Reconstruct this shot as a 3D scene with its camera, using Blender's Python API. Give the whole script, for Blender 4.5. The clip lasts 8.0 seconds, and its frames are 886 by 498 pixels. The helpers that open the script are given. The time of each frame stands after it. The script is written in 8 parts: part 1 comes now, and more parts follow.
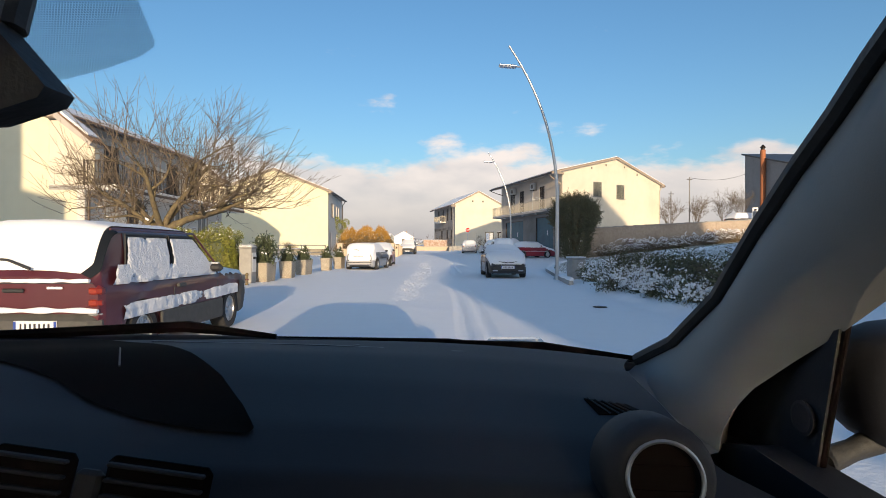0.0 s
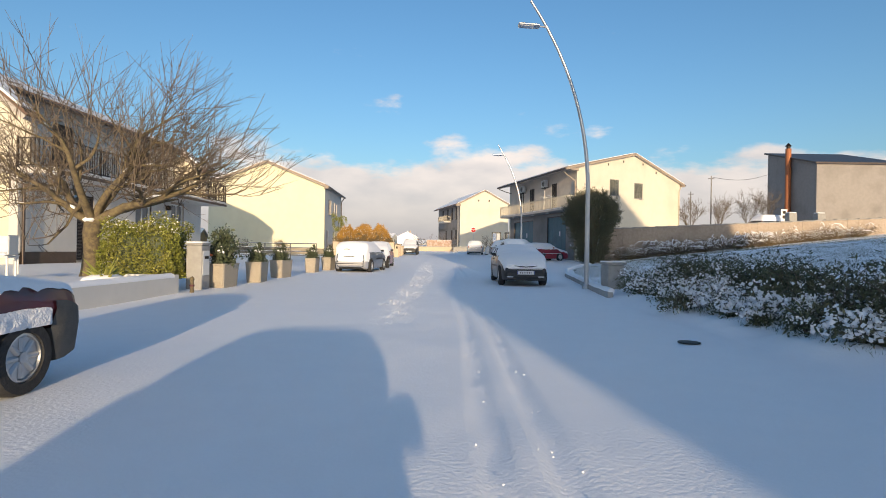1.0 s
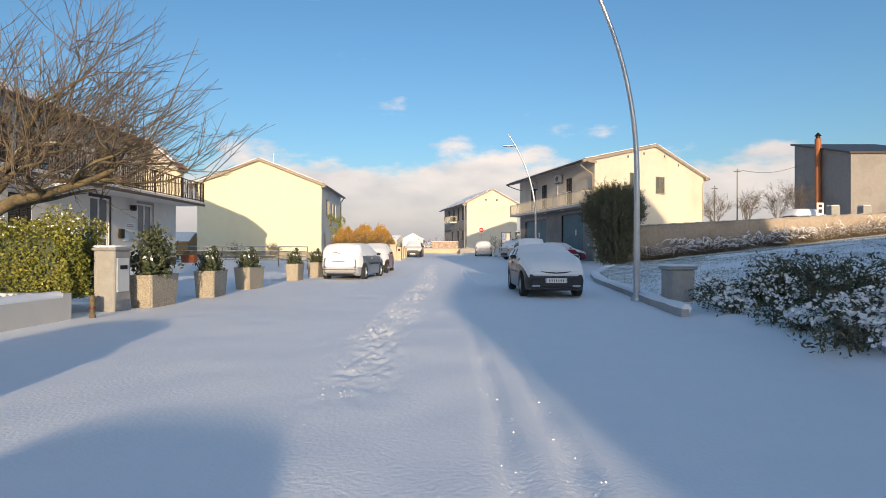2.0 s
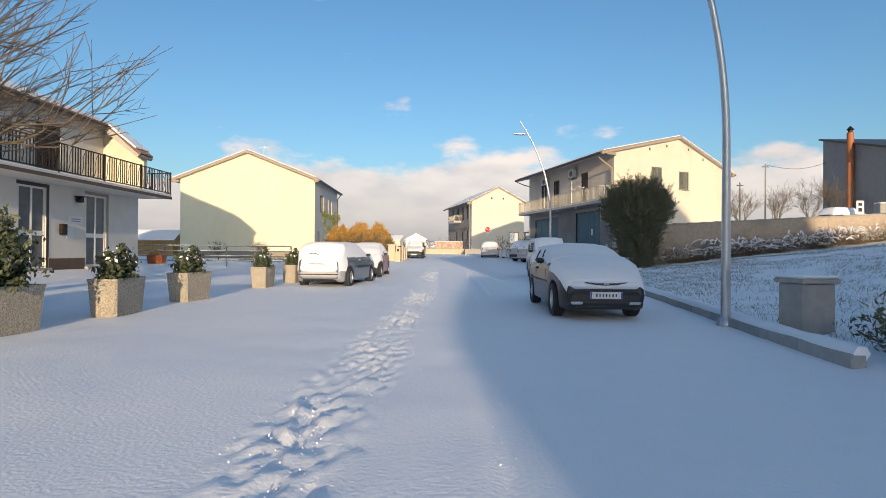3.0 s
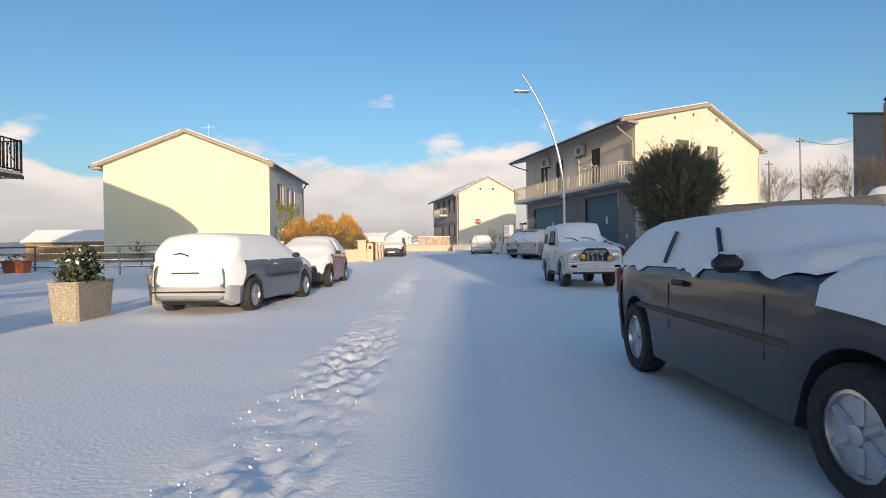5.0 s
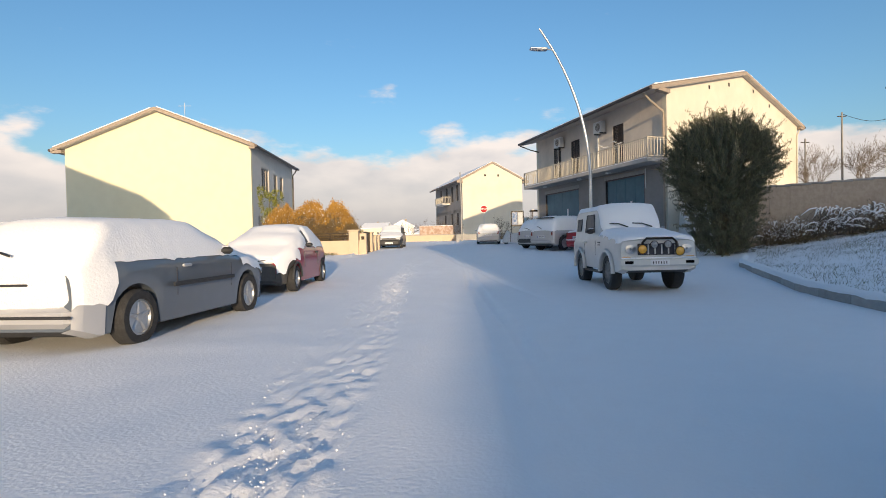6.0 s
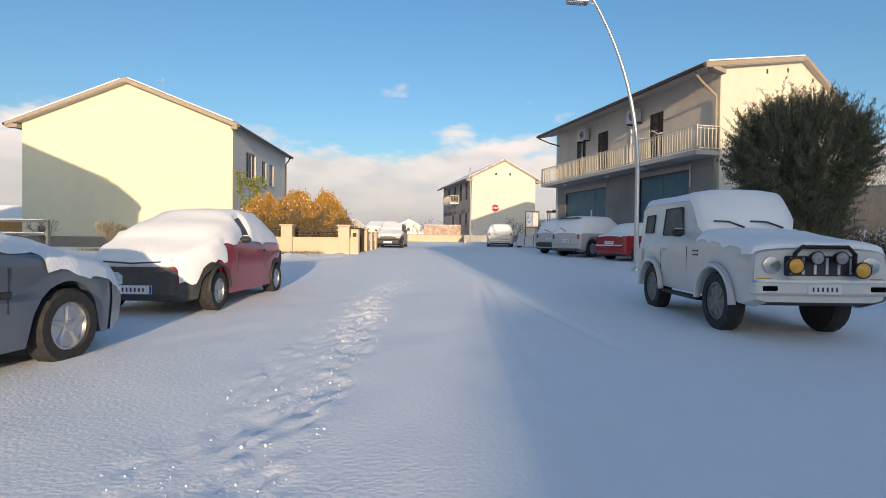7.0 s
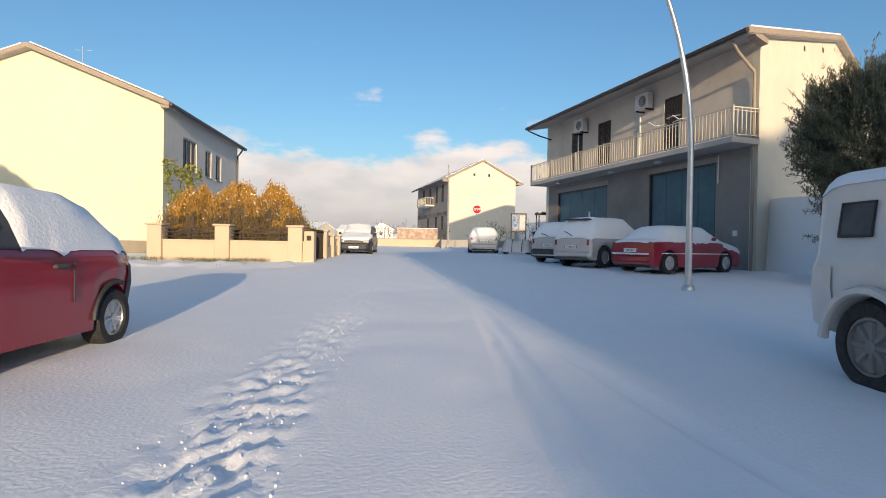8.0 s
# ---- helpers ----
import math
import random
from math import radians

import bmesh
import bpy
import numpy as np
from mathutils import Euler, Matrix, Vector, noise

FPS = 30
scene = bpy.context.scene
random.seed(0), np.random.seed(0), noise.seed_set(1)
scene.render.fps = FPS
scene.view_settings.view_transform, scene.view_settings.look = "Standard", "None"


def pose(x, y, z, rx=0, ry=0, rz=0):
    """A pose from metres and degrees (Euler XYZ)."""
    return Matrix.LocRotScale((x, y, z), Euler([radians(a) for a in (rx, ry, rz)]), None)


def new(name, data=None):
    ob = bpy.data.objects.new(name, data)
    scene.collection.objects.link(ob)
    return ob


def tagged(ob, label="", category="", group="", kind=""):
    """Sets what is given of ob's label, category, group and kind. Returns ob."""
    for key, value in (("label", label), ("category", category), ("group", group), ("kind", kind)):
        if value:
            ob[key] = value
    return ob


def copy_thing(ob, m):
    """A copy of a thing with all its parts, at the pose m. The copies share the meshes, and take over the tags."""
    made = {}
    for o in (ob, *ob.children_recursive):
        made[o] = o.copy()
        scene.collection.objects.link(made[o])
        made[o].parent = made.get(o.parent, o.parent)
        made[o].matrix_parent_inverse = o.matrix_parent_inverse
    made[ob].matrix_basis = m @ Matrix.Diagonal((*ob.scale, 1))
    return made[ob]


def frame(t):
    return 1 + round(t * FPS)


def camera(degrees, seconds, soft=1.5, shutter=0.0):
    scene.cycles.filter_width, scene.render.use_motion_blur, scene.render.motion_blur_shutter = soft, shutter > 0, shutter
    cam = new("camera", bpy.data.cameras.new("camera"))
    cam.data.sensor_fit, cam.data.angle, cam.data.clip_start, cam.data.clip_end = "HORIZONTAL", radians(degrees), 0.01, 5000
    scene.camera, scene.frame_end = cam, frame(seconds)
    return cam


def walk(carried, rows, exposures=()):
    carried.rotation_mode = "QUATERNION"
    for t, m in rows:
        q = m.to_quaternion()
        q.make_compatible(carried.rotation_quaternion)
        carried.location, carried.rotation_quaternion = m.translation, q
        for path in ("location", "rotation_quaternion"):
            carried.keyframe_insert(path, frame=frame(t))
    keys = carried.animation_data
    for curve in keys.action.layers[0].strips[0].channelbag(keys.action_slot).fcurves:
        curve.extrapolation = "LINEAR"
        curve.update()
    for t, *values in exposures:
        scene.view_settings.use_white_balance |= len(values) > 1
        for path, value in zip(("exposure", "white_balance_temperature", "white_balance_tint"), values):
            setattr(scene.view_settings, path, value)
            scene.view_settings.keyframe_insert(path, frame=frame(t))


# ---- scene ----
# ---------------------------------------------------------------- camera and walk
cam = camera(78.1, 8.0, soft=0.95)
# seconds, x, y, z, yaw, pitch, roll
ROWS = [
    (0.0, 0.000, 0.000, 1.077, -0.339, 0.006, -0.165),
    (0.5, 0.039, 1.825, 1.060, -0.348, 0.167, 0.284),
    (1.0, 0.046, 3.651, 1.065, 0.103, 0.082, -0.919),
    (1.5, 0.058, 5.474, 1.076, 0.475, 0.167, -0.240),
    (3.0, 0.067, 11.148, 1.098, 1.216, 0.305, -0.429),
    (3.5, 0.090, 12.973, 1.112, 0.523, -0.140, 0.070),
    (4.0, 0.082, 14.774, 1.060, 0.074, 0.241, -0.210),
    (4.5, 0.117, 16.674, 1.046, -0.273, 0.347, 0.376),
    (6.0, 0.155, 22.424, 1.067, 0.158, -1.075, 1.268),
    (6.5, 0.172, 24.391, 1.018, 0.978, -1.036, 0.189),
    (7.0, 0.200, 26.562, 1.025, 0.894, -0.966, -0.622),
    (7.5, 0.097, 28.820, 0.998, -0.206, 0.312, -2.120),
    (8.0, 0.000, 31.101, 1.051, -1.916, -0.451, -1.014),
]
walk(cam, [(t, pose(x, y, z, 90 + pitch, roll, yaw)) for t, x, y, z, yaw, pitch, roll in ROWS],
     exposures=[(0.0, 0.38, 7500, 12.5), (8.0, 0.38, 7500, 12.5)])

# ---------------------------------------------------------------- daylight
SUN_EL, SUN_AZ = 8.0, 7.0            # a low winter sun behind the walk, a little to the right
light_way = Vector((-math.sin(radians(SUN_AZ)) * math.cos(radians(SUN_EL)),
                    math.cos(radians(SUN_AZ)) * math.cos(radians(SUN_EL)), -math.sin(radians(SUN_EL))))
sun = new("sun", bpy.data.lights.new("sun", "SUN"))
sun.data.energy, sun.data.angle, sun.data.color = 3.75, radians(0.6), (1.0, 0.83, 0.60)
sun.matrix_world = Matrix.Translation((20, -120, 40)) @ light_way.to_track_quat("-Z", "Y").to_matrix().to_4x4()


def make_world():
    w = bpy.data.worlds.new("sky")
    scene.world = w
    w.use_nodes = True
    nt = w.node_tree
    N = nt.nodes
    N.clear()
    out, bg = N.new("ShaderNodeOutputWorld"), N.new("ShaderNodeBackground")
    sky = N.new("ShaderNodeTexSky")
    sky.sky_type, sky.sun_disc = "NISHITA", False
    sky.sun_elevation, sky.sun_rotation = radians(SUN_EL), radians(180 - SUN_AZ)
    sky.air_density, sky.dust_density, sky.ozone_density = 1.0, 2.0, 3.4
    tc, mp = N.new("ShaderNodeTexCoord"), N.new("ShaderNodeMapping")
    mp.inputs["Scale"].default_value = (1.0, 1.0, 2.6)
    n1 = N.new("ShaderNodeTexNoise")
    n1.inputs["Scale"].default_value, n1.inputs["Detail"].default_value, n1.inputs["Roughness"].default_value = 4.2, 7.0, 0.55
    sep = N.new("ShaderNodeSeparateXYZ")
    low = N.new("ShaderNodeMapRange")          # clouds thin out upward
    low.inputs["From Min"].default_value, low.inputs["From Max"].default_value = 0.09, 0.21
    low.inputs["To Min"].default_value, low.inputs["To Max"].default_value = 0.30, -0.085
    add = N.new("ShaderNodeMath")
    add.operation = "ADD"
    ramp = N.new("ShaderNodeMapRange")
    ramp.interpolation_type = "SMOOTHSTEP"
    ramp.inputs["From Min"].default_value, ramp.inputs["From Max"].default_value = 0.52, 0.64
    ramp.inputs["To Max"].default_value = 0.88
    shade = N.new("ShaderNodeTexNoise")
    shade.inputs["Scale"].default_value, shade.inputs["Detail"].default_value = 9.0, 5.0
    tone = N.new("ShaderNodeMix")
    tone.data_type = "RGBA"
    tone.inputs["A"].default_value, tone.inputs["B"].default_value = (1.8, 1.9, 2.25, 1), (3.8, 3.55, 3.55, 1)
    mix = N.new("ShaderNodeMix")
    mix.data_type = "RGBA"
    L = nt.links.new
    L(tc.outputs["Generated"], mp.inputs["Vector"])
    L(mp.outputs["Vector"], n1.inputs["Vector"])
    L(mp.outputs["Vector"], shade.inputs["Vector"])
    L(tc.outputs["Generated"], sep.inputs["Vector"])
    L(sep.outputs["Z"], low.inputs["Value"])
    L(n1.outputs["Fac"], add.inputs[0])
    L(low.outputs["Result"], add.inputs[1])
    L(add.outputs["Value"], ramp.inputs["Value"])
    lift = N.new("ShaderNodeMapRange")          # grey bases near the horizon, bright tops
    lift.inputs["From Min"].default_value, lift.inputs["From Max"].default_value = 0.02, 0.16
    lift.inputs["To Min"].default_value, lift.inputs["To Max"].default_value = 0.25, 1.7
    times = N.new("ShaderNodeMath")
    times.operation, times.use_clamp = "MULTIPLY", True
    L(sep.outputs["Z"], lift.inputs["Value"])
    L(shade.outputs["Fac"], times.inputs[0])
    L(lift.outputs["Result"], times.inputs[1])
    L(times.outputs["Value"], tone.inputs["Factor"])
    L(ramp.outputs["Result"], mix.inputs["Factor"])
    deep = N.new("ShaderNodeHueSaturation")     # clear cold air: a deeper blue
    deep.inputs["Saturation"].default_value = 1.10
    L(sky.outputs["Color"], deep.inputs["Color"])
    L(deep.outputs["Color"], mix.inputs["A"])
    L(tone.outputs["Result"], mix.inputs["B"])
    L(mix.outputs["Result"], bg.inputs["Color"])
    bg.inputs["Strength"].default_value = 0.20
    L(bg.outputs["Background"], out.inputs["Surface"])


make_world()


# ---------------------------------------------------------------- materials
def material(name, base, rough=0.7, metal=0.0, second=None, scale=6.0, mix=0.5, bump=0.0, bump_scale=60.0,
             stain=None, stain_scale=0.8, stain_amount=0.4, coat=0.0, random_tone=0.0, island_tone=0.0, sheen=0.0, spec=0.5):
    """A surface with grain (second colour), large stains, fine relief and, where asked, a tone of its own for each piece."""
    m = bpy.data.materials.new(name)
    m.use_nodes = True
    nt = m.node_tree
    N, L = nt.nodes, nt.links.new
    b = N["Principled BSDF"]
    b.inputs["Roughness"].default_value, b.inputs["Metallic"].default_value = rough, metal
    b.inputs["Coat Weight"].default_value = coat
    b.inputs["Specular IOR Level"].default_value = spec
    b.inputs["Coat Roughness"].default_value = 0.08
    tc = N.new("ShaderNodeTexCoord")
    colour = None

    def rgb(c):
        n = N.new("ShaderNodeRGB")
        n.outputs[0].default_value = (*c, 1)
        return n.outputs[0]

    colour = rgb(base)

    def blend(fac, a, c):
        n = N.new("ShaderNodeMix")
        n.data_type = "RGBA"
        L(fac, n.inputs["Factor"])
        L(a, n.inputs["A"])
        L(c, n.inputs["B"])
        return n.outputs["Result"]

    def noise_fac(sc, lo, hi, top, detail=5.0):
        n = N.new("ShaderNodeTexNoise")
        n.inputs["Scale"].default_value, n.inputs["Detail"].default_value = sc, detail
        L(tc.outputs["Object"], n.inputs["Vector"])
        r = N.new("ShaderNodeMapRange")
        r.inputs["From Min"].default_value, r.inputs["From Max"].default_value, r.inputs["To Max"].default_value = lo, hi, top
        L(n.outputs["Fac"], r.inputs["Value"])
        return r.outputs["Result"]

    if second:
        colour = blend(noise_fac(scale, 0.40, 0.62, mix), colour, rgb(second))
    if stain:
        colour = blend(noise_fac(stain_scale, 0.50, 0.72, stain_amount, 7.0), colour, rgb(stain))
    if random_tone or island_tone:
        src = N.new("ShaderNodeObjectInfo").outputs["Random"] if random_tone else N.new("ShaderNodeNewGeometry").outputs["Random Per Island"]
        r = N.new("ShaderNodeMapRange")
        k = random_tone or island_tone
        r.inputs["To Min"].default_value, r.inputs["To Max"].default_value = 1 - k, 1 + k
        L(src, r.inputs["Value"])
        hsv = N.new("ShaderNodeHueSaturation")
        L(r.outputs["Result"], hsv.inputs["Value"])
        L(colour, hsv.inputs["Color"])
        colour = hsv.outputs["Color"]
    L(colour, b.inputs["Base Color"])
    if bump:
        n = N.new("ShaderNodeTexNoise")
        n.inputs["Scale"].default_value, n.inputs["Detail"].default_value = bump_scale, 6.0
        L(tc.outputs["Object"], n.inputs["Vector"])
        bp = N.new("ShaderNodeBump")
        bp.inputs["Strength"].default_value, bp.inputs["Distance"].default_value = bump, 0.02
        L(n.outputs["Fac"], bp.inputs["Height"])
        L(bp.outputs["Normal"], b.inputs["Normal"])
    return m


SNOW = material("snow", (0.91, 0.915, 0.93), 0.62, second=(0.94, 0.94, 0.95), scale=3.0, bump=0.30, bump_scale=34.0, spec=0.3)
SNOW_ROUGH = material("clotted_snow", (0.78, 0.80, 0.84), 0.6, second=(0.88, 0.89, 0.92), scale=18.0, bump=0.9, bump_scale=55.0, spec=0.3)
STUCCO_YELLOW = material("cream_yellow_stucco", (0.73, 0.685, 0.50), 0.9, second=(0.69, 0.645, 0.465), scale=2.0, bump=0.3, bump_scale=90.0,
                         stain=(0.60, 0.55, 0.40), stain_scale=0.35, stain_amount=0.25)
STUCCO_CREAM = material("cream_stucco", (0.69, 0.635, 0.52), 0.9, second=(0.65, 0.595, 0.48), scale=2.0, bump=0.3, bump_scale=90.0,
                        stain=(0.52, 0.46, 0.36), stain_scale=0.4, stain_amount=0.35)
STUCCO_WHITE = material("off_white_stucco", (0.66, 0.63, 0.58), 0.9, second=(0.60, 0.58, 0.54), scale=2.5, bump=0.3, bump_scale=90.0,
                        stain=(0.5, 0.48, 0.44), stain_scale=0.5, stain_amount=0.3)
# real grey render; on the far house it puts the facade's shade into colour
STUCCO_GREY_AND_SHADE = material("grey_and_shaded_render", (0.29, 0.265, 0.245), 0.92, second=(0.25, 0.23, 0.215), scale=3.0, bump=0.35, bump_scale=80.0,
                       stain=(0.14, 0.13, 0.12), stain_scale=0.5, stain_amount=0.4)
PLINTH = material("plinth_render", (0.30, 0.26, 0.20), 0.9, second=(0.24, 0.21, 0.17), scale=4.0, bump=0.3)
BROWN_PLINTH = material("dark_brown_plinth", (0.10, 0.07, 0.05), 0.8, second=(0.13, 0.09, 0.07), scale=4.0, bump=0.2)
FENCE_STUCCO = material("peach_stucco", (0.58, 0.46, 0.34), 0.9, second=(0.53, 0.42, 0.31), scale=3.0, bump=0.3, bump_scale=90.0,
                        stain=(0.48, 0.40, 0.30), stain_scale=0.6, stain_amount=0.35)
TILE = material("terracotta_roof", (0.19, 0.115, 0.08), 0.85, second=(0.14, 0.09, 0.07), scale=5.0, bump=0.5, bump_scale=20.0, island_tone=0.2)
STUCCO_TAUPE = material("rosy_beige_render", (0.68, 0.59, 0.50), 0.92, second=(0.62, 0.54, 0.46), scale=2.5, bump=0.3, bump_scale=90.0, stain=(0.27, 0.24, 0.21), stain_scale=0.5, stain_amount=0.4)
FASCIA = material("fascia", (0.36, 0.29, 0.23), 0.8, second=(0.30, 0.24, 0.19), scale=5.0, bump=0.2)
SOFFIT = material("soffit", (0.46, 0.42, 0.385), 0.85, second=(0.40, 0.37, 0.34), scale=4.0, bump=0.2)
GUTTER = material("dark_gutter", (0.07, 0.055, 0.05), 0.45, metal=0.6, second=(0.10, 0.08, 0.07), scale=9.0)
GLASS = material("window_glass", (0.014, 0.017, 0.022), 0.12, second=(0.024, 0.028, 0.033), scale=1.5, spec=0.10)
DARK_WOOD = material("dark_shutter", (0.045, 0.032, 0.025), 0.6, second=(0.07, 0.05, 0.04), scale=12.0, bump=0.3)
SHUTTER_GREY = material("grey_green_shutter", (0.17, 0.175, 0.15), 0.65, second=(0.12, 0.125, 0.11), scale=10.0, bump=0.3)
WHITE_FRAME = material("white_frame", (0.72, 0.72, 0.70), 0.5, second=(0.66, 0.66, 0.64), scale=8.0)
IRON = material("black_iron", (0.03, 0.025, 0.022), 0.55, metal=0.7, second=(0.07, 0.045, 0.03), scale=14.0, bump=0.3)
STEEL = material("galvanised_steel", (0.52, 0.54, 0.56), 0.38, metal=0.85, second=(0.44, 0.46, 0.48), scale=8.0, bump=0.08)
RAIL_STEEL = material("weathered_rail", (0.56, 0.51, 0.42), 0.55, metal=0.1, second=(0.50, 0.44, 0.34), scale=9.0, bump=0.2)
WEATHERED = material("weathered_grey_steel", (0.24, 0.235, 0.225), 0.6, metal=0.3, second=(0.16, 0.15, 0.14), scale=9.0, bump=0.2)
BLUE_DOOR = material("blue_garage_door", (0.040, 0.125, 0.165), 0.5, second=(0.055, 0.155, 0.20), scale=3.0, bump=0.1, stain=(0.03, 0.07, 0.11), stain_amount=0.5)
CONCRETE = material("concrete", (0.36, 0.35, 0.33), 0.92, second=(0.28, 0.27, 0.26), scale=7.0, bump=0.5, bump_scale=45.0, stain=(0.22, 0.21, 0.20), stain_amount=0.4)
KERB = material("kerb_stone", (0.38, 0.37, 0.35), 0.9, second=(0.30, 0.29, 0.28), scale=9.0, bump=0.5, random_tone=0.12)
WASHED = material("washed_aggregate", (0.52, 0.46, 0.37), 0.9, second=(0.27, 0.23, 0.18), scale=42.0, mix=0.9, bump=1.0, bump_scale=70.0,
                  stain=(0.30, 0.25, 0.20), stain_scale=2.0, stain_amount=0.4)
BRICK = material("old_brick_wall", (0.44, 0.36, 0.29), 0.92, second=(0.33, 0.26, 0.20), scale=6.0, bump=0.6, bump_scale=30.0, stain=(0.22, 0.17, 0.14), stain_amount=0.5)
BARK = material("bark", (0.13, 0.10, 0.065), 0.95, second=(0.26, 0.21, 0.10), scale=14.0, bump=1.0, bump_scale=38.0, stain=(0.055, 0.045, 0.035), stain_scale=6.0, stain_amount=0.75)
TWIG = material("twig_bark", (0.115, 0.088, 0.070), 0.9, second=(0.20, 0.16, 0.10), scale=4.0)
PALE_TWIG = material("dry_stalks", (0.30, 0.25, 0.17), 0.9, second=(0.22, 0.17, 0.11), scale=4.0)
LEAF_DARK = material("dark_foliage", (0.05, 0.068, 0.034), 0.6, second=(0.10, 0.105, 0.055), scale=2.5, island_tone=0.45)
LEAF_BANK = material("olive_scrub", (0.085, 0.095, 0.045), 0.65, second=(0.15, 0.12, 0.07), scale=1.8, island_tone=0.5)
LEAF_BUSH = material("grey_green_needles", (0.12, 0.125, 0.07), 0.75, second=(0.19, 0.165, 0.10), scale=1.2, island_tone=0.5)
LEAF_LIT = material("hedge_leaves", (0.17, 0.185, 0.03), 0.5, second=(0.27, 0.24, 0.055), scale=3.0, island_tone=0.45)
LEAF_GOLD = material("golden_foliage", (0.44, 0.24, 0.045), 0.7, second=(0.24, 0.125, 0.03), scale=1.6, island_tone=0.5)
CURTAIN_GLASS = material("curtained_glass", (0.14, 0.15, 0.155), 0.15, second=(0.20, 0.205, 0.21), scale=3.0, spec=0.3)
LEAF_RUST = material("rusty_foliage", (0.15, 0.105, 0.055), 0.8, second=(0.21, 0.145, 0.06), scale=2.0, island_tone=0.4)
GRASS = material("dry_grass", (0.13, 0.14, 0.075), 0.9, second=(0.22, 0.20, 0.12), scale=5.0, island_tone=0.4)
RUBBER = material("tyre_rubber", (0.022, 0.022, 0.023), 0.85, second=(0.04, 0.04, 0.042), scale=20.0, bump=0.4)
BLACK_PLASTIC = material("black_plastic", (0.025, 0.026, 0.028), 0.6, second=(0.04, 0.04, 0.042), scale=15.0, bump=0.15)
CAR_GLASS = material("misted_car_glass", (0.075, 0.08, 0.088), 0.4, second=(0.13, 0.135, 0.14), scale=6.0, spec=0.06)
GREY_PLASTIC = material("grey_bumper_plastic", (0.060, 0.060, 0.058), 0.7, second=(0.085, 0.083, 0.08), scale=12.0, bump=0.15)
ALLOY = material("alloy", (0.55, 0.56, 0.57), 0.3, metal=0.8, second=(0.42, 0.42, 0.43), scale=10.0)
LAMP_CLEAR = material("headlamp_glass", (0.55, 0.57, 0.60), 0.08, second=(0.35, 0.37, 0.40), scale=25.0, coat=0.8)
LAMP_GLASS = material("dull_lamp_glass", (0.20, 0.21, 0.22), 0.15, second=(0.38, 0.39, 0.40), scale=30.0, coat=0.6)
LAMP_RED = material("red_lamp", (0.25, 0.03, 0.012), 0.3, second=(0.22, 0.015, 0.012), scale=20.0, coat=0.7)
LAMP_AMBER = material("amber_lamp", (0.75, 0.36, 0.03), 0.25, second=(0.6, 0.26, 0.02), scale=20.0, coat=0.7)
PLATE = material("number_plate", (0.72, 0.73, 0.74), 0.45, second=(0.64, 0.65, 0.67), scale=10.0)
CLEAR_GLASS = material("clear_glass", (0.9, 0.94, 0.95), 0.02)
CLEAR_GLASS.node_tree.nodes["Principled BSDF"].inputs["Transmission Weight"].default_value = 1.0
CLEAR_GLASS.node_tree.nodes["Principled BSDF"].inputs["IOR"].default_value = 1.05
DASH = material("dashboard_plastic", (0.014, 0.0155, 0.022), 0.65, second=(0.011, 0.0125, 0.018), scale=3.0, bump=0.06, bump_scale=500.0, spec=0.35)
PILLAR_TRIM = material("grey_pillar_trim", (0.23, 0.226, 0.218), 0.7, second=(0.205, 0.20, 0.193), scale=4.0, bump=0.05, bump_scale=400.0)
CAR_CLOTH = material("dark_seat_cloth", (0.035, 0.036, 0.040), 0.95, second=(0.055, 0.056, 0.062), scale=40.0, bump=0.5, bump_scale=120.0)
LENS_BLACK = material("instrument_black", (0.004, 0.003, 0.003), 0.85, second=(0.006, 0.004, 0.004), scale=4.0, spec=0.03)
HEADLINER = material("grey_headliner", (0.32, 0.31, 0.29), 0.95, second=(0.28, 0.27, 0.26), scale=20.0, bump=0.3)
PLATE_INK = material("plate_ink", (0.03, 0.03, 0.04), 0.5)
PLATE_BLUE = material("plate_blue", (0.02, 0.06, 0.30), 0.45)
PAINT_GREY = material("petrol_grey_paint", (0.115, 0.14, 0.172), 0.36, metal=0.25, second=(0.13, 0.155, 0.19), scale=4.0, coat=0.7, stain=(0.12, 0.12, 0.12), stain_amount=0.35)
PAINT_SILVER = material("silver_paint", (0.50, 0.50, 0.51), 0.38, metal=0.35, second=(0.54, 0.54, 0.55), scale=4.0, coat=0.6, stain=(0.25, 0.24, 0.23), stain_amount=0.4)
PAINT_RED = material("red_paint", (0.32, 0.012, 0.030), 0.35, second=(0.27, 0.011, 0.026), scale=4.0, coat=0.6, stain=(0.22, 0.06, 0.06), stain_amount=0.35)
PAINT_MAROON = material("maroon_paint", (0.085, 0.014, 0.022), 0.45, second=(0.07, 0.013, 0.02), scale=4.0, coat=0.4, stain=(0.08, 0.04, 0.04), stain_amount=0.5)
PAINT_WHITE = material("white_paint", (0.62, 0.62, 0.60), 0.5, second=(0.56, 0.56, 0.55), scale=5.0, coat=0.3, stain=(0.42, 0.40, 0.37), stain_amount=0.35)
PAINT_DARK = material("dark_blue_paint", (0.028, 0.033, 0.046), 0.45, second=(0.036, 0.040, 0.052), scale=4.0, coat=0.35, stain=(0.08, 0.075, 0.07), stain_amount=0.3)
TERRACOTTA = material("terracotta_pot", (0.42, 0.12, 0.05), 0.8, second=(0.34, 0.10, 0.045), scale=8.0, bump=0.3)
SIGN_RED = material("sign_red", (0.40, 0.010, 0.014), 0.75, second=(0.36, 0.010, 0.014), scale=6.0)
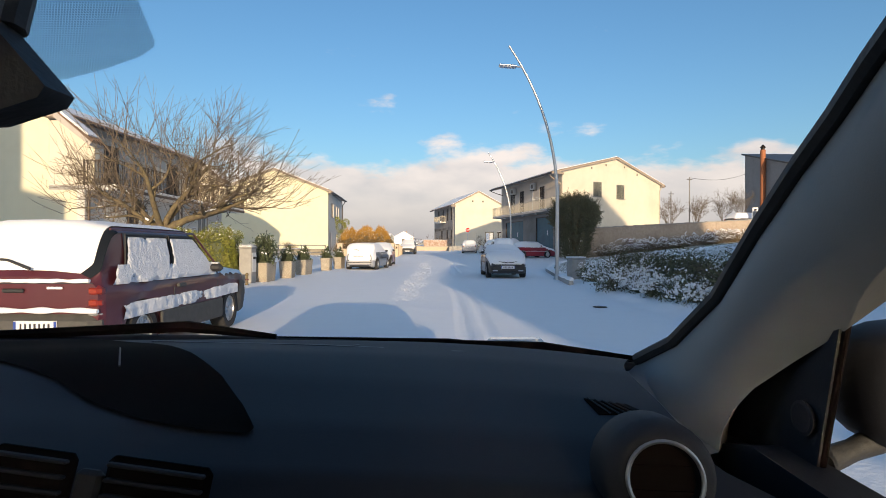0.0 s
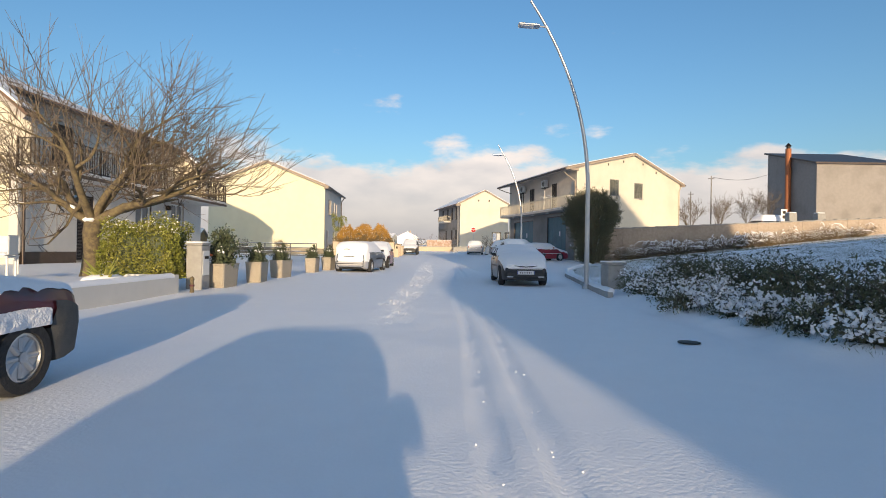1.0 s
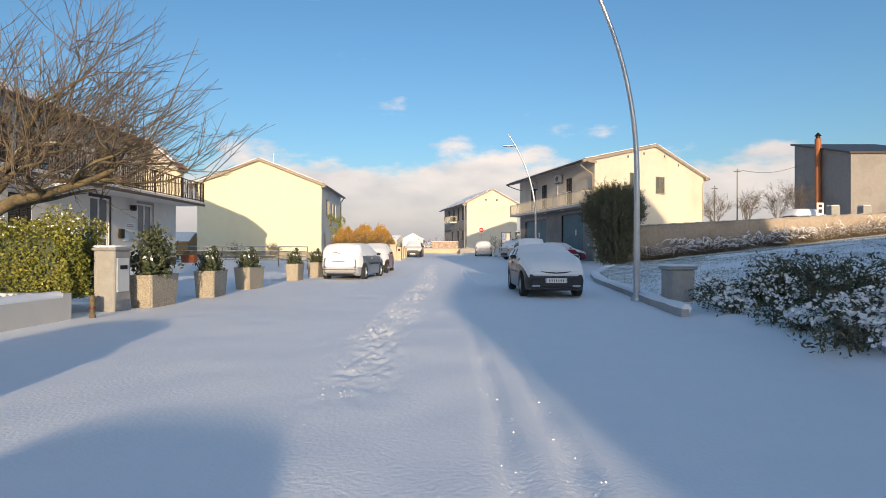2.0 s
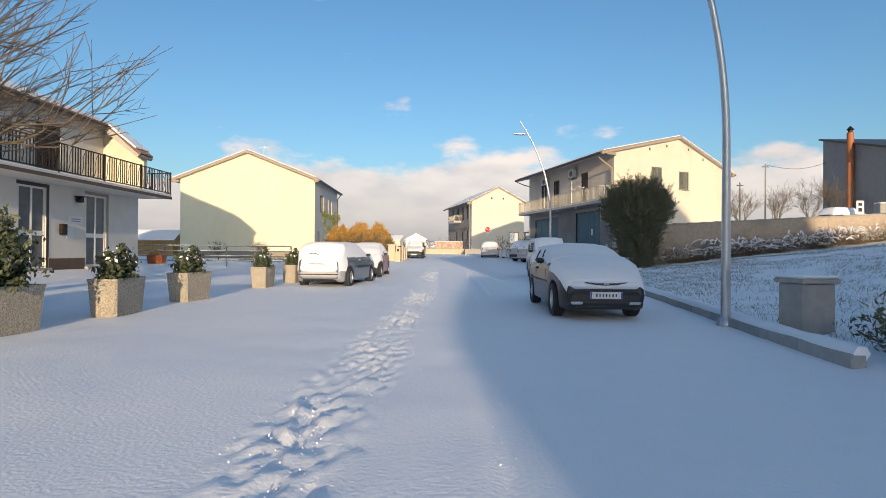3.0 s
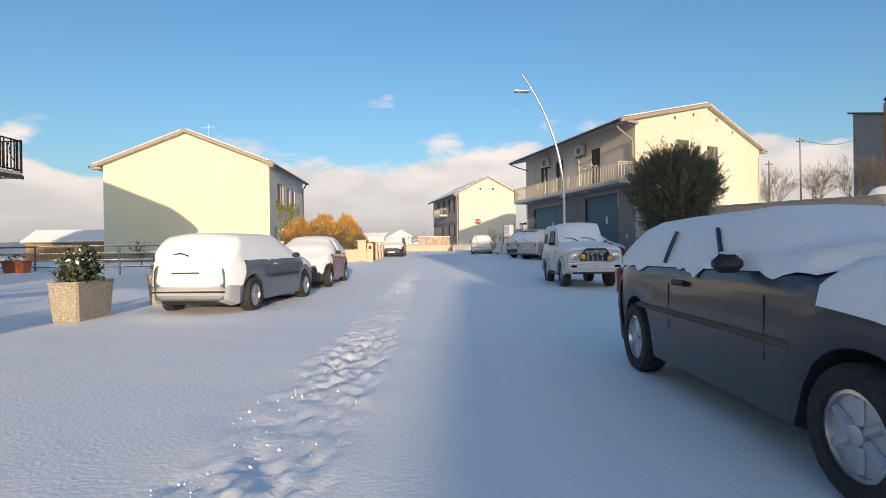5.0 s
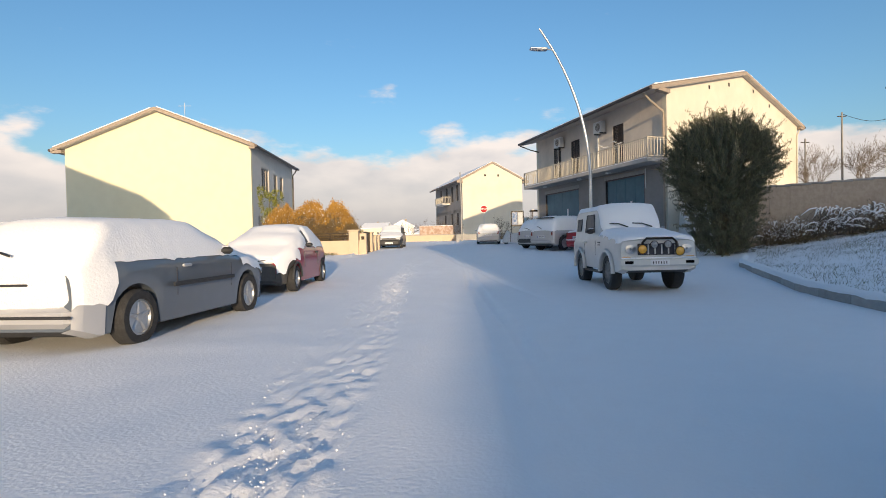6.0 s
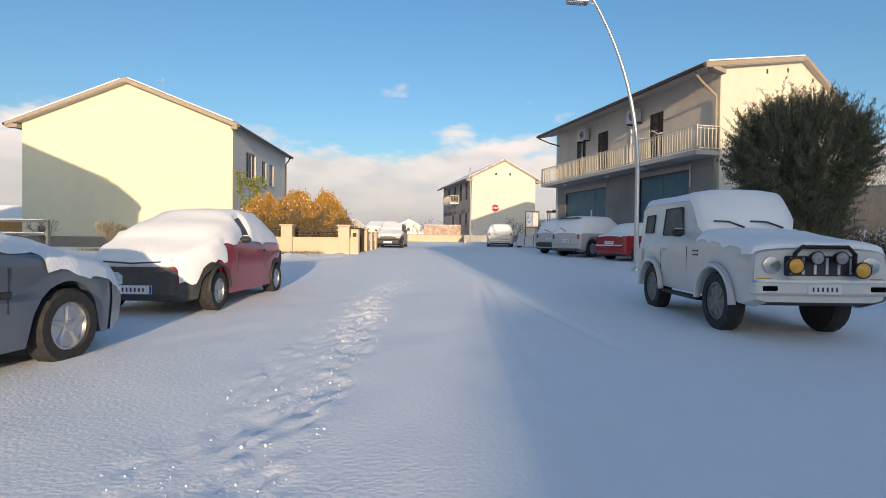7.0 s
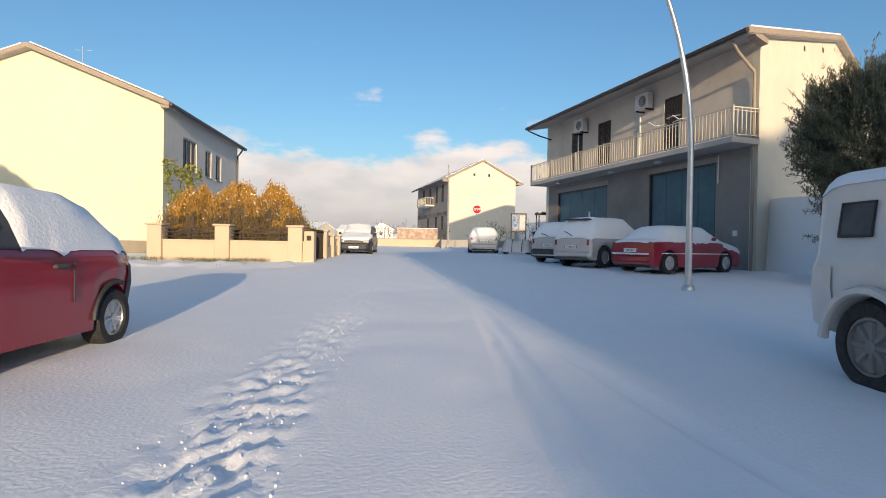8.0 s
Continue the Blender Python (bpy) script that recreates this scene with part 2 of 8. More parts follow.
SIGN_WHITE = material("sign_white", (0.78, 0.78, 0.78), 0.4, second=(0.70, 0.70, 0.70), scale=6.0)
PIPE_ORANGE = material("rusty_flue", (0.38, 0.13, 0.05), 0.7, second=(0.28, 0.09, 0.04), scale=8.0, bump=0.3)
PLANK = material("weathered_planks", (0.36, 0.22, 0.09), 0.85, second=(0.26, 0.16, 0.07), scale=7.0, bump=0.4, island_tone=0.2)
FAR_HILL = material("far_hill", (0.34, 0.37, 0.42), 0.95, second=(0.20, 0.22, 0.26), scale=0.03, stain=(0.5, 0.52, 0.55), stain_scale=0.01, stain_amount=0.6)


# ---------------------------------------------------------------- mesh tools
class Shape:
    """Vertices and faces gathered for one mesh."""

    def __init__(self):
        self.v, self.f = [], []

    def add(self, verts, faces):
        k = len(self.v)
        self.v.extend(tuple(p) for p in verts)
        self.f.extend(tuple(i + k for i in q) for q in faces)
        return self

    def box(self, x0, y0, z0, x1, y1, z1, m=None, taper=0.0):
        t = taper
        p = [Vector(c) for c in ((x0 + t, y0 + t, z0), (x1 - t, y0 + t, z0), (x1 - t, y1 - t, z0), (x0 + t, y1 - t, z0),
                                 (x0, y0, z1), (x1, y0, z1), (x1, y1, z1), (x0, y1, z1))]
        if m is not None:
            p = [m @ q for q in p]
        return self.add(p, ((0, 3, 2, 1), (4, 5, 6, 7), (0, 1, 5, 4), (1, 2, 6, 5), (2, 3, 7, 6), (3, 0, 4, 7)))

    def soft_box(self, x0, y0, z0, x1, y1, z1, r=0.02, m=None):
        """A box with chamfered edges."""
        cx, cy, cz = (x0 + x1) / 2, (y0 + y1) / 2, (z0 + z1) / 2
        hx, hy, hz = abs(x1 - x0) / 2, abs(y1 - y0) / 2, abs(z1 - z0) / 2
        r = min(r, hx * 0.9, hy * 0.9, hz * 0.9)
        rings = []
        for z, d in ((-hz, r), (-hz + r, 0), (hz - r, 0), (hz, r)):
            a, b = hx - d, hy - d
            c = r if d == 0 else r * 0.5
            rings.append([(a - c, -b, z), (a, -b + c, z), (a, b - c, z), (a - c, b, z), (-a + c, b, z), (-a, b - c, z), (-a, -b + c, z), (-a + c, -b, z)])
        pts = [Vector((cx + p[0], cy + p[1], cz + p[2])) for ring in rings for p in ring]
        if m is not None:
            pts = [m @ p for p in pts]
        fs = [tuple(range(7, -1, -1)), tuple(range(24, 32))]
        for k in range(3):
            for i in range(8):
                j = (i + 1) % 8
                fs.append((k * 8 + i, k * 8 + j, k * 8 + 8 + j, k * 8 + 8 + i))
        return self.add(pts, fs)

    def tube(self, pts, radii, n=8, cap=True):
        pts = [Vector(p) for p in pts]
        if not hasattr(radii, "__len__"):
            radii = [radii] * len(pts)
        ring0, k = None, len(self.v)
        up = None
        for i, p in enumerate(pts):
            d = (pts[min(i + 1, len(pts) - 1)] - pts[max(i - 1, 0)]).normalized()
            if up is None:
                up = Vector((0, 0, 1)) if abs(d.z) < 0.9 else Vector((1, 0, 0))
            a = d.cross(up).normalized()
            b = a.cross(d).normalized()
            up = b
            for j in range(n):
                t = 2 * math.pi * j / n
                self.v.append(tuple(p + (a * math.cos(t) + b * math.sin(t)) * radii[i]))
        for i in range(len(pts) - 1):
            for j in range(n):
                q = (j + 1) % n
                self.f.append((k + i * n + j, k + i * n + q, k + (i + 1) * n + q, k + (i + 1) * n + j))
        if cap:
            self.f.append(tuple(k + j for j in range(n - 1, -1, -1)))
            self.f.append(tuple(k + (len(pts) - 1) * n + j for j in range(n)))
        return self

    def lathe(self, prof, n=20, m=None):
        """Profile of (radius, height) spun about local z."""
        pts, fs = [], []
        for r, z in prof:
            for j in range(n):
                t = 2 * math.pi * j / n
                pts.append(Vector((r * math.cos(t), r * math.sin(t), z)))
        for i in range(len(prof) - 1):
            for j in range(n):
                q = (j + 1) % n
                fs.append((i * n + j, i * n + q, (i + 1) * n + q, (i + 1) * n + j))
        fs.append(tuple(range(n - 1, -1, -1)))
        fs.append(tuple((len(prof) - 1) * n + j for j in range(n)))
        if m is not None:
            pts = [m @ p for p in pts]
        return self.add(pts, fs)

    def prism(self, outline, d0, d1, m=None, axis="y"):
        """An outline in the plane across the axis, pushed from d0 to d1 along it."""
        n = len(outline)
        put = {"y": lambda a, b, d: (a, d, b), "x": lambda a, b, d: (d, a, b), "z": lambda a, b, d: (a, b, d)}[axis]
        pts = [Vector(put(a, b, d)) for d in (d0, d1) for a, b in outline]
        if m is not None:
            pts = [m @ p for p in pts]
        fs = [tuple(range(n)), tuple(range(2 * n - 1, n - 1, -1))]
        for i in range(n):
            j = (i + 1) % n
            fs.append((i, i + n, j + n, j))
        return self.add(pts, fs)

    def mesh(self, name, mat, smooth=False, fix=True):
        me = bpy.data.meshes.new(name)
        me.from_pydata(self.v, [], self.f)
        me.materials.append(mat)
        if fix and len(self.f) < 60000:
            bm = bmesh.new()
            bm.from_mesh(me)
            bmesh.ops.recalc_face_normals(bm, faces=bm.faces)
            bm.to_mesh(me)
            bm.free()
        if smooth:
            me.polygons.foreach_set("use_smooth", [True] * len(me.polygons))
            me.set_sharp_from_angle(angle=radians(smooth if smooth > 1 else 40))
        me.update()
        return me


def thing(name, m, label, category, group="", kind=""):
    e = new(name)
    e.empty_display_size = 0.2
    e.matrix_world = m
    return tagged(e, label, category, group, kind)


def part(name, shape, mat, parent, label="", smooth=False, fix=True):
    ob = new(name, shape.mesh(name, mat, smooth, fix) if isinstance(shape, Shape) else shape)
    ob.parent = parent
    if label:
        ob["label"] = label
    return ob


def solo(name, shape, mat, label, category="", kind="", group="", smooth=False, fix=True, m=None):
    ob = new(name, shape.mesh(name, mat, smooth, fix))
    if m is not None:
        ob.matrix_world = m
    return tagged(ob, label, category, group, kind)


def bars(parent, m, width, height, n, mat, name="printed_bar", seed=1, fill=0.42):
    """Writing that cannot be read, or may not be: plain bars in a row."""
    rnd = random.Random(seed)
    step = width / n
    for i in range(n):
        w = step * fill * rnd.uniform(0.8, 1.0)
        x = -width / 2 + step * (i + 0.5)
        part(name, Shape().box(x - w / 2, -0.002, -height / 2, x + w / 2, 0.002, height / 2, m), mat, parent)


# ---------------------------------------------------------------- ground
def lerp(pts, t):
    if t <= pts[0][0]:
        return pts[0][1]
    for (a, u), (b, w) in zip(pts, pts[1:]):
        if t <= b:
            return u + (w - u) * (t - a) / (b - a)
    return pts[-1][1]


def road_z(y):
    return lerp(((32, 0.0), (38, 0.08), (50, 0.38), (62, 0.60), (80, 1.0), (110, 1.6), (160, 2.3), (210, 2.7), (320, -6.0), (900, -30.0)), y)


KERB_LINE = ((-60, 3.7), (13, 3.7), (18, 4.1), (27, 5.3), (32, 6.4), (38, 8.6), (42, 11.0), (46, 12.0))


def kerb_x(y):
    return lerp(KERB_LINE, y)


GARDEN_WALL_Y = 45.0


def ground_z(x, y):
    """The lie of the land: a road that rises slowly, a bank and field to one side, a raised garden to the other."""
    z = road_z(y)
    if y < GARDEN_WALL_Y + 0.2:
        d = x - kerb_x(y)
        if d > 0:
            z += min(0.11, d * (1.2 if y > 17 else 0.3)) + 0.115 * max(0.0, min(d, 26.0) - 0.4) + 0.03 * max(0.0, d - 26.0)
    elif x > 11.6:
        s = max(0.0, min(1.0, (x - 11.6) / 0.3))
        z += s * (2.45 + 0.05 * max(0.0, x - 14))
    if y < 15.6 and x < -5.95:
        z += 0.36 * min(1.0, (-5.95 - x) / 0.1)
    elif y < 50.0 and x < -7.5:                     # the yard climbs to the doorsteps
        z += 0.36 * min(1.0, (-7.5 - x) / 6.0) * min(1.0, (50.0 - y) / 8.0)
    if x < -40:
        z -= 0.05 * (-40 - x)
    return z


def rut(x, y):
    """How trampled the snow is: 0 to 1."""
    c = -0.70 - 0.012 * (y - 13) + 0.08 * math.sin(y * 0.31)
    along = max(0.0, min(1.0, (y - 10.5) / 4.0)) * max(0.0, min(1.0, (44.0 - y) / 12.0))
    side = max(0.0, 1 - (abs(x - c) / 0.46) ** 2)
    patchy = 0.72 + 0.9 * noise.noise((x * 1.4, y * 0.55, 1.7))
    return along * side * max(0.0, min(1.0, patchy))


def tyre_mark(x, y):
    """How deep a tyre has pressed the snow: 0 to 1."""
    a = 0.0
    for c0, slope, y0, y1 in ((0.34, 0.001, -3.0, 17.0), (0.66, 0.002, -3.0, 16.0), (0.55, 0.012, 22.0, 41.0), (0.95, -0.006, 24.0, 43.0), (1.95, -0.117, 31.0, 60.0)):
        c = c0 + slope * (y - y0) + 0.03 * math.sin(y * 0.7)
        along = max(0.0, min(1.0, (y - y0) / 3.0)) * max(0.0, min(1.0, (y1 - y) / 4.0))
        a = max(a, along * max(0.0, 1 - (abs(x - c) / 0.11) ** 2))
    return a


def make_ground():
    def lines(lo, hi, step, far_lo, far_hi, grow=1.22):
        v = list(np.arange(lo, hi + 1e-6, step))
        s, p = step, lo
        while p > far_lo:
            s *= grow
            p -= s
            v.insert(0, p)
        s, p = step, hi
        while p < far_hi:
            s *= grow
            p += s
            v.append(p)
        return v
    xs = sorted(set(np.round(lines(-7.4, 8.2, 0.11, -1500, 1500), 4)) | set(np.round(np.arange(-1.6, 0.0, 0.035), 4)) | set(np.round(np.arange(0.1, 2.0, 0.04), 4)))
    ys = lines(-1.0, 46.0, 0.07, -600, 3000)
    xs = sorted(xs + [-6.05, -5.96, 11.6, 11.9])
    V, F = [], []
    for y in ys:
        near = -2 < y < 60
        for x in xs:
            z = ground_z(x, y)
            if near and abs(x) < 30:
                z += 0.020 * noise.noise((x * 0.55, y * 0.4, 0)) + 0.010 * noise.noise((x * 2.1, y * 1.3, 4))
                r = rut(x, y)
                if r > 0:
                    z += r * (-0.008 + 0.026 * noise.noise((x * 6.0, y * 3.4, 9)) + 0.060 * noise.noise((x * 11.0, y * 7.0, 2)) + 0.034 * noise.noise((x * 23.0, y * 13.0, 5)))
                if -10.5 < x < -4.0 and 43.0 < y < 50.0:      # a low ridge of shovelled snow before the fence
                    z += 0.16 * math.exp(-((y - 47.2 - 0.12 * (x + 7)) / 0.8) ** 2) * max(0.0, 0.5 + noise.noise((x * 1.6, y * 1.6, 3)) + 0.5 * noise.noise((x * 4, y * 4, 5)))
                z -= tyre_mark(x, y) * (0.036 + 0.014 * noise.noise((x * 9, y * 2.2, 6)))
                if x > kerb_x(y) + 0.2 and y < 45:
                    z += 0.07 * noise.noise((x * 1.3, y * 1.1, 7)) + 0.04 * noise.noise((x * 3.7, y * 3.1, 3))
            V.append((x, y, z))
    n = len(xs)
    for j in range(len(ys) - 1):
        for i in range(n - 1):
            F.append((j * n + i, j * n + i + 1, (j + 1) * n + i + 1, (j + 1) * n + i))
    s = Shape()
    s.v, s.f = V, F
    return solo("ground", s, SNOW, "snow-covered street, verges and fields with a few tyre tracks", "ground", "structure", smooth=60, fix=False)


make_ground()


def make_kerb():
    """Kerb stones along the bank, each a piece of its own, with snow on top."""
    k = new("kerb")
    tagged(k, "grey concrete kerb along the bank, dusted with snow", "kerb", "", "structure")
    me = None
    y = 16.5
    while y < 40:
        x0, x1 = kerb_x(y), kerb_x(y + 0.98)
        turn = math.atan2(x1 - x0, 0.98)
        ln = math.hypot(x1 - x0, 0.98)
        if me is None:
            me = Shape().soft_box(-0.07, 0.0, -0.12, 0.07, 0.97, 0.12, 0.015).mesh("kerb_stone", KERB)
        ob = part("kerb_stone", me, None, k)
        ob.matrix_world = pose(x0, y, road_z(y) + 0.02 + 0.004 * math.sin(y * 7), 0, 0, -math.degrees(turn))
        ob.scale.y = ln / 0.98
        y += 0.98
    s = Shape()
    pts = []
    yy = 16.5
    while yy < 40:
        pts.append((kerb_x(yy) + 0.02, yy, road_z(yy) + 0.145 + 0.02 * noise.noise((yy * 2.0, 3, 1))))
        yy += 0.35
    s.tube(pts, [0.085 + 0.03 * noise.noise((p[1] * 3, 1, 1)) for p in pts], 6)
    part("snow_ridge", s, SNOW, k, "snow lying along the kerb", smooth=60)


make_kerb()


# ---------------------------------------------------------------- buildings
def wall_panel(shape, m, u0, u1, z0, z1, holes, thick, apex=0.0):
    """A wall in the plane v = 0 of frame m, from u0 to u1, in one piece, with openings (u, z, w, h) that go through it; it is thick towards +v.
    apex: the rise of a gable above z1."""
    us = sorted({u0, u1, *[h[0] for h in holes], *[h[0] + h[2] for h in holes]})
    zs = sorted({z0, z1, *[h[1] for h in holes], *[h[1] + h[3] for h in holes]})
    nu, nz = len(us), len(zs)
    k = len(shape.v)
    for v in (0, thick):
        for z in zs:
            for u in us:
                shape.v.append(tuple(m @ Vector((u, v, z))))
    ix = lambda i, j, b: k + b * nu * nz + j * nu + i

    def solid(i, j):
        if not (0 <= i < nu - 1 and 0 <= j < nz - 1):
            return False
        cu, cz = (us[i] + us[i + 1]) / 2, (zs[j] + zs[j + 1]) / 2
        return not any(h[0] < cu < h[0] + h[2] and h[1] < cz < h[1] + h[3] for h in holes)
    for j in range(nz - 1):
        for i in range(nu - 1):
            if not solid(i, j):
                continue
            shape.f.append((ix(i, j, 0), ix(i + 1, j, 0), ix(i + 1, j + 1, 0), ix(i, j + 1, 0)))
            shape.f.append((ix(i, j, 1), ix(i, j + 1, 1), ix(i + 1, j + 1, 1), ix(i + 1, j, 1)))
            for di, dj, p, q in ((-1, 0, (i, j), (i, j + 1)), (1, 0, (i + 1, j), (i + 1, j + 1)), (0, -1, (i, j), (i + 1, j)), (0, 1, (i, j + 1), (i + 1, j + 1))):
                if not solid(i + di, j + dj) and not (apex and dj == 1 and j == nz - 2):
                    shape.f.append((ix(*p, 0), ix(*q, 0), ix(*q, 1), ix(*p, 1)))
    if apex:
        t = len(shape.v)
        mid = (u0 + u1) / 2
        shape.v.append(tuple(m @ Vector((mid, 0, z1 + apex))))
        shape.v.append(tuple(m @ Vector((mid, thick, z1 + apex))))
        shape.f.append(tuple(ix(i, nz - 1, 0) for i in range(nu)) + (t,))
        shape.f.append(tuple(ix(i, nz - 1, 1) for i in range(nu - 1, -1, -1)) + (t + 1,))
        shape.f.append((ix(0, nz - 1, 0), ix(0, nz - 1, 1), t + 1, t))
        shape.f.append((ix(nu - 1, nz - 1, 0), ix(nu - 1, nz - 1, 1), t + 1, t))


def window(parent, m, u, z, w, h, kind, frame_mat, thick=0.3, name="window"):
    """A window set back in its opening: frame, panes, sill; or a pair of closed louvred shutters."""
    win = new(name)
    win.parent = parent
    win.matrix_local = m @ pose(u, 0, z)
    f = Shape()
    t, d = 0.06, 0.085
    f.box(0, d - 0.04, 0, t, d + 0.04, h).box(w - t, d - 0.04, 0, w, d + 0.04, h)
    f.box(t, d - 0.04, 0, w - t, d + 0.04, t).box(t, d - 0.04, h - t, w - t, d + 0.04, h)
    leaves = 3 if kind == "triple" else 2 if w > 0.75 else 1
    for i in range(1, leaves):
        f.box(w * i / leaves - 0.035, d - 0.035, t, w * i / leaves + 0.035, d + 0.035, h - t)
    if kind == "door":
        f.box(t, d - 0.03, h * 0.40, w - t, d + 0.03, h * 0.46)
    part("window_frame", f, frame_mat, win)
    if kind == "shutter":
        for i in range(leaves):
            s = Shape()
            a, b = w * i / leaves + 0.02, w * (i + 1) / leaves - 0.02
            s.box(a, d - 0.07, 0.02, a + 0.06, d - 0.045, h - 0.02).box(b - 0.06, d - 0.07, 0.02, b, d - 0.045, h - 0.02)
            zz = 0.05
            while zz < h - 0.08:
                s.box(a + 0.06, d - 0.075, zz, b - 0.06, d - 0.05, zz + 0.035)
                zz += 0.055
            part("shutter", s, frame_mat, win)
    else:
        for i in range(leaves):
            a, b = w * i / leaves, w * (i + 1) / leaves
            part("pane", Shape().box(a + 0.04, d - 0.006, t * 0.9, b - 0.04, d + 0.006, h - t * 0.9), CURTAIN_GLASS if kind == "door" else GLASS, win)
    if kind != "door":
        part("window_sill", Shape().soft_box(-0.07, -0.07, -0.05, w + 0.07, 0.12, 0.0, 0.01), CONCRETE, win)
    return win


def downpipe(parent, pts, r=0.05, mat=None):
    return part("downpipe", Shape().tube(pts, r, 8), mat or GUTTER, parent, smooth=60)


def house(name, at, yaw, side, width, depth, z0, eave, rise, wall_mat, facade_mat, label, facade=(), gable=(), low=None, low_mat=None,
          over=0.5, verge=0.35, roof_snow=0.04, plinth=None, frame_mat=DARK_WOOD, shear=0.0, over_far=None):
    """A gabled house. Its road corner stands at `at`; the facade runs away along local y, the gable along local x to `side`.
    facade and gable list openings (kind, u, z, w, h)."""
    h = thing(name, pose(at[0], at[1], z0, 0, 0, yaw), label, "house")
    t = 0.3
    E, W = eave - z0, width
    # frames: facade seen from the road, u runs away from the near corner
    if side < 0:
        fm = Matrix(((0, -1, 0, 0), (1, 0, 0, 0), (0, 0, 1, 0), (0, 0, 0, 1)))
    else:
        fm = Matrix(((0, 1, 0, 0), (1, 0, 0, 0), (0, 0, 1, 0), (0, 0, 0, 1)))
    gm = Matrix(((side, 0, 0, 0), (shear, 1, 0, 0), (0, 0, 1, 0), (0, 0, 0, 1)))
    far = over if over_far is None else over_far
    holes = [o[1:] for o in facade]
    s = Shape()
    split = (low - z0) if low else 0
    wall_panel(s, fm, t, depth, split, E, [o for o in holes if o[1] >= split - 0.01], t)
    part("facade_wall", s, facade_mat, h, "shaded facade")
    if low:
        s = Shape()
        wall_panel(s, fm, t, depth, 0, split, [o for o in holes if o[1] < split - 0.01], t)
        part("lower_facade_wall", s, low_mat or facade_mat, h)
    s = Shape()
    wall_panel(s, gm, 0, W, 0, E, [o[1:] for o in gable], t, rise)
    part("gable_wall", s, wall_mat, h)
    s = Shape()
    s.prism([(0, 0), (W, 0), (W, E), (W / 2, E + rise), (0, E)], depth, depth + t, gm)
    part("far_gable_wall", s, wall_mat, h)
    part("back_wall", Shape().box(W - t, t, 0, W, depth, E, gm), wall_mat, h)
    part("upper_floor_slab", Shape().box(t, t, E - 0.2, W - t, depth, E - 0.02, gm), CONCRETE, h)
    part("inner_partition", Shape().box(2.2, t, 0.0, 2.35, depth, E - 0.2, gm), PLINTH, h)
    for k, u, z, w, hh in facade:
        if k != "garage":
            window(h, fm, u, z, w, hh, k, WHITE_FRAME if k in ("door",) else frame_mat, name="door" if k == "door" else "window")
    for k, u, z, w, hh in gable:
        window(h, gm, u, z, w, hh, k, SHUTTER_GREY)
    if plinth:
        pm, ph = plinth
        s = Shape()
        s.box(-0.025, -0.025, 0, W, 0.0, ph, gm)
        part("gable_plinth", s, pm, h)
    # roof: two slabs, gutter board, tiles along the verge, snow
    sl = rise / (W / 2)
    for k, (x0, x1, name_) in enumerate(((-over, W / 2, "roof"), (W / 2, W + far, "roof"))):
        def rz(x):
            return E + sl * (x if x <= W / 2 else W - x)
        s = Shape()
        s.prism([(x0, rz(x0)), (x1, rz(x1)), (x1, rz(x1) + 0.16), (x0, rz(x0) + 0.16)], -verge, depth + t + verge, gm)
        roof = part(name_, s, SOFFIT, h)
        s = Shape()
        n = max(6, int((depth + 2 * verge) / 0.30))
        for i in range(n):                    # rows of half-round tiles, seen at the eave and the verge
            yy = -verge + (i + 0.5) * (depth + t + 2 * verge) / n
            s.tube([gm @ Vector((x0 + (0.06 if k == 0 else 0), yy, rz(x0 + (0.06 if k == 0 else 0)) + 0.155)), gm @ Vector((x1 - (0.06 if k else 0), yy, rz(x1 - (0.06 if k else 0)) + 0.155))], 0.075, 6)
        tagged(part("roof_tiling", s, TILE, roof, "half-round terracotta tiles"), kind="stuff")
        s = Shape()
        s.prism([(x0, rz(x0) + 0.02), (x1, rz(x1) + 0.02), (x1, rz(x1) + 0.20), (x0, rz(x0) + 0.20)], -verge - 0.03, -verge - 0.002, gm)
        part("verge_board", s, FASCIA, roof)
        if roof_snow:
            s = Shape()
            s.prism([(x0 + 0.25, rz(x0 + 0.25) + 0.24), (x1 - 0.1, rz(x1 - 0.1) + 0.24), (x1 - 0.1, rz(x1 - 0.1) + 0.25 + roof_snow), (x0 + 0.25, rz(x0 + 0.25) + 0.25 + roof_snow)],
                    -verge + 0.04, depth + t + verge - 0.05, gm)
            part("roof_snow", s, SNOW, roof, "thin layer of snow")
        gx = x0 - 0.06 if k == 0 else x1 + 0.06
        gz_ = rz(x0 if k == 0 else x1) + 0.10
        g = Shape().tube([gm @ Vector((gx, -verge, gz_)), gm @ Vector((gx, depth + t + verge, gz_))], 0.085, 8)
        part("gutter", g, GUTTER, roof, "dark metal gutter", smooth=60)
    # boxed eave return at the near corner
    for x0, x1, o in ((-over, 0.0, min(over, 0.95)), (W, W + far, far)):
        a = E - 0.02
        part("eave_return", Shape().box(max(x0, -0.95), -verge, a - sl * o - 0.04, x1, 0.0, a + 0.02 - sl * o * 0.5, gm), FASCIA, h)
    return h, fm, gm


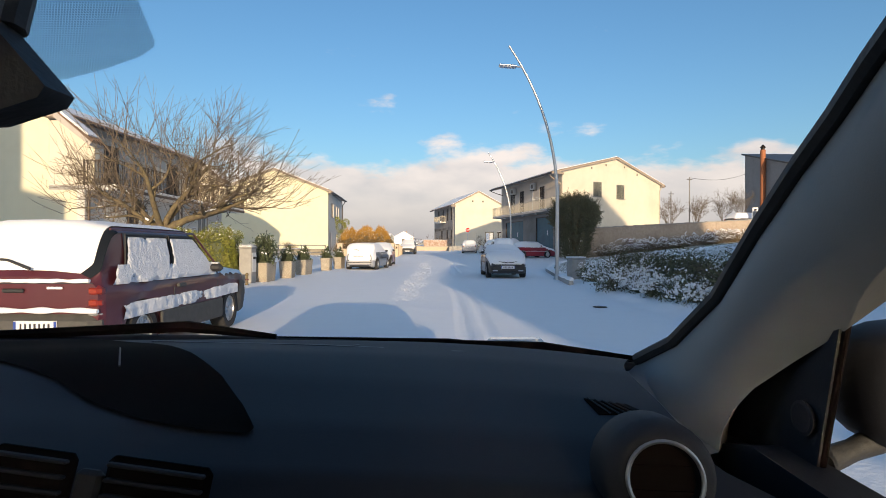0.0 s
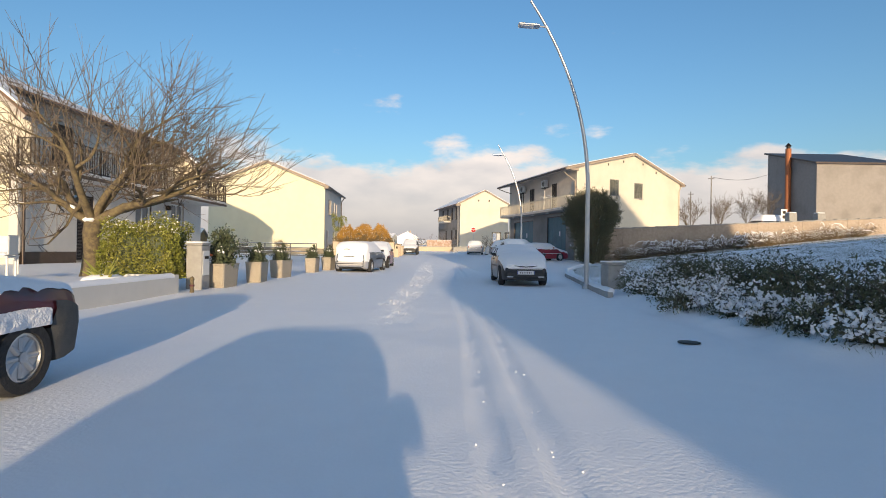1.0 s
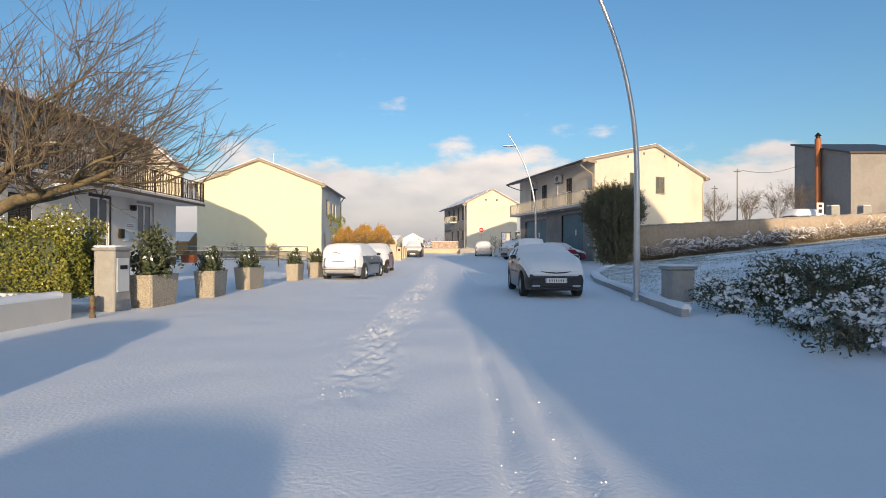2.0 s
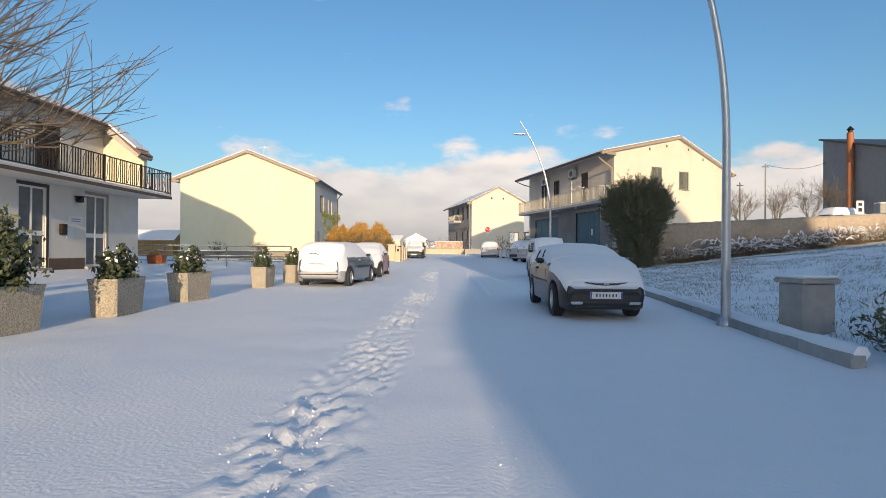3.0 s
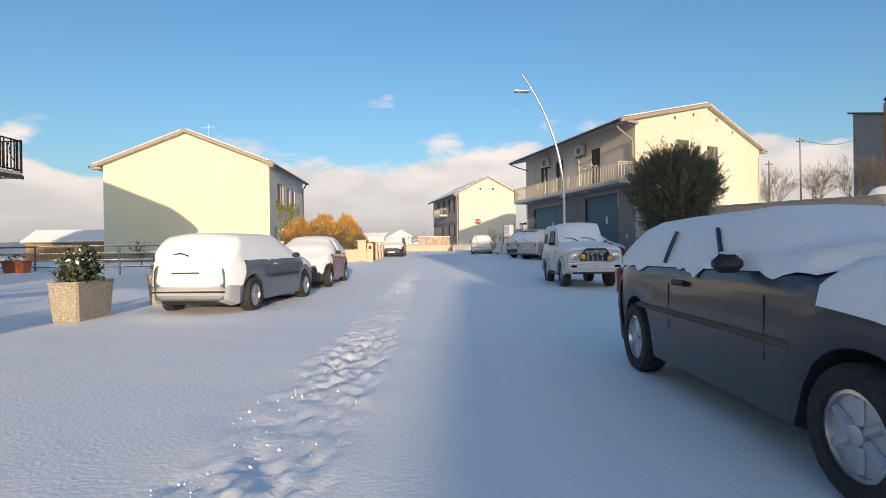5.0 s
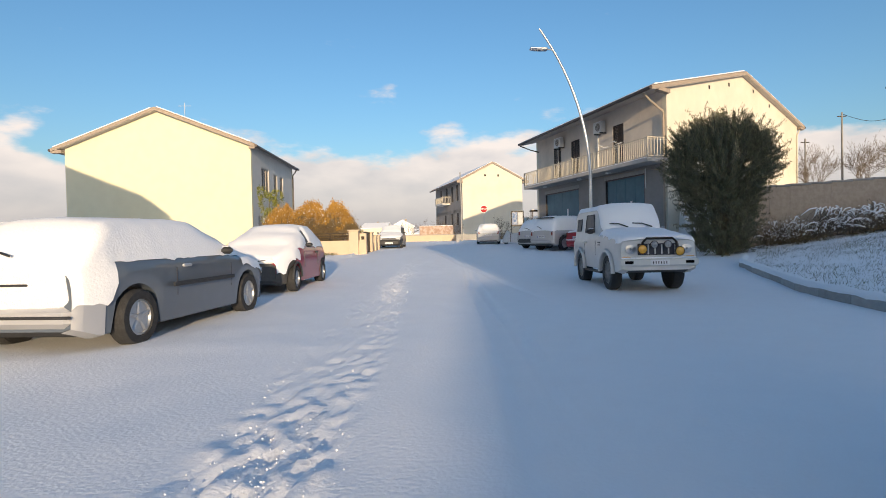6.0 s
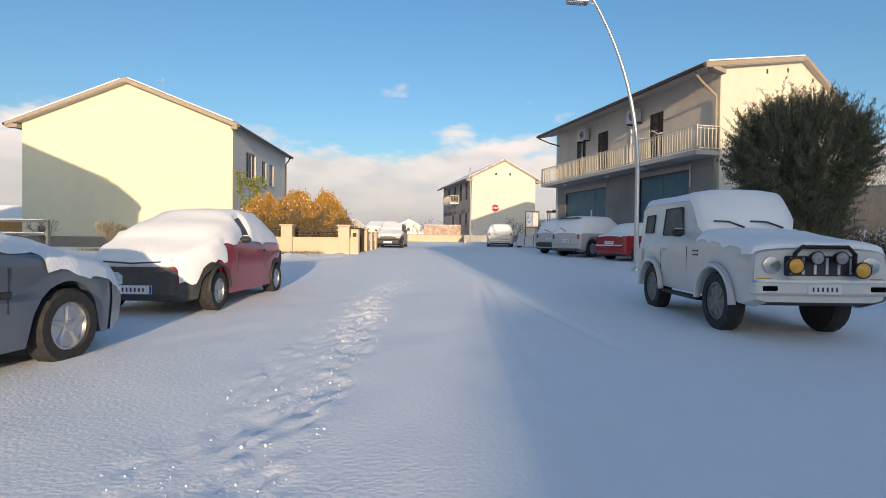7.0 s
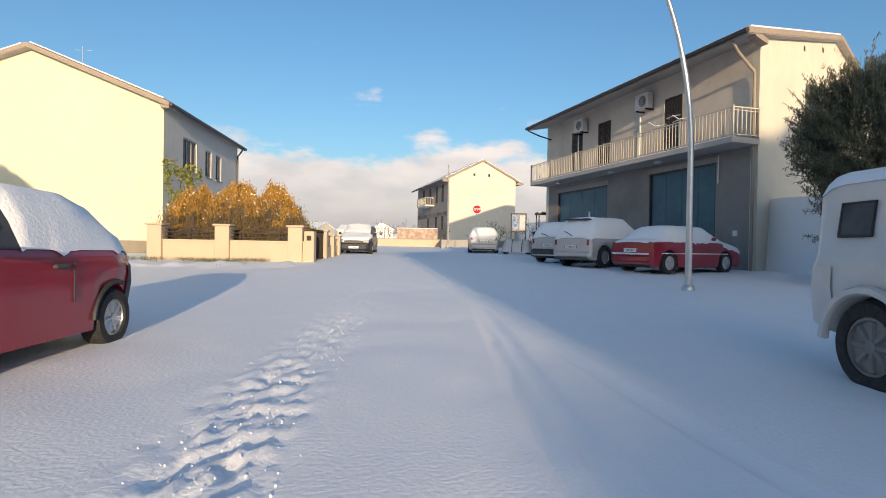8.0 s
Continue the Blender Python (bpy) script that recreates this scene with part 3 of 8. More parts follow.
def railing(parent, m, length, height, baluster_gap, mat, ornate=False, rails=(0.08, 0.97), name="railing"):
    """A balcony railing along local x of m: posts, rails and balusters, each one a part."""
    r = new(name)
    r.parent = parent
    r.matrix_local = m
    for z in rails:
        part("rail", Shape().box(0, -0.022, z * height - 0.018, length, 0.022, z * height + 0.018), mat, r)
    if not ornate:
        part("rail", Shape().box(0, -0.012, 0.86 * height, length, 0.012, 0.88 * height), mat, r)
    bal = Shape().box(-0.015, -0.013, rails[0] * height, 0.015, 0.013, rails[1] * height).mesh("baluster", mat)
    if ornate:
        s = Shape()
        pts = [(0.05 * math.sin(t * 2 * math.pi), 0.05 * math.cos(t * math.pi), (0.15 + 0.7 * t) * height) for t in np.linspace(0, 1, 12)]
        s.tube(pts, 0.012, 5)
        curl = s.mesh("scroll", mat)
    n = max(1, int(length / baluster_gap))
    for i in range(n + 1):
        x = length * i / n
        if ornate and i % 5 == 2:
            part("scroll", curl, None, r).matrix_local = pose(x, 0, 0)
        else:
            part("baluster", bal, None, r).matrix_local = pose(x, 0, 0)
    post = Shape().box(-0.025, -0.025, 0, 0.025, 0.025, height * 1.02).mesh("post", mat)
    k = max(1, int(length / 2.2))
    for i in range(k + 1):
        part("post", post, None, r).matrix_local = pose(length * i / k, 0, 0)
    return r


def balcony(parent, fm, u0, u1, z, reach, mat_slab, mat_rail, ornate=False, gap=0.12):
    b = new("balcony")
    b.parent = parent
    part("balcony_slab", Shape().box(u0, -reach, z - 0.18, u1, -0.002, z, fm), mat_slab, b)
    part("snow_edge", Shape().soft_box(u0 + 0.03, -reach + 0.02, z + 0.002, u1 - 0.03, -reach + 0.25, z + 0.035, 0.01, fm), SNOW, b)
    rz = fm @ pose(u0, -reach + 0.04, z)
    railing(parent, rz, u1 - u0, 1.0, gap, mat_rail, ornate)
    for u in (u0, u1):
        railing(parent, fm @ pose(u, -0.04, z) @ pose(0, 0, 0, 0, 0, -90), reach - 0.08, 1.0, gap, mat_rail, ornate)
    return b


def house_yellow():
    h, fm, gm = house("house", (-11.2, 54.8), 2.5, -1, 10.7, 10.2, 0.25, 6.8, 2.1, STUCCO_YELLOW, STUCCO_WHITE,
                      "two-storey pale yellow stucco house with tiled gable roof", over=0.35, over_far=0.6, verge=0.35, frame_mat=SOFFIT,
                      facade=[("triple", 2.1, 4.1, 1.7, 1.5), ("window", 5.0, 4.1, 0.9, 1.4), ("window", 6.6, 4.1, 0.9, 1.4),
                              ("shutter", 1.2, 0.4, 1.0, 2.1), ("window", 5.2, 1.2, 1.0, 1.3)],
                      plinth=(PLINTH, 0.75))
    downpipe(h, [fm @ Vector(p) for p in ((10.3, -0.38, 6.45), (10.3, -0.25, 6.2), (10.3, -0.08, 6.0), (10.3, -0.08, 0.1))])
    part("roof_aerial", Shape().tube([gm @ Vector((5.0, 3.0, 8.7)), gm @ Vector((5.0, 3.0, 9.9))], 0.02, 5)
         .tube([gm @ Vector((4.6, 3.0, 9.7)), gm @ Vector((5.4, 3.0, 9.7))], 0.012, 5), STEEL, h)
    return h


def house_garage():
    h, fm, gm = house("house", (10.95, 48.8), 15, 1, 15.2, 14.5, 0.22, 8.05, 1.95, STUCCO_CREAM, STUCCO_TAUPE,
                      "two-storey cream house with blue garages and long balcony", over=1.5, over_far=0.6, shear=0.44, verge=0.3, low=4.72, low_mat=STUCCO_GREY_AND_SHADE,
                      facade=[("garage", 1.8, 0.0, 3.7, 3.98), ("garage", 8.6, 0.0, 4.8, 3.85),
                              ("shutter", 3.6, 4.55, 1.05, 2.4), ("shutter", 8.4, 4.55, 1.1, 2.4), ("shutter", 10.9, 4.55, 1.1, 2.4)],
                      gable=[("shutter", 4.2, 5.9, 1.0, 1.4), ("shutter", 7.7, 5.9, 1.0, 1.4)])
    for u, w, hh in ((1.8, 3.7, 3.98), (8.6, 4.8, 3.85)):
        d = new("garage_door")
        d.parent = h
        n = 4
        part("door_frame", Shape().box(u, 0.02, 0.0, u + 0.06, 0.18, hh, fm).box(u + w - 0.06, 0.02, 0.0, u + w, 0.18, hh, fm).box(u + 0.06, 0.02, hh - 0.07, u + w - 0.06, 0.18, hh, fm), GUTTER, d)
        part("door_sill_rail", Shape().box(u + 0.08, 0.075, 1.05, u + w - 0.08, 0.098, 1.13, fm), BLUE_DOOR, d)
        for i in range(n):
            a, b = u + 0.06 + (w - 0.12) * i / n + 0.005, u + 0.06 + (w - 0.12) * (i + 1) / n - 0.005
            part("door_panel", Shape().soft_box(a, 0.10, 0.02, b, 0.16, hh - 0.02, 0.012, fm), BLUE_DOOR, d)
        part("notice", Shape().box(u + w * 0.33, 0.09, 2.2, u + w * 0.33 + 0.18, 0.097, 2.65, fm), SIGN_WHITE, d, "white paper notice")
        part("lintel", Shape().box(u - 0.1, -0.02, hh, u + w + 0.1, 0.0, hh + 0.22, fm), CONCRETE, d)
    balcony(h, fm, -0.05, 14.6, 4.5, 1.15, SOFFIT, RAIL_STEEL, gap=0.165)
    part("gas_pipe", Shape().tube([fm @ Vector(p) for p in ((0.35, -0.06, 3.95), (1.6, -0.06, 4.18), (8.0, -0.06, 4.22))], 0.022, 6), FASCIA, h, "thin brown gas pipe")
    part("gas_pipe", Shape().tube([fm @ Vector(p) for p in ((1.62, -0.07, 4.2), (1.62, -0.07, 3.2))], 0.022, 6), WHITE_FRAME, h)
    for u in (4.0, 7.2, 12.0):
        part("balcony_lamp", Shape().soft_box(u, -0.75, 4.22, u + 0.3, -0.55, 4.32, 0.03, fm), WHITE_FRAME, h)
    part("socket_box", Shape().soft_box(0.75, -0.06, 1.3, 0.95, -0.004, 1.5, 0.015, fm), WHITE_FRAME, h)
    for u in (5.2, 10.3):
        ac = new("air_conditioner")
        ac.parent = h
        part("casing", Shape().soft_box(u, -0.42, 6.75, u + 0.85, -0.1, 7.35, 0.03, fm), WHITE_FRAME, ac)
        part("fan_grille", Shape().lathe([(0.23, 0), (0.23, 0.02), (0.12, 0.03), (0.03, 0.03)], 18, fm @ pose(u + 0.3, -0.425, 7.05, 90)), SOFFIT, ac, "round fan guard")
        for q in range(5):
            part("guard_ring", Shape().tube([fm @ Vector((u + 0.3 + (0.04 + 0.042 * q) * math.cos(a), -0.46, 7.05 + (0.04 + 0.042 * q) * math.sin(a))) for a in np.linspace(0, 6.6832, 19)], 0.006, 4), GREY_PLASTIC, ac)
        part("casing_snow", Shape().soft_box(u + 0.02, -0.40, 7.351, u + 0.83, -0.12, 7.39, 0.02, fm), SNOW, ac, smooth=60)
        part("bracket", Shape().box(u + 0.1, -0.42, 6.68, u + 0.14, 0, 6.74, fm), IRON, ac)
        part("bracket", Shape().box(u + 0.7, -0.42, 6.68, u + 0.74, 0, 6.74, fm), IRON, ac)
        part("cable_duct", Shape().box(u + 0.95, -0.05, 4.4, u + 1.01, -0.003, 6.9, fm), WHITE_FRAME, ac)
    downpipe(h, [fm @ Vector(p) for p in ((-0.28, -1.45, 7.45), (-0.1, -1.0, 7.2), (0.12, -0.10, 6.75), (0.12, -0.09, 6.4), (0.12, -0.09, 0.1))], 0.055, FASCIA)
    downpipe(h, [fm @ Vector(p) for p in ((14.4, -1.45, 7.45), (14.4, -0.7, 7.2), (14.2, -0.06, 7.0))], 0.04)
    downpipe(h, [gm @ Vector(p) for p in ((15.4, -0.1, 7.6), (15.05, -0.07, 7.2), (15.05, -0.07, 2.4))], 0.05, RAIL_STEEL)
    for x, z in ((3.9, 8.45), (6.0, 8.95), (8.9, 9.05), (11.0, 8.5)):
        part("attic_vent", Shape().box(x, -0.012, z, x + 0.16, -0.002, z + 0.2, gm), IRON, h)
    # two white bent-tube clothes airers hooked over the rail
    for u in (2.4, 3.7):
        a = new("clothes_airer")
        tagged(a, "white tube clothes airer hooked over the balcony rail", "clothes airer", "balcony clothes airers")
        a.matrix_world = h.matrix_world @ fm @ pose(u, -1.15, 5.5)
        s = Shape()
        for y in (-0.28, 0.0, 0.22):
            s.tube([(-0.35, y, 0.02 + abs(y) * 0.4), (0.0, y, 0.08 + abs(y) * 0.3), (0.35, y, 0.02 + abs(y) * 0.4)], 0.012, 5)
        part("tube_bars", s, WHITE_FRAME, a)
        part("hook", Shape().tube([(0, -0.3, 0.2), (0, 0.0, 0.08), (0, 0.25, 0.15)], 0.015, 5), WHITE_FRAME, a)
    return h


def house_far():
    # facade turned from the sun: its shade is painted in with grey
    h, fm, gm = house("house", (2.7, 96.0), 14, 1, 8.6, 15.5, 1.2, 9.0, 2.2, STUCCO_CREAM, STUCCO_GREY_AND_SHADE,
                      "distant two-storey cream house with tiled gable roof", over=0.8, verge=0.3, low=4.6, low_mat=STUCCO_GREY_AND_SHADE,
                      facade=[("shutter", 2.0, 5.1, 1.1, 2.2), ("shutter", 4.8, 5.1, 1.1, 2.2), ("shutter", 8.0, 5.1, 1.1, 2.2), ("shutter", 11.5, 5.1, 1.1, 2.2),
                              ("shutter", 2.0, 1.7, 1.1, 2.2), ("shutter", 5.0, 1.7, 1.1, 2.2), ("shutter", 9.0, 1.7, 1.1, 2.2)])
    balcony(h, fm, 6.5, 11.0, 5.0, 1.2, STUCCO_WHITE, RAIL_STEEL, gap=0.2)
    for x in (3.1, 5.0):
        part("attic_vent", Shape().box(x, -0.012, 8.2, x + 0.25, -0.002, 8.5, gm), IRON, h)
    return h


def house_balcony():
    """Ground floor with a long balcony on top, upper floor set back behind it."""
    h, fm, gm = house("house", (-15.4, 21.6), 0, -1, 9.8, 13.2, 0.05, 6.45, 2.0, STUCCO_YELLOW, STUCCO_WHITE,
                      "two-storey off-white house with long black iron balcony", over=0.55, verge=0.4, low=3.5, low_mat=STUCCO_WHITE, roof_snow=0.07,
                      facade=[("shutter", 3.5, 3.6, 1.2, 2.2), ("shutter", 9.3, 3.6, 1.3, 2.2)])
    m = Matrix.Translation((1.4, 0, 0)) @ fm
    doors = [("shutter", 2.9, 0.40, 1.0, 2.5), ("door", 6.85, 0.40, 1.2, 2.75), ("door", 10.1, 0.40, 1.2, 2.75)]
    s = Shape()
    wall_panel(s, m, 0.0, 13.5, 0.0, 3.32, [d[1:] for d in doors], 0.3)
    part("ground_floor_wall", s, STUCCO_WHITE, h)
    for k, u, z, w, hh in doors:
        window(h, m, u, z, w, hh, k, WHITE_FRAME if k == "door" else DARK_WOOD, name="door" if k == "door" else "window")
    part("side_wall", Shape().box(-0.002, 0.0, 0.0, 1.1, 0.3, 3.32), STUCCO_YELLOW, h)
    part("side_wall", Shape().box(0.002, 13.2, 0.0, 1.1, 13.5, 3.32), STUCCO_WHITE, h)
    balcony(h, m, -0.1, 13.75, 3.5, 1.35, STUCCO_WHITE, IRON, ornate=True, gap=0.13)
    part("terrace", Shape().box(0.0, 0.0, 3.325, 1.398, 13.5, 3.49), CONCRETE, h)
    part("slab_edge", Shape().box(-0.12, -1.375, 3.30, 13.77, -1.352, 3.42, m), BROWN_PLINTH, h, "dark brown slab edge")
    for u0, u1 in ((0.0, 2.85), (3.95, 6.75), (8.15, 10.0), (11.4, 13.5)):
        part("plinth", Shape().box(u0, -0.03, 0.0, u1, -0.002, 0.72, m), BROWN_PLINTH, h, "dark brown plinth")
    for u in (6.85, 10.1):
        part("door_step", Shape().soft_box(u - 0.12, -0.16, 0.2, u + 1.32, 0.02, 0.40, 0.015, m), CONCRETE, h)
        part("door_reveal", Shape().box(u + 1.2, -0.012, 0.40, u + 1.32, -0.001, 3.2, m).box(u - 0.1, -0.012, 3.15, u + 1.32, -0.001, 3.27, m), DARK_WOOD if u < 8 else FASCIA, h)
    part("wall_lantern", Shape().soft_box(9.45, -0.24, 2.78, 9.65, -0.02, 2.98, 0.03, m).box(9.40, -0.30, 2.98, 9.7, -0.005, 3.01, m), IRON, h)
    part("letter_box", Shape().soft_box(8.65, -0.14, 1.55, 8.92, -0.005, 1.95, 0.02, m), IRON, h)
    part("bell_panel", Shape().soft_box(9.0, -0.05, 1.45, 9.35, -0.005, 1.85, 0.01, m), WHITE_FRAME, h, "white bell and post panel")
    plate = part("name_plate", Shape().box(9.15, -0.02, 2.0, 9.85, -0.005, 2.25, m), PLATE, h, "small pale wall plate")
    for i in range(2):
        part("printed_bar", Shape().box(9.25, -0.024, 2.06 + 0.08 * i, 9.75, -0.021, 2.10 + 0.08 * i, m), FASCIA, plate)
    downpipe(h, [m @ Vector(p) for p in ((0.15, -0.08, 3.3), (0.15, -0.08, 0.2))], 0.05)
    for y0, y1 in ((-0.45, 0.35), (12.6, 13.7)):      # steep tiled skirts at both ends of the balcony
        k = new("roof_skirt")
        k.parent = h
        part("skirt_slab", Shape().prism([(0.45, 6.10), (1.85, 5.0), (1.95, 5.1), (0.55, 6.30)], y0, y1), SOFFIT, k)
        n = 4
        for i in range(n):
            yy = y0 + (i + 0.5) * (y1 - y0) / n
            part("tile_row", Shape().tube([(0.5, yy, 6.32), (1.95, yy, 5.14)], 0.09, 6), TILE, k)
        part("skirt_snow", Shape().prism([(0.55, 6.37), (1.75, 5.40), (1.80, 5.44), (0.6, 6.43)], y0 + 0.05, y1 - 0.05), SNOW, k)
    for y0 in (0.0, 13.2):                            # walls that close the ends of the balcony under the skirts
        part("cheek_wall", Shape().prism([(0.004, 3.494), (1.80, 3.494), (1.80, 5.02), (0.45, 6.08), (0.004, 6.08)], y0, y0 + 0.28), STUCCO_CREAM, h)
    return h


def house_behind():
    """A tall house behind the walk, whose long shadow lies over one side of the street."""
    h = thing("apartment_house", pose(0, -15, 0.0), "tall plain rendered house casting a long shadow", "house")
    s = Shape().prism([(4.55, 0), (38, 0), (37, 6.0), (30.0, 9.4), (28.5, 12.8), (23.2, 16.0), (20.0, 14.0), (8.3, 11.24), (8.3, 7.25), (6.85, 7.1), (4.9, 5.5), (4.55, 5.2)], -4.0, 0.0)
    part("wall", s, STUCCO_CREAM, h)
    s = Shape().prism([(8.0, 11.17), (20.0, 14.0), (20.0, 14.16), (8.0, 11.33)], -4.3, 0.3).prism([(20.0, 14.0), (23.2, 16.02), (23.2, 16.2), (20.0, 14.18)], -4.3, 0.3).prism([(23.2, 16.02), (28.7, 12.7), (28.7, 12.88), (23.2, 16.2)], -4.3, 0.3)
    part("roof", s, TILE, h)
    return h


def house_neighbour():
    """A house behind the walk on the other side; its shadow climbs the gable of the house with the balcony."""
    h = thing("neighbour_house", pose(0, -8, 0.0), "plain rendered house with a lower wing", "house")
    part("wall", Shape().prism([(-11.6, 0), (-11.6, 6.6), (-13.3, 7.0), (-13.3, 10.2), (-18.5, 12.0), (-24, 10.0), (-24, 0)], 0.0, 4.0), STUCCO_CREAM, h)
    part("roof", Shape().prism([(-13.0, 10.1), (-18.5, 12.02), (-18.5, 12.2), (-13.0, 10.28)], -0.3, 4.3).prism([(-18.5, 12.02), (-24.3, 9.9), (-24.3, 10.08), (-18.5, 12.2)], -0.3, 4.3), TILE, h)
    return h


house_neighbour()
house_yellow()
house_garage()
house_far()
house_balcony()
house_behind()


# ---------------------------------------------------------------- parked cars
def wheel_meshes(r, w, spokes, rim_mat):
    tyre = Shape().lathe([(r * 0.66, -w / 2), (r * 0.93, -w / 2), (r, -w / 2 + 0.03), (r, w / 2 - 0.03), (r * 0.93, w / 2), (r * 0.66, w / 2), (r * 0.62, w * 0.3), (r * 0.62, -w * 0.3)],
                         24, pose(0, 0, 0, 0, 90)).mesh("tyre", RUBBER, 40)
    s = Shape().lathe([(r * 0.66, w * 0.30), (r * 0.64, w * 0.42), (r * 0.58, w * 0.44), (r * 0.54, w * 0.20), (0.02, w * 0.16)], 20, pose(0, 0, 0, 0, 90))
    for i in range(spokes):
        a = 2 * math.pi * i / spokes
        m = pose(0, 0, 0, math.degrees(a)) @ pose(0, 0, 0)
        s.soft_box(w * 0.18, -r * 0.085, r * 0.10, w * 0.40, r * 0.085, r * 0.58, 0.015, m)
    s.lathe([(r * 0.15, w * 0.2), (r * 0.15, w * 0.42), (r * 0.08, w * 0.44)], 12, pose(0, 0, 0, 0, 90))
    rim = s.mesh("rim", rim_mat, 40)
    return tyre, rim


def smooth_table(pts, y):
    """Between the points, eased a little so that outlines are curved."""
    if y <= pts[0][0]:
        return pts[0][1]
    for (a, u), (b, w) in zip(pts, pts[1:]):
        if y <= b:
            return u + (w - u) * (y - a) / (b - a)
    return pts[-1][1]


def eased(pts, y, r=0.09):
    return sum(smooth_table(pts, y + r * k) for k in (-1.0, -0.5, 0, 0.5, 1.0)) / 5


def car(name, m, label, paint, L, W, belt, top, roof_w, wheels, wheel_r, clear=0.17, ends=0.80, glass_side=(), screen=None, rear=None,
        snow=("roof", "hood", "screen", "rear"), trim=BLACK_PLASTIC, bumper_z=(0.20, 0.48), rim=ALLOY, spokes=6, seed=1, deep=0.055,
        lamps=None, plates=("front", "rear"), mirror=None, doors=(), handles=(), group="parked cars", category="car", square=False, tail_snow=None, open_cabin=False, bumper_len=0.28, mirror_mat=None, hood_col=5, nose=0.35, cowl=0.05, wrap=(), bare=(), tail_round=0.0, nose_snow=None, snow_col=8, rear_cols=3):
    """A parked car, rear at local y = 0 and nose at y = L. belt, top and roof_w are outlines along its length."""
    c = thing(name, m, label, category, group)
    H = W / 2
    ys = sorted({*np.round(np.linspace(0, L, 58), 4), 0.03, 0.07, L - 0.03, L - 0.07})
    plan = [(0, ends), (0.05, ends + 0.08), (0.16, 0.94), (0.45, 1.0), (L - nose - 0.45, 1.0), (L - nose, 0.94), (L - 0.12, ends + 0.06), (L, ends)]
    if ends > 0.9:
        plan = [(0, ends), (0.06, 0.985), (0.3, 1.0), (L - 0.3, 1.0), (L - 0.06, 0.985), (L, ends)]
    if tail_round:
        plan[:4] = [(0, ends), (0.06, ends + 0.07), (tail_round * 0.5, ends + 0.14), (tail_round, 0.965), (tail_round + 0.5, 1.0)]
    if square:
        plan = [(0, 0.97), (0.04, 1.0), (L - 0.04, 1.0), (L, 0.97)]
    grid = []
    for y in ys:
        w = H * smooth_table(plan, y)
        bl, tp, rw = eased(belt, y, 0.05), eased(top, y, 0.07), eased(roof_w, y)
        b = clear + 0.10 * max(0, 1 - y / 0.25) + 0.06 * max(0, 1 - (L - y) / 0.2)
        for wy in wheels:
            d = abs(y - wy)
            R = wheel_r * 1.17
            if d < R:
                b = max(b, wheel_r + math.sqrt(R * R - d * d) - 0.02)
        g = max(0.0, tp - bl)
        k = min(1.0, g / 0.22)
        k = k * k * (3 - 2 * k)
        rw = min(rw, w * 0.95)
        hood = [(0.92, 0.012), (0.80, 0.03), (0.66, 0.042), (0.48, 0.052), (0.25, 0.058), (0.0, 0.06)]
        roof = [(w * 0.945, bl + 0.012), (0.55 * w * 0.93 + 0.45 * rw, bl + g * 0.48), (rw, tp - 0.075), (rw * 0.91, tp - 0.02), (rw * 0.5, tp + 0.012), (0.0, tp + 0.02)]
        pts = [(0, b), (w * 0.80, b), (w * 0.965, b + 0.03), (w, b + max(0.06, (bl - b) * 0.5)), (w * 0.992, max(b + 0.09, bl - 0.10)), (w * 0.965, max(b + 0.11, bl - 0.015))]
        for (hw, hz), (rx, rz) in zip(hood, roof):
            pts.append((w * hw * (1 - k) + rx * k, (max(b + 0.11, bl) + hz * 0.8) * (1 - k) + rz * k))
        grid.append(pts)
    J = len(grid[0])                          # 12 columns on each side
    full = []
    for y, pts in zip(ys, grid):
        full.append([Vector((x, y, z)) for x, z in pts] + [Vector((-x, y, z)) for x, z in reversed(pts[1:-1])])
    n = len(full[0])

    def col(q):                               # columns as 0 .. 11 from the sill to the roof's middle
        return q if q < J else n - q

    normal = [[None] * n for _ in ys]
    for i in range(len(ys)):
        for q in range(n):
            a, b = full[max(i - 1, 0)][q], full[min(i + 1, len(ys) - 1)][q]
            d, e = full[i][(q - 1) % n], full[i][(q + 1) % n]
            v = (b - a).cross(e - d)
            v = v.normalized() if v.length > 1e-9 else Vector((0, 0, 1))
            mid = Vector((0, full[i][q].y, 0.55))
            if v.dot(full[i][q] - mid) < 0:
                v = -v
            normal[i][q] = v

    def cut(test, off, jitter=0.0, edge=None, sc=5.0, key=0, extra=None):
        """The cells that pass the test, lifted off the body."""
        cells = [(i, q) for i in range(len(ys) - 1) for q in range(n) if test((ys[i] + ys[i + 1]) / 2, min(col(q), col((q + 1) % n)), full[i][q].x + full[i][(q + 1) % n].x)]
        use = {}
        for i, q in cells:
            for a, b in ((i, q), (i, (q + 1) % n), (i + 1, q), (i + 1, (q + 1) % n)):
                use[(a, b)] = use.get((a, b), 0) + 1
        s, ix = Shape(), {}
        for (i, q), cnt in use.items():
            p = full[i][q]
            o = off
            if jitter:
                o += jitter * noise.noise((p.x * sc + key * 7, p.y * sc, p.z * sc + key)) + 0.4 * jitter * noise.noise((p.x * sc * 3, p.y * sc * 3, p.z * sc * 3 + key))
            if extra:
                o += extra(p, col(q))
            drip = 0.0
            if edge is not None and cnt < 4:
                o = edge
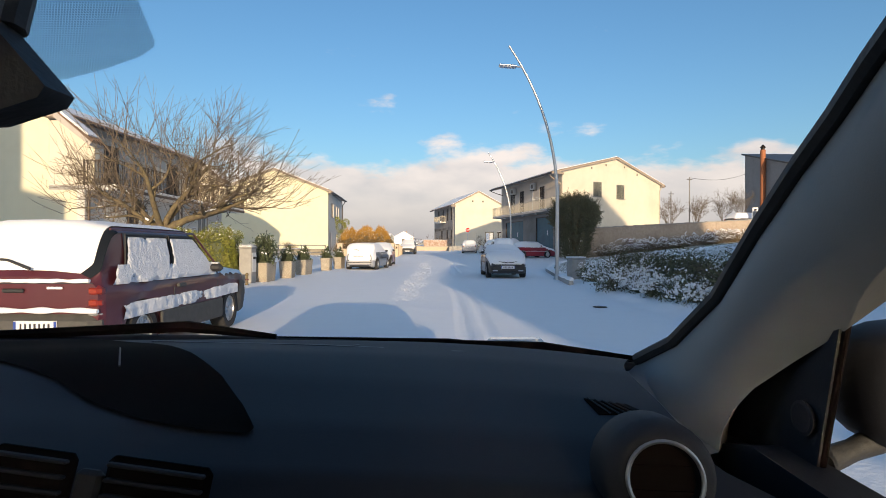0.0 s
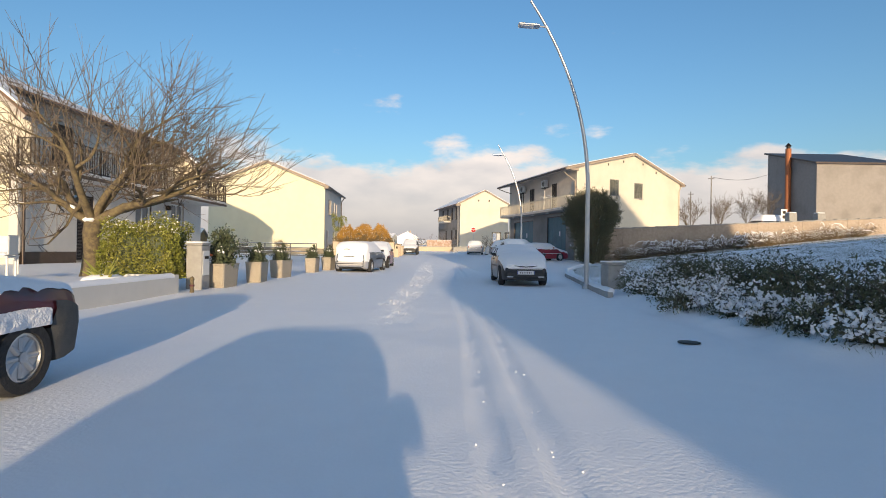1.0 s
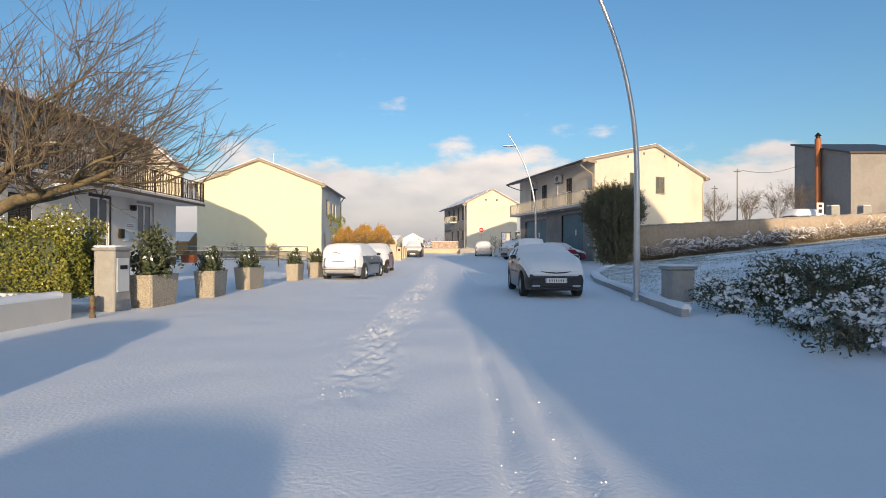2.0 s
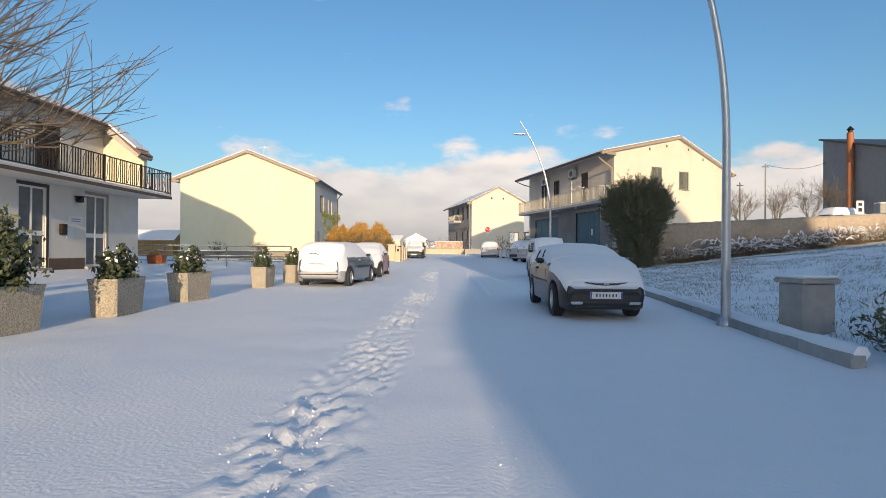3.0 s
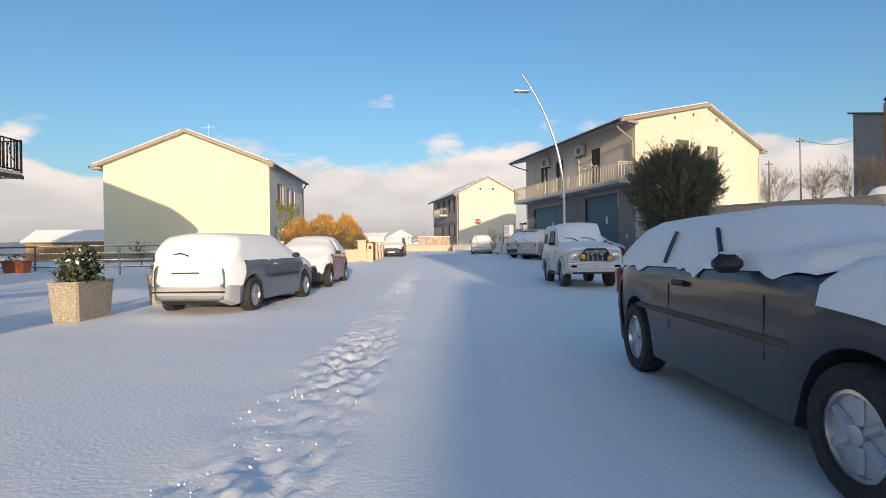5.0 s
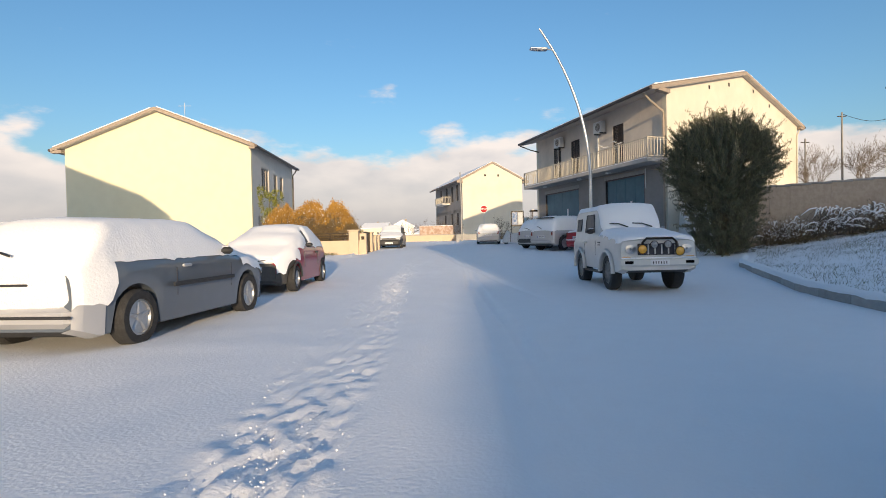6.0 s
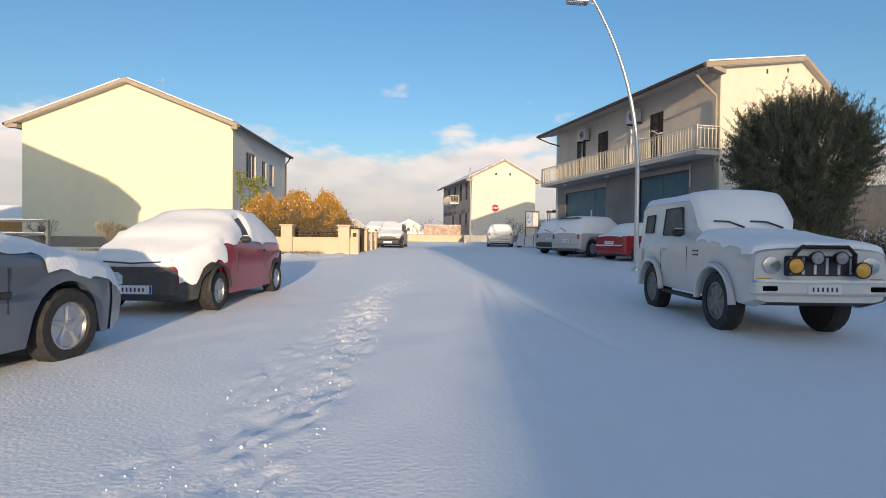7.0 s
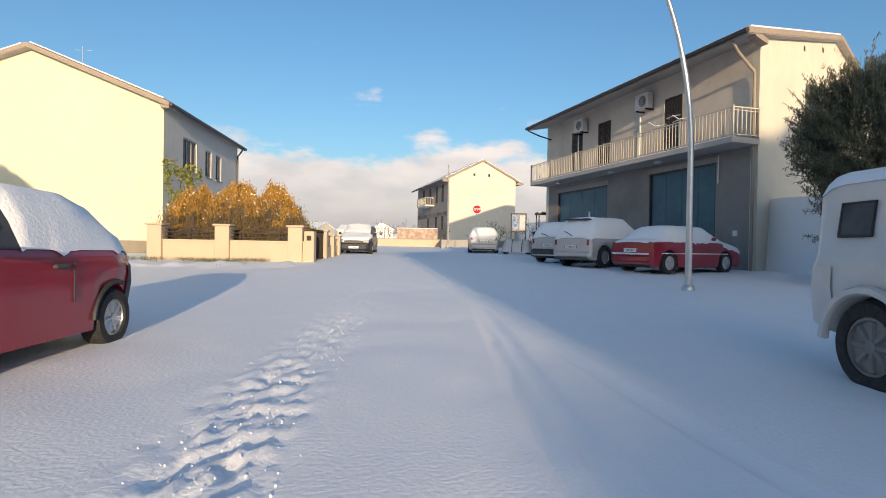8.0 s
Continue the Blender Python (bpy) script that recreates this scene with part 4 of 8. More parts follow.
                if extra and 3 <= col(q) <= 7:   # ragged lower rim
                    drip = 0.10 * max(0.0, noise.noise((p.y * 6.0, p.x * 2, key + 3.3)) + 0.55 * noise.noise((p.y * 17.0, p.x, key)))
                    o += 0.5 * drip
            ix[(i, q)] = len(s.v)
            s.v.append(tuple(p + normal[i][q] * o - Vector((0, 0, drip))))
        for i, q in cells:
            s.f.append((ix[(i, q)], ix[(i, (q + 1) % n)], ix[(i + 1, (q + 1) % n)], ix[(i + 1, q)]))
        return s

    def glazed(y, j):
        if not open_cabin:
            return False
        if 6 <= j <= 7 and any(a < y < b for a, b in glass_side):
            return True
        return j >= 8 and ((screen and screen[0] < y < screen[1]) or (rear and rear[0] < y < rear[1]))

    body = cut(lambda y, j, x: j >= 1 and not glazed(y, j), 0.0)
    for i in (0, len(ys) - 1):                # closed ends
        k = len(body.v)
        body.v.extend(tuple(p) for p in full[i])
        body.f.append(tuple(range(k, k + n)))
    part("body", body, paint, c, smooth=35)
    part("underbody", cut(lambda y, j, x: j < 1, -0.001), BLACK_PLASTIC, c)
    fb = cut(lambda y, j, x: y > L - bumper_len and 1 <= j <= (2 if bumper_len > 0.5 else 3), 0.018, edge=0.014)
    if fb.f:
        i = len(ys) - 1
        k = len(fb.v)
        H2 = H * ends * 1.02
        fb.soft_box(-H2, L - 0.16, bumper_z[0], H2, L + 0.055, bumper_z[1], 0.075)
        part("front_bumper", fb, trim, c, smooth=35)
    if bumper_len > 0.5:                      # a nose wholly of bumper plastic
        s = Shape()
        s.v = [(p.x * 1.01, p.y + 0.005, p.z) for p in full[-1]]
        s.f = [tuple(range(n))]
        part("nose_panel", s, trim, c)
    rb = cut(lambda y, j, x: y < 0.26 and 1 <= j <= rear_cols, 0.018, edge=0.014)
    rb.soft_box(-H * ends * 1.02, -0.055, bumper_z[0] + 0.06, H * ends * 1.02, 0.16, bumper_z[1] + 0.04, 0.075)
    part("rear_bumper", rb, trim, c, smooth=35)
    # glass
    for a, b in glass_side:
        for sx in (1, -1):
            g = cut(lambda y, j, x: a < y < b and 6 <= j <= 7 and x * sx > 0, 0.006)
            if g.f:
                part("side_window", g, CLEAR_GLASS if open_cabin else CAR_GLASS, c)
    if screen and not open_cabin:
        part("windscreen", cut(lambda y, j, x: screen[0] < y < screen[1] and j >= 8, 0.005), GLASS, c, smooth=40)
    if rear:
        part("rear_window", cut(lambda y, j, x: rear[0] < y < rear[1] and j >= 8, 0.005), CLEAR_GLASS if open_cabin else GLASS, c, smooth=40)
    # snow
    y_s0, y_s1 = screen if screen else (L, L)
    y_r0, y_r1 = rear if rear else (0, 0)

    def lies(y, j, x):
        if 6 <= j <= 7 and any(a < y < b for a, b in bare):
            return False
        if any(a < y < b and j >= k for a, b, k in wrap):
            return True
        wob = 0.10 * noise.noise((y * 6 + seed, x * 4, seed))
        if y > y_s1:
            return "hood" in snow and j >= hood_col and y < L - 0.03 + wob * 0.3
        if y > y_s0:
            return "screen" in snow and j >= snow_col
        if y > y_r1:
            return "roof" in snow and j >= snow_col
        if y > y_r0:
            return "rear" in snow and j >= snow_col
        return "boot" in snow and j >= 6

    def drift(p, j):                          # snow fills the hollow at the foot of the screen
        if j <= 5:                            # thinner on the flanks
            return -0.6 * deep
        if not screen or j < 7 or "screen" not in snow:
            return 0.0
        return cowl * math.exp(-((p.y - y_s1 + 0.06) / 0.32) ** 2)
    sc = cut(lies, deep, deep * 0.28, 0.010, 2.4, seed, drift)
    if nose_snow:
        z0, z1, half = nose_snow
        part("nose_snow", Shape().soft_box(-half, L - 0.22, z0, half, L + 0.045, z1, (z1 - z0) * 0.45), SNOW, c, "snow lipping over the nose", smooth=70)
    if sc.f:
        part("snow_cover", sc, SNOW, c, "soft snow lying on roof, glass and bonnet", smooth=70)
    if tail_snow:                             # snow blown flat against the tail
        z0, z1 = tail_snow
        s = Shape()
        nx, nz = 14, 8
        half = H * ends * 1.13
        for a in range(nz + 1):
            for b in range(nx + 1):
                u, v = b / nx * 2 - 1, a / nz
                edge_ = min(1.0, v * 6)
                x = u * half * (1 - 0.10 * v)
                z = z0 + (z1 - z0) * v + (0.03 * noise.noise((x * 6, 1, seed)) if a == 0 else 0)
                s.v.append((x, 0.10 * u ** 6 - 0.006 - edge_ * (0.03 + 0.012 * noise.noise((x * 7, z * 7, seed))) - 0.01 * (1 - v), z))
        for a in range(nz):
            for b in range(nx):
                k = a * (nx + 1) + b
                s.f.append((k, k + 1, k + nx + 2, k + nx + 1))
        part("tail_snow", s, SNOW_ROUGH, c, "snow stuck to the tailgate", smooth=70)
    # wheels
    tyre, rm = wheel_meshes(wheel_r, 0.19, spokes, rim)
    for wy in wheels:
        for sx in (1, -1):
            wh = new("wheel")
            wh.parent = c
            wh.matrix_local = pose(sx * (H - 0.105), wy, wheel_r, 0, 0, 0 if sx > 0 else 180)
            part("tyre", tyre, None, wh)
            part("rim", rm, None, wh)
    # lamps, plates, mirrors, seams
    for nm, x0, x1, z0, z1, end, mat in (lamps or ()):
        for sx in (1, -1):
            a, b = sorted((sx * x0, sx * x1))
            yy = (L - 0.10, L + 0.012) if end == "front" else (-0.012, 0.10)
            part(nm, Shape().soft_box(a, yy[0], z0, b, yy[1], z1, 0.03), mat, c, smooth=40)
    for e in plates:
        yb = L + 0.06 if e == "front" else -0.06
        z = bumper_z[0] + 0.14 if e == "front" else bumper_z[1] + 0.16
        yb = yb if e == "front" else yb + 0.03
        turn = 0 if e == "front" else 180
        p = new("number_plate")
        p.parent = c
        p.matrix_local = pose(0, yb, z, 0, 0, turn)
        part("plate", Shape().soft_box(-0.26, -0.006, -0.055, 0.26, 0.006, 0.055, 0.01), PLATE, p)
        for e0 in (-0.257, 0.232):
            part("blue_band", Shape().box(e0, 0.006, -0.05, e0 + 0.025, 0.008, 0.05), PLATE_BLUE, p)
        bars(p, pose(0, 0.008, 0), 0.36, 0.05, 7, PLATE_INK, seed=seed)
    if mirror:
        my, mz = mirror
        for sx in (1, -1):
            a, b = sorted((sx * (H - 0.02), sx * (H + 0.14)))
            part("wing_mirror", Shape().soft_box(a, my - 0.05, mz, b, my + 0.05, mz + 0.10, 0.035), mirror_mat or trim, c, smooth=40)
            part("mirror_snow", Shape().soft_box(a + 0.02, my - 0.04, mz + 0.098, b - 0.05, my + 0.04, mz + 0.115, 0.012), SNOW_ROUGH, c, smooth=60)
    for dy in doors:
        for sx in (1, -1):
            x = sx * (H + 0.002)
            bz = eased(belt, dy, 0.05)
            part("door_seam", Shape().box(x - 0.012, dy - 0.004, clear + (bz - clear) * 0.42, x - 0.001, dy + 0.004, bz - 0.10), PLATE_INK, c)
    for hy, hz in handles:
        for sx in (1, -1):
            a, b = sorted((sx * (H - 0.01), sx * (H + 0.03)))
            part("door_handle", Shape().soft_box(a, hy - 0.09, hz - 0.02, b, hy + 0.09, hz + 0.02, 0.012), trim, c)
    return c


def wiper(parent, x0, y0, z0, x1, y1, z1):
    a, b = Vector((x0, y0, z0)), Vector((x1, y1, z1))
    return part("wiper", Shape().tube([a, a * 0.5 + b * 0.5 + Vector((0, 0, 0.03)), b], [0.014, 0.012, 0.010], 5), BLACK_PLASTIC, parent)


def facing(x, y, yaw=0.0, L=0.0):
    """A pose for a car that comes towards the walk: its nose at (x, y)."""
    return pose(x, y, road_z(y)) @ pose(0, 0, 0, 0, 0, 180 + yaw) @ pose(0, -L, 0)


def caked(c, flank, quad, nu, nv, seed, ragged=0.035):
    """Clotted snow stuck over a four-cornered stretch of a car's flank, with a torn edge."""
    s = Shape()
    a, b, d, e = (Vector(p) for p in quad)
    for i in range(nu + 1):
        for k in range(nv + 1):
            u, v = i / nu, k / nv
            p = a.lerp(b, u).lerp(e.lerp(d, u), v)
            rim = min(u * (b - a).length, (1 - u) * (b - a).length, v * (e - a).length, (1 - v) * (e - a).length)
            o = (rim + ragged * 1.3 * noise.noise((p.x * 5, p.y * 5, seed)) + ragged * 0.5 * noise.noise((p.x * 19, p.y * 19, seed))) * 0.5
            o = max(-0.02, min(0.020, o + 0.004)) + 0.0032 * noise.noise((p.x * 26, p.y * 26, seed)) + 0.0028 * noise.noise((p.x * 60, p.y * 60, seed))
            s.v.append(flank(p.x, p.y, o))
    for i in range(nu):
        for k in range(nv):
            q = i * (nv + 1) + k
            s.f.append((q, q + 1, q + nv + 2, q + nv + 1))
    part("snow_patch", s, SNOW_ROUGH, c, "clotted snow stuck to the side windows", smooth=70)


def car_maroon():
    c = car("box_hatchback", pose(-3.58, 4.62, 0), "small boxy maroon hatchback with snow on roof and glass", PAINT_MAROON, 3.38, 1.49,
            belt=[(0, 0.76), (0.3, 0.77), (2.4, 0.77), (2.6, 0.79), (3.25, 0.73), (3.38, 0.66)],
            top=[(0, 0.80), (0.02, 0.88), (0.20, 1.23), (0.32, 1.29), (1.82, 1.29), (2.45, 0.82), (3.38, 0.66)],
            roof_w=[(0, 0.70), (0.3, 0.655), (1.8, 0.645), (2.5, 0.68)], wheels=(0.66, 2.82), wheel_r=0.268, ends=0.95,
            glass_side=((0.42, 1.20), (1.28, 2.18)), screen=(1.80, 2.42), rear=(0.02, 0.36), snow=("roof", "hood", "screen", "rear"),
            trim=GREY_PLASTIC, bumper_z=(0.26, 0.50), rim=ALLOY, spokes=8, seed=3,
            lamps=[("tail_indicator", 0.60, 0.722, 0.665, 0.76, "rear", LAMP_RED), ("tail_lamp", 0.60, 0.722, 0.565, 0.66, "rear", LAMP_RED), ("reversing_lamp", 0.60, 0.722, 0.485, 0.55, "rear", LAMP_GLASS), ("headlamp", 0.42, 0.68, 0.56, 0.72, "front", LAMP_CLEAR)],
            deep=0.032, snow_col=9, rear_cols=1,
            plates=("front",), mirror=(2.18, 0.79), mirror_mat=BLACK_PLASTIC, doors=(1.24, 2.36), handles=((1.38, 0.68),))
    p = new("number_plate")
    p.parent = c
    p.matrix_local = pose(0.22, -0.062, 0.42, 0, 0, 180)
    part("plate", Shape().soft_box(-0.18, -0.006, -0.05, 0.18, 0.006, 0.05, 0.01), PLATE, p)
    for e0 in (-0.178, 0.156):
        part("blue_band", Shape().box(e0, 0.006, -0.045, e0 + 0.022, 0.008, 0.045), PLATE_BLUE, p)
    bars(p, pose(0, 0.008, 0), 0.27, 0.055, 7, PLATE_INK, seed=5)
    xs = np.linspace(-0.72, 0.72, 40)
    s = Shape().tube([(x, -0.035, 0.552 + 0.006 * noise.noise((x * 5, 1, 2))) for x in xs], [max(0.010, 0.022 + 0.014 * noise.noise((x * 6, 4, 1))) for x in xs], 8)
    part("bumper_snow", s, SNOW, c, "snow along the rear bumper", smooth=60)
    for x in (-0.45, 0.28):
        part("boot_badge", Shape().box(x, -0.016, 0.73, x + 0.13, -0.008, 0.75), PLATE, c)
    for sx in (1, -1):
        a, b = sorted((sx * 0.735, sx * 0.765))
        part("side_guard", Shape().soft_box(a, 0.95, 0.20, b, 2.5, 0.44, 0.012), GREY_PLASTIC, c, "dark grey plastic lower flank")
        s = Shape()
        ny, nz = 110, 9
        for a in range(ny + 1):
            for b in range(nz + 1):
                y, v = 0.30 + 2.75 * a / ny, b / nz
                z = 0.43 + 0.14 * v + 0.04 * y / 3
                mid = 0.45 + 0.10 * noise.noise((y * 1.1, 5, sx))
                th = 0.008 * (1 - ((v - mid) / 0.42) ** 4) + 0.022 * noise.noise((y * 2.3, 3, sx)) + 0.012 * noise.noise((y * 9, z * 6, sx)) + 0.010 * noise.noise((y * 24, z * 26, 3))
                s.v.append((sx * (0.748 + max(-0.05, min(0.018, th))), y, z))
        for a in range(ny):
            for b in range(nz):
                k = a * (nz + 1) + b
                s.f.append((k, k + 1, k + nz + 2, k + nz + 1))
        part("flank_snow", s, SNOW_ROUGH, c, "blown snow stuck along the flank", smooth=70)
    wiper(c, 0.15, -0.03, 0.90, -0.25, 0.0, 0.99)
    part("tailgate_seam", Shape().box(-0.66, -0.012, 0.775, 0.66, -0.004, 0.783), PLATE_INK, c)
    part("tailgate_handle", Shape().soft_box(-0.09, -0.03, 0.70, 0.09, -0.008, 0.735, 0.01), BLACK_PLASTIC, c)
    part("sill_snow", Shape().tube([(x, -0.02, 0.80 + 0.006 * noise.noise((x * 9, 3, 2))) for x in np.linspace(-0.64, 0.64, 30)], [0.018 + 0.008 * noise.noise((x * 8, 2, 6)) for x in np.linspace(-0.64, 0.64, 30)], 6), SNOW, c, "snow on the tailgate sill", smooth=60)
    for sx in (1, -1):
        def flank(y, z, o):
            return (sx * (0.735 - 0.17 * max(0.0, z - 0.78) + o), y, z)
        for quad in (((0.36, 0.82), (1.22, 0.82), (1.22, 1.20), (0.46, 1.20)), ((1.26, 0.82), (2.26, 0.82), (1.86, 1.20), (1.26, 1.20))):
            part("window_rubber", Shape().tube([flank(y, z, -0.004) for y, z in quad + quad[:1]], 0.010, 6), BLACK_PLASTIC, c, "black window rubber")
            caked(c, flank, [(y + 0.02 * (1 if k in (0, 3) else -1), z + 0.02 * (1 if k < 2 else -1)) for k, (y, z) in enumerate(quad)], 64, 30, sx * 3.0 + quad[0][0])
        caked(c, flank, [(0.17, 0.755), (2.34, 0.755), (2.30, 0.91), (0.24, 0.93)], 150, 14, sx * 7.0, ragged=0.075)
        part("rain_gutter", Shape().tube([flank(0.22, 1.245, 0.012), flank(1.84, 1.245, 0.012), flank(2.30, 0.90, 0.02)], 0.012, 6), PAINT_MAROON, c)
    return c


def car_dark_front():
    c = car("dark_hatchback", facing(2.50, 20.0, 0, 3.83), "dark blue hatchback parked by the kerb, bonnet deep in snow", PAINT_DARK, 3.83, 1.50,
            belt=[(0, 0.80), (0.3, 0.87), (2.75, 0.90), (3.2, 0.85), (3.55, 0.74), (3.74, 0.62), (3.83, 0.53)],
            top=[(0, 0.82), (0.10, 0.95), (0.45, 1.15), (0.8, 1.215), (1.95, 1.215), (2.92, 0.92), (3.83, 0.53)],
            roof_w=[(0, 0.68), (0.6, 0.58), (1.9, 0.56), (2.8, 0.68)], wheels=(0.62, 3.07), wheel_r=0.285, ends=0.80,
            glass_side=((0.62, 1.30), (1.40, 2.25)), screen=(2.05, 2.88), rear=(0.10, 0.60), deep=0.052, hood_col=4, cowl=0.05, nose=0.5, wrap=((0.06, 2.85, 6),), bare=(), nose_snow=(0.50, 0.64, 0.58), mirror_mat=BLACK_PLASTIC,
            trim=BLACK_PLASTIC, bumper_z=(0.22, 0.50), seed=7, mirror=(2.28, 0.90), doors=(1.35, 2.5), handles=((1.55, 0.80),),
            lamps=[("tail_lamp", 0.55, 0.70, 0.60, 0.85, "rear", LAMP_RED)], plates=("rear",))
    p = new("number_plate")
    p.parent = c
    p.matrix_local = pose(0, 3.89, 0.42)
    part("plate", Shape().soft_box(-0.26, -0.006, -0.055, 0.26, 0.006, 0.055, 0.01), PLATE, p)
    for e0 in (-0.257, 0.232):
        part("blue_band", Shape().box(e0, 0.006, -0.05, e0 + 0.025, 0.008, 0.05), PLATE_BLUE, p)
    bars(p, pose(0, 0.008, 0), 0.36, 0.05, 7, PLATE_INK, seed=8)
    part("grille", Shape().tube([(-0.34, 3.855, 0.625), (-0.17, 3.865, 0.60), (0.0, 3.87, 0.592), (0.17, 3.865, 0.60), (0.34, 3.855, 0.625)], [0.006, 0.016, 0.02, 0.016, 0.006], 8), PLATE_INK, c, smooth=60)
    part("badge", Shape().tube([(-0.04, 3.885, 0.60), (0.0, 3.89, 0.60), (0.04, 3.885, 0.60)], 0.012, 6), ALLOY, c, "small oval badge")
    for sx in (1, -1):
        for y0, y1 in ((1.32, 1.28), (2.12, 1.86)):
            part("pillar_gap", Shape().tube([(sx * 0.755, y0, 0.93), (sx * 0.70, (y0 + y1) / 2, 1.05), (sx * 0.645, y1, 1.15)], 0.014, 6), PLATE_INK, c, "dark gap between the snowed-up panes")
        a, b = sorted((sx * 0.742, sx * 0.762))
        # added brown strip in place of the sun's reflection along the door
        part("rub_strip", Shape().soft_box(a, 0.75, 0.56, b, 2.7, 0.60, 0.008), BROWN_PLINTH, c, "brown strip standing for sunlight reflected on the flank")
        a, b = sorted((sx * 0.36, sx * 0.56))
        part("fog_lamp", Shape().soft_box(a, 3.84, 0.27, b, 3.892, 0.33, 0.02), LAMP_CLEAR, c)
    return c


def car_silver():
    c = car("silver_hatchback", pose(-4.08, 27.75, -0.03, 0, 0, -5.5), "silver three-door hatchback caked in snow, seen from its tail", PAINT_GREY, 4.21, 1.66,
               belt=[(0, 0.84), (0.2, 0.92), (2.9, 0.92), (3.3, 0.88), (3.95, 0.74), (4.21, 0.62)],
               top=[(0, 0.88), (0.04, 0.98), (0.22, 1.18), (0.40, 1.33), (0.62, 1.36), (2.1, 1.38), (3.15, 0.96), (4.21, 0.62)],
               roof_w=[(0, 0.72), (0.7, 0.62), (2.1, 0.60), (3.1, 0.72)], wheels=(0.74, 3.37), wheel_r=0.31, ends=0.74,
               glass_side=((0.75, 1.35), (1.45, 2.45)), screen=(2.15, 3.1), rear=(0.03, 0.42), snow=("roof", "hood", "screen", "rear", "boot"),
               wrap=((0.0, 0.42, 3), (0.0, 3.1, 6)), tail_round=0.55, trim=PAINT_SILVER, bumper_z=(0.22, 0.50), seed=11, mirror=(2.55, 0.95), doors=(1.42, 2.78), handles=((1.62, 0.84),),
               lamps=[("headlamp", 0.45, 0.66, 0.56, 0.70, "front", LAMP_CLEAR)], plates=("front",), spokes=5, tail_snow=(0.50, 0.97), deep=0.045, hood_col=4, mirror_mat=BLACK_PLASTIC)
    for sx in (1, -1):
        a, b = sorted((sx * 0.875, sx * 0.90))
        # added dark strip in place of a reflection on the bodywork
        part("rub_strip", Shape().soft_box(a, 1.25, 0.60, b, 2.75, 0.655, 0.01), BLACK_PLASTIC, c, "dark strip standing for a reflection on the flank", smooth=40)
    part("plate_hollow", Shape().soft_box(-0.30, -0.055, 0.72, 0.20, -0.02, 0.745, 0.01), BLACK_PLASTIC, c)
    part("bumper_strip", Shape().soft_box(-0.64, -0.075, 0.40, 0.64, -0.03, 0.43, 0.015), BLACK_PLASTIC, c)
    wiper(c, 0.0, -0.03, 1.02, -0.30, 0.02, 1.05)
    return c


def car_red_small():
    c = car("red_city_car", facing(-3.80, 33.38, 0, 3.62), "small round red city car with grey bumpers under snow", PAINT_RED, 3.62, 1.64,
            belt=[(0, 0.78), (0.25, 0.90), (2.4, 0.94), (2.75, 0.90), (3.0, 0.85), (3.3, 0.77), (3.5, 0.69), (3.62, 0.58)],
            top=[(0, 0.82), (0.12, 0.98), (0.5, 1.28), (0.95, 1.40), (1.6, 1.41), (1.90, 1.37), (2.80, 1.00), (3.02, 0.88), (3.62, 0.58)],
            roof_w=[(0, 0.62), (0.6, 0.56), (1.8, 0.57), (2.7, 0.68)], wheels=(0.50, 2.95), wheel_r=0.275, ends=0.66,
            glass_side=((0.55, 1.10), (1.20, 2.12)), screen=(1.90, 2.80), rear=(0.10, 0.60), wrap=((0.10, 2.9, 6), (2.75, 3.60, 3)), bare=((1.74, 1.96),), nose_snow=(0.61, 0.73, 0.52),
            trim=GREY_PLASTIC, hood_col=4, nose=0.55, bumper_len=0.66, bumper_z=(0.20, 0.64), seed=13, mirror=(2.2, 0.93), doors=(1.15, 2.4), handles=((1.32, 0.80),), deep=0.055, spokes=7, cowl=0.07, mirror_mat=BLACK_PLASTIC,
            lamps=[("tail_lamp", 0.45, 0.60, 0.62, 0.80, "rear", LAMP_RED)])
    for yw in (0.50, 2.95):
        for sx in (1, -1):
            pts = [(sx * 0.812, yw + 0.345 * math.cos(a), 0.275 + 0.345 * math.sin(a)) for a in np.linspace(0.05, math.pi - 0.05 if yw > 1 else 1.9, 12)]
            part("arch_trim", Shape().tube(pts, 0.024, 6), BLACK_PLASTIC, c, "dark plastic wheel-arch trim", smooth=60)
    part("snow_slot", Shape().tube([(-0.36, 3.66, 0.69), (0, 3.672, 0.67), (0.36, 3.66, 0.69)], 0.011, 6), PLATE_INK, c)
    return c


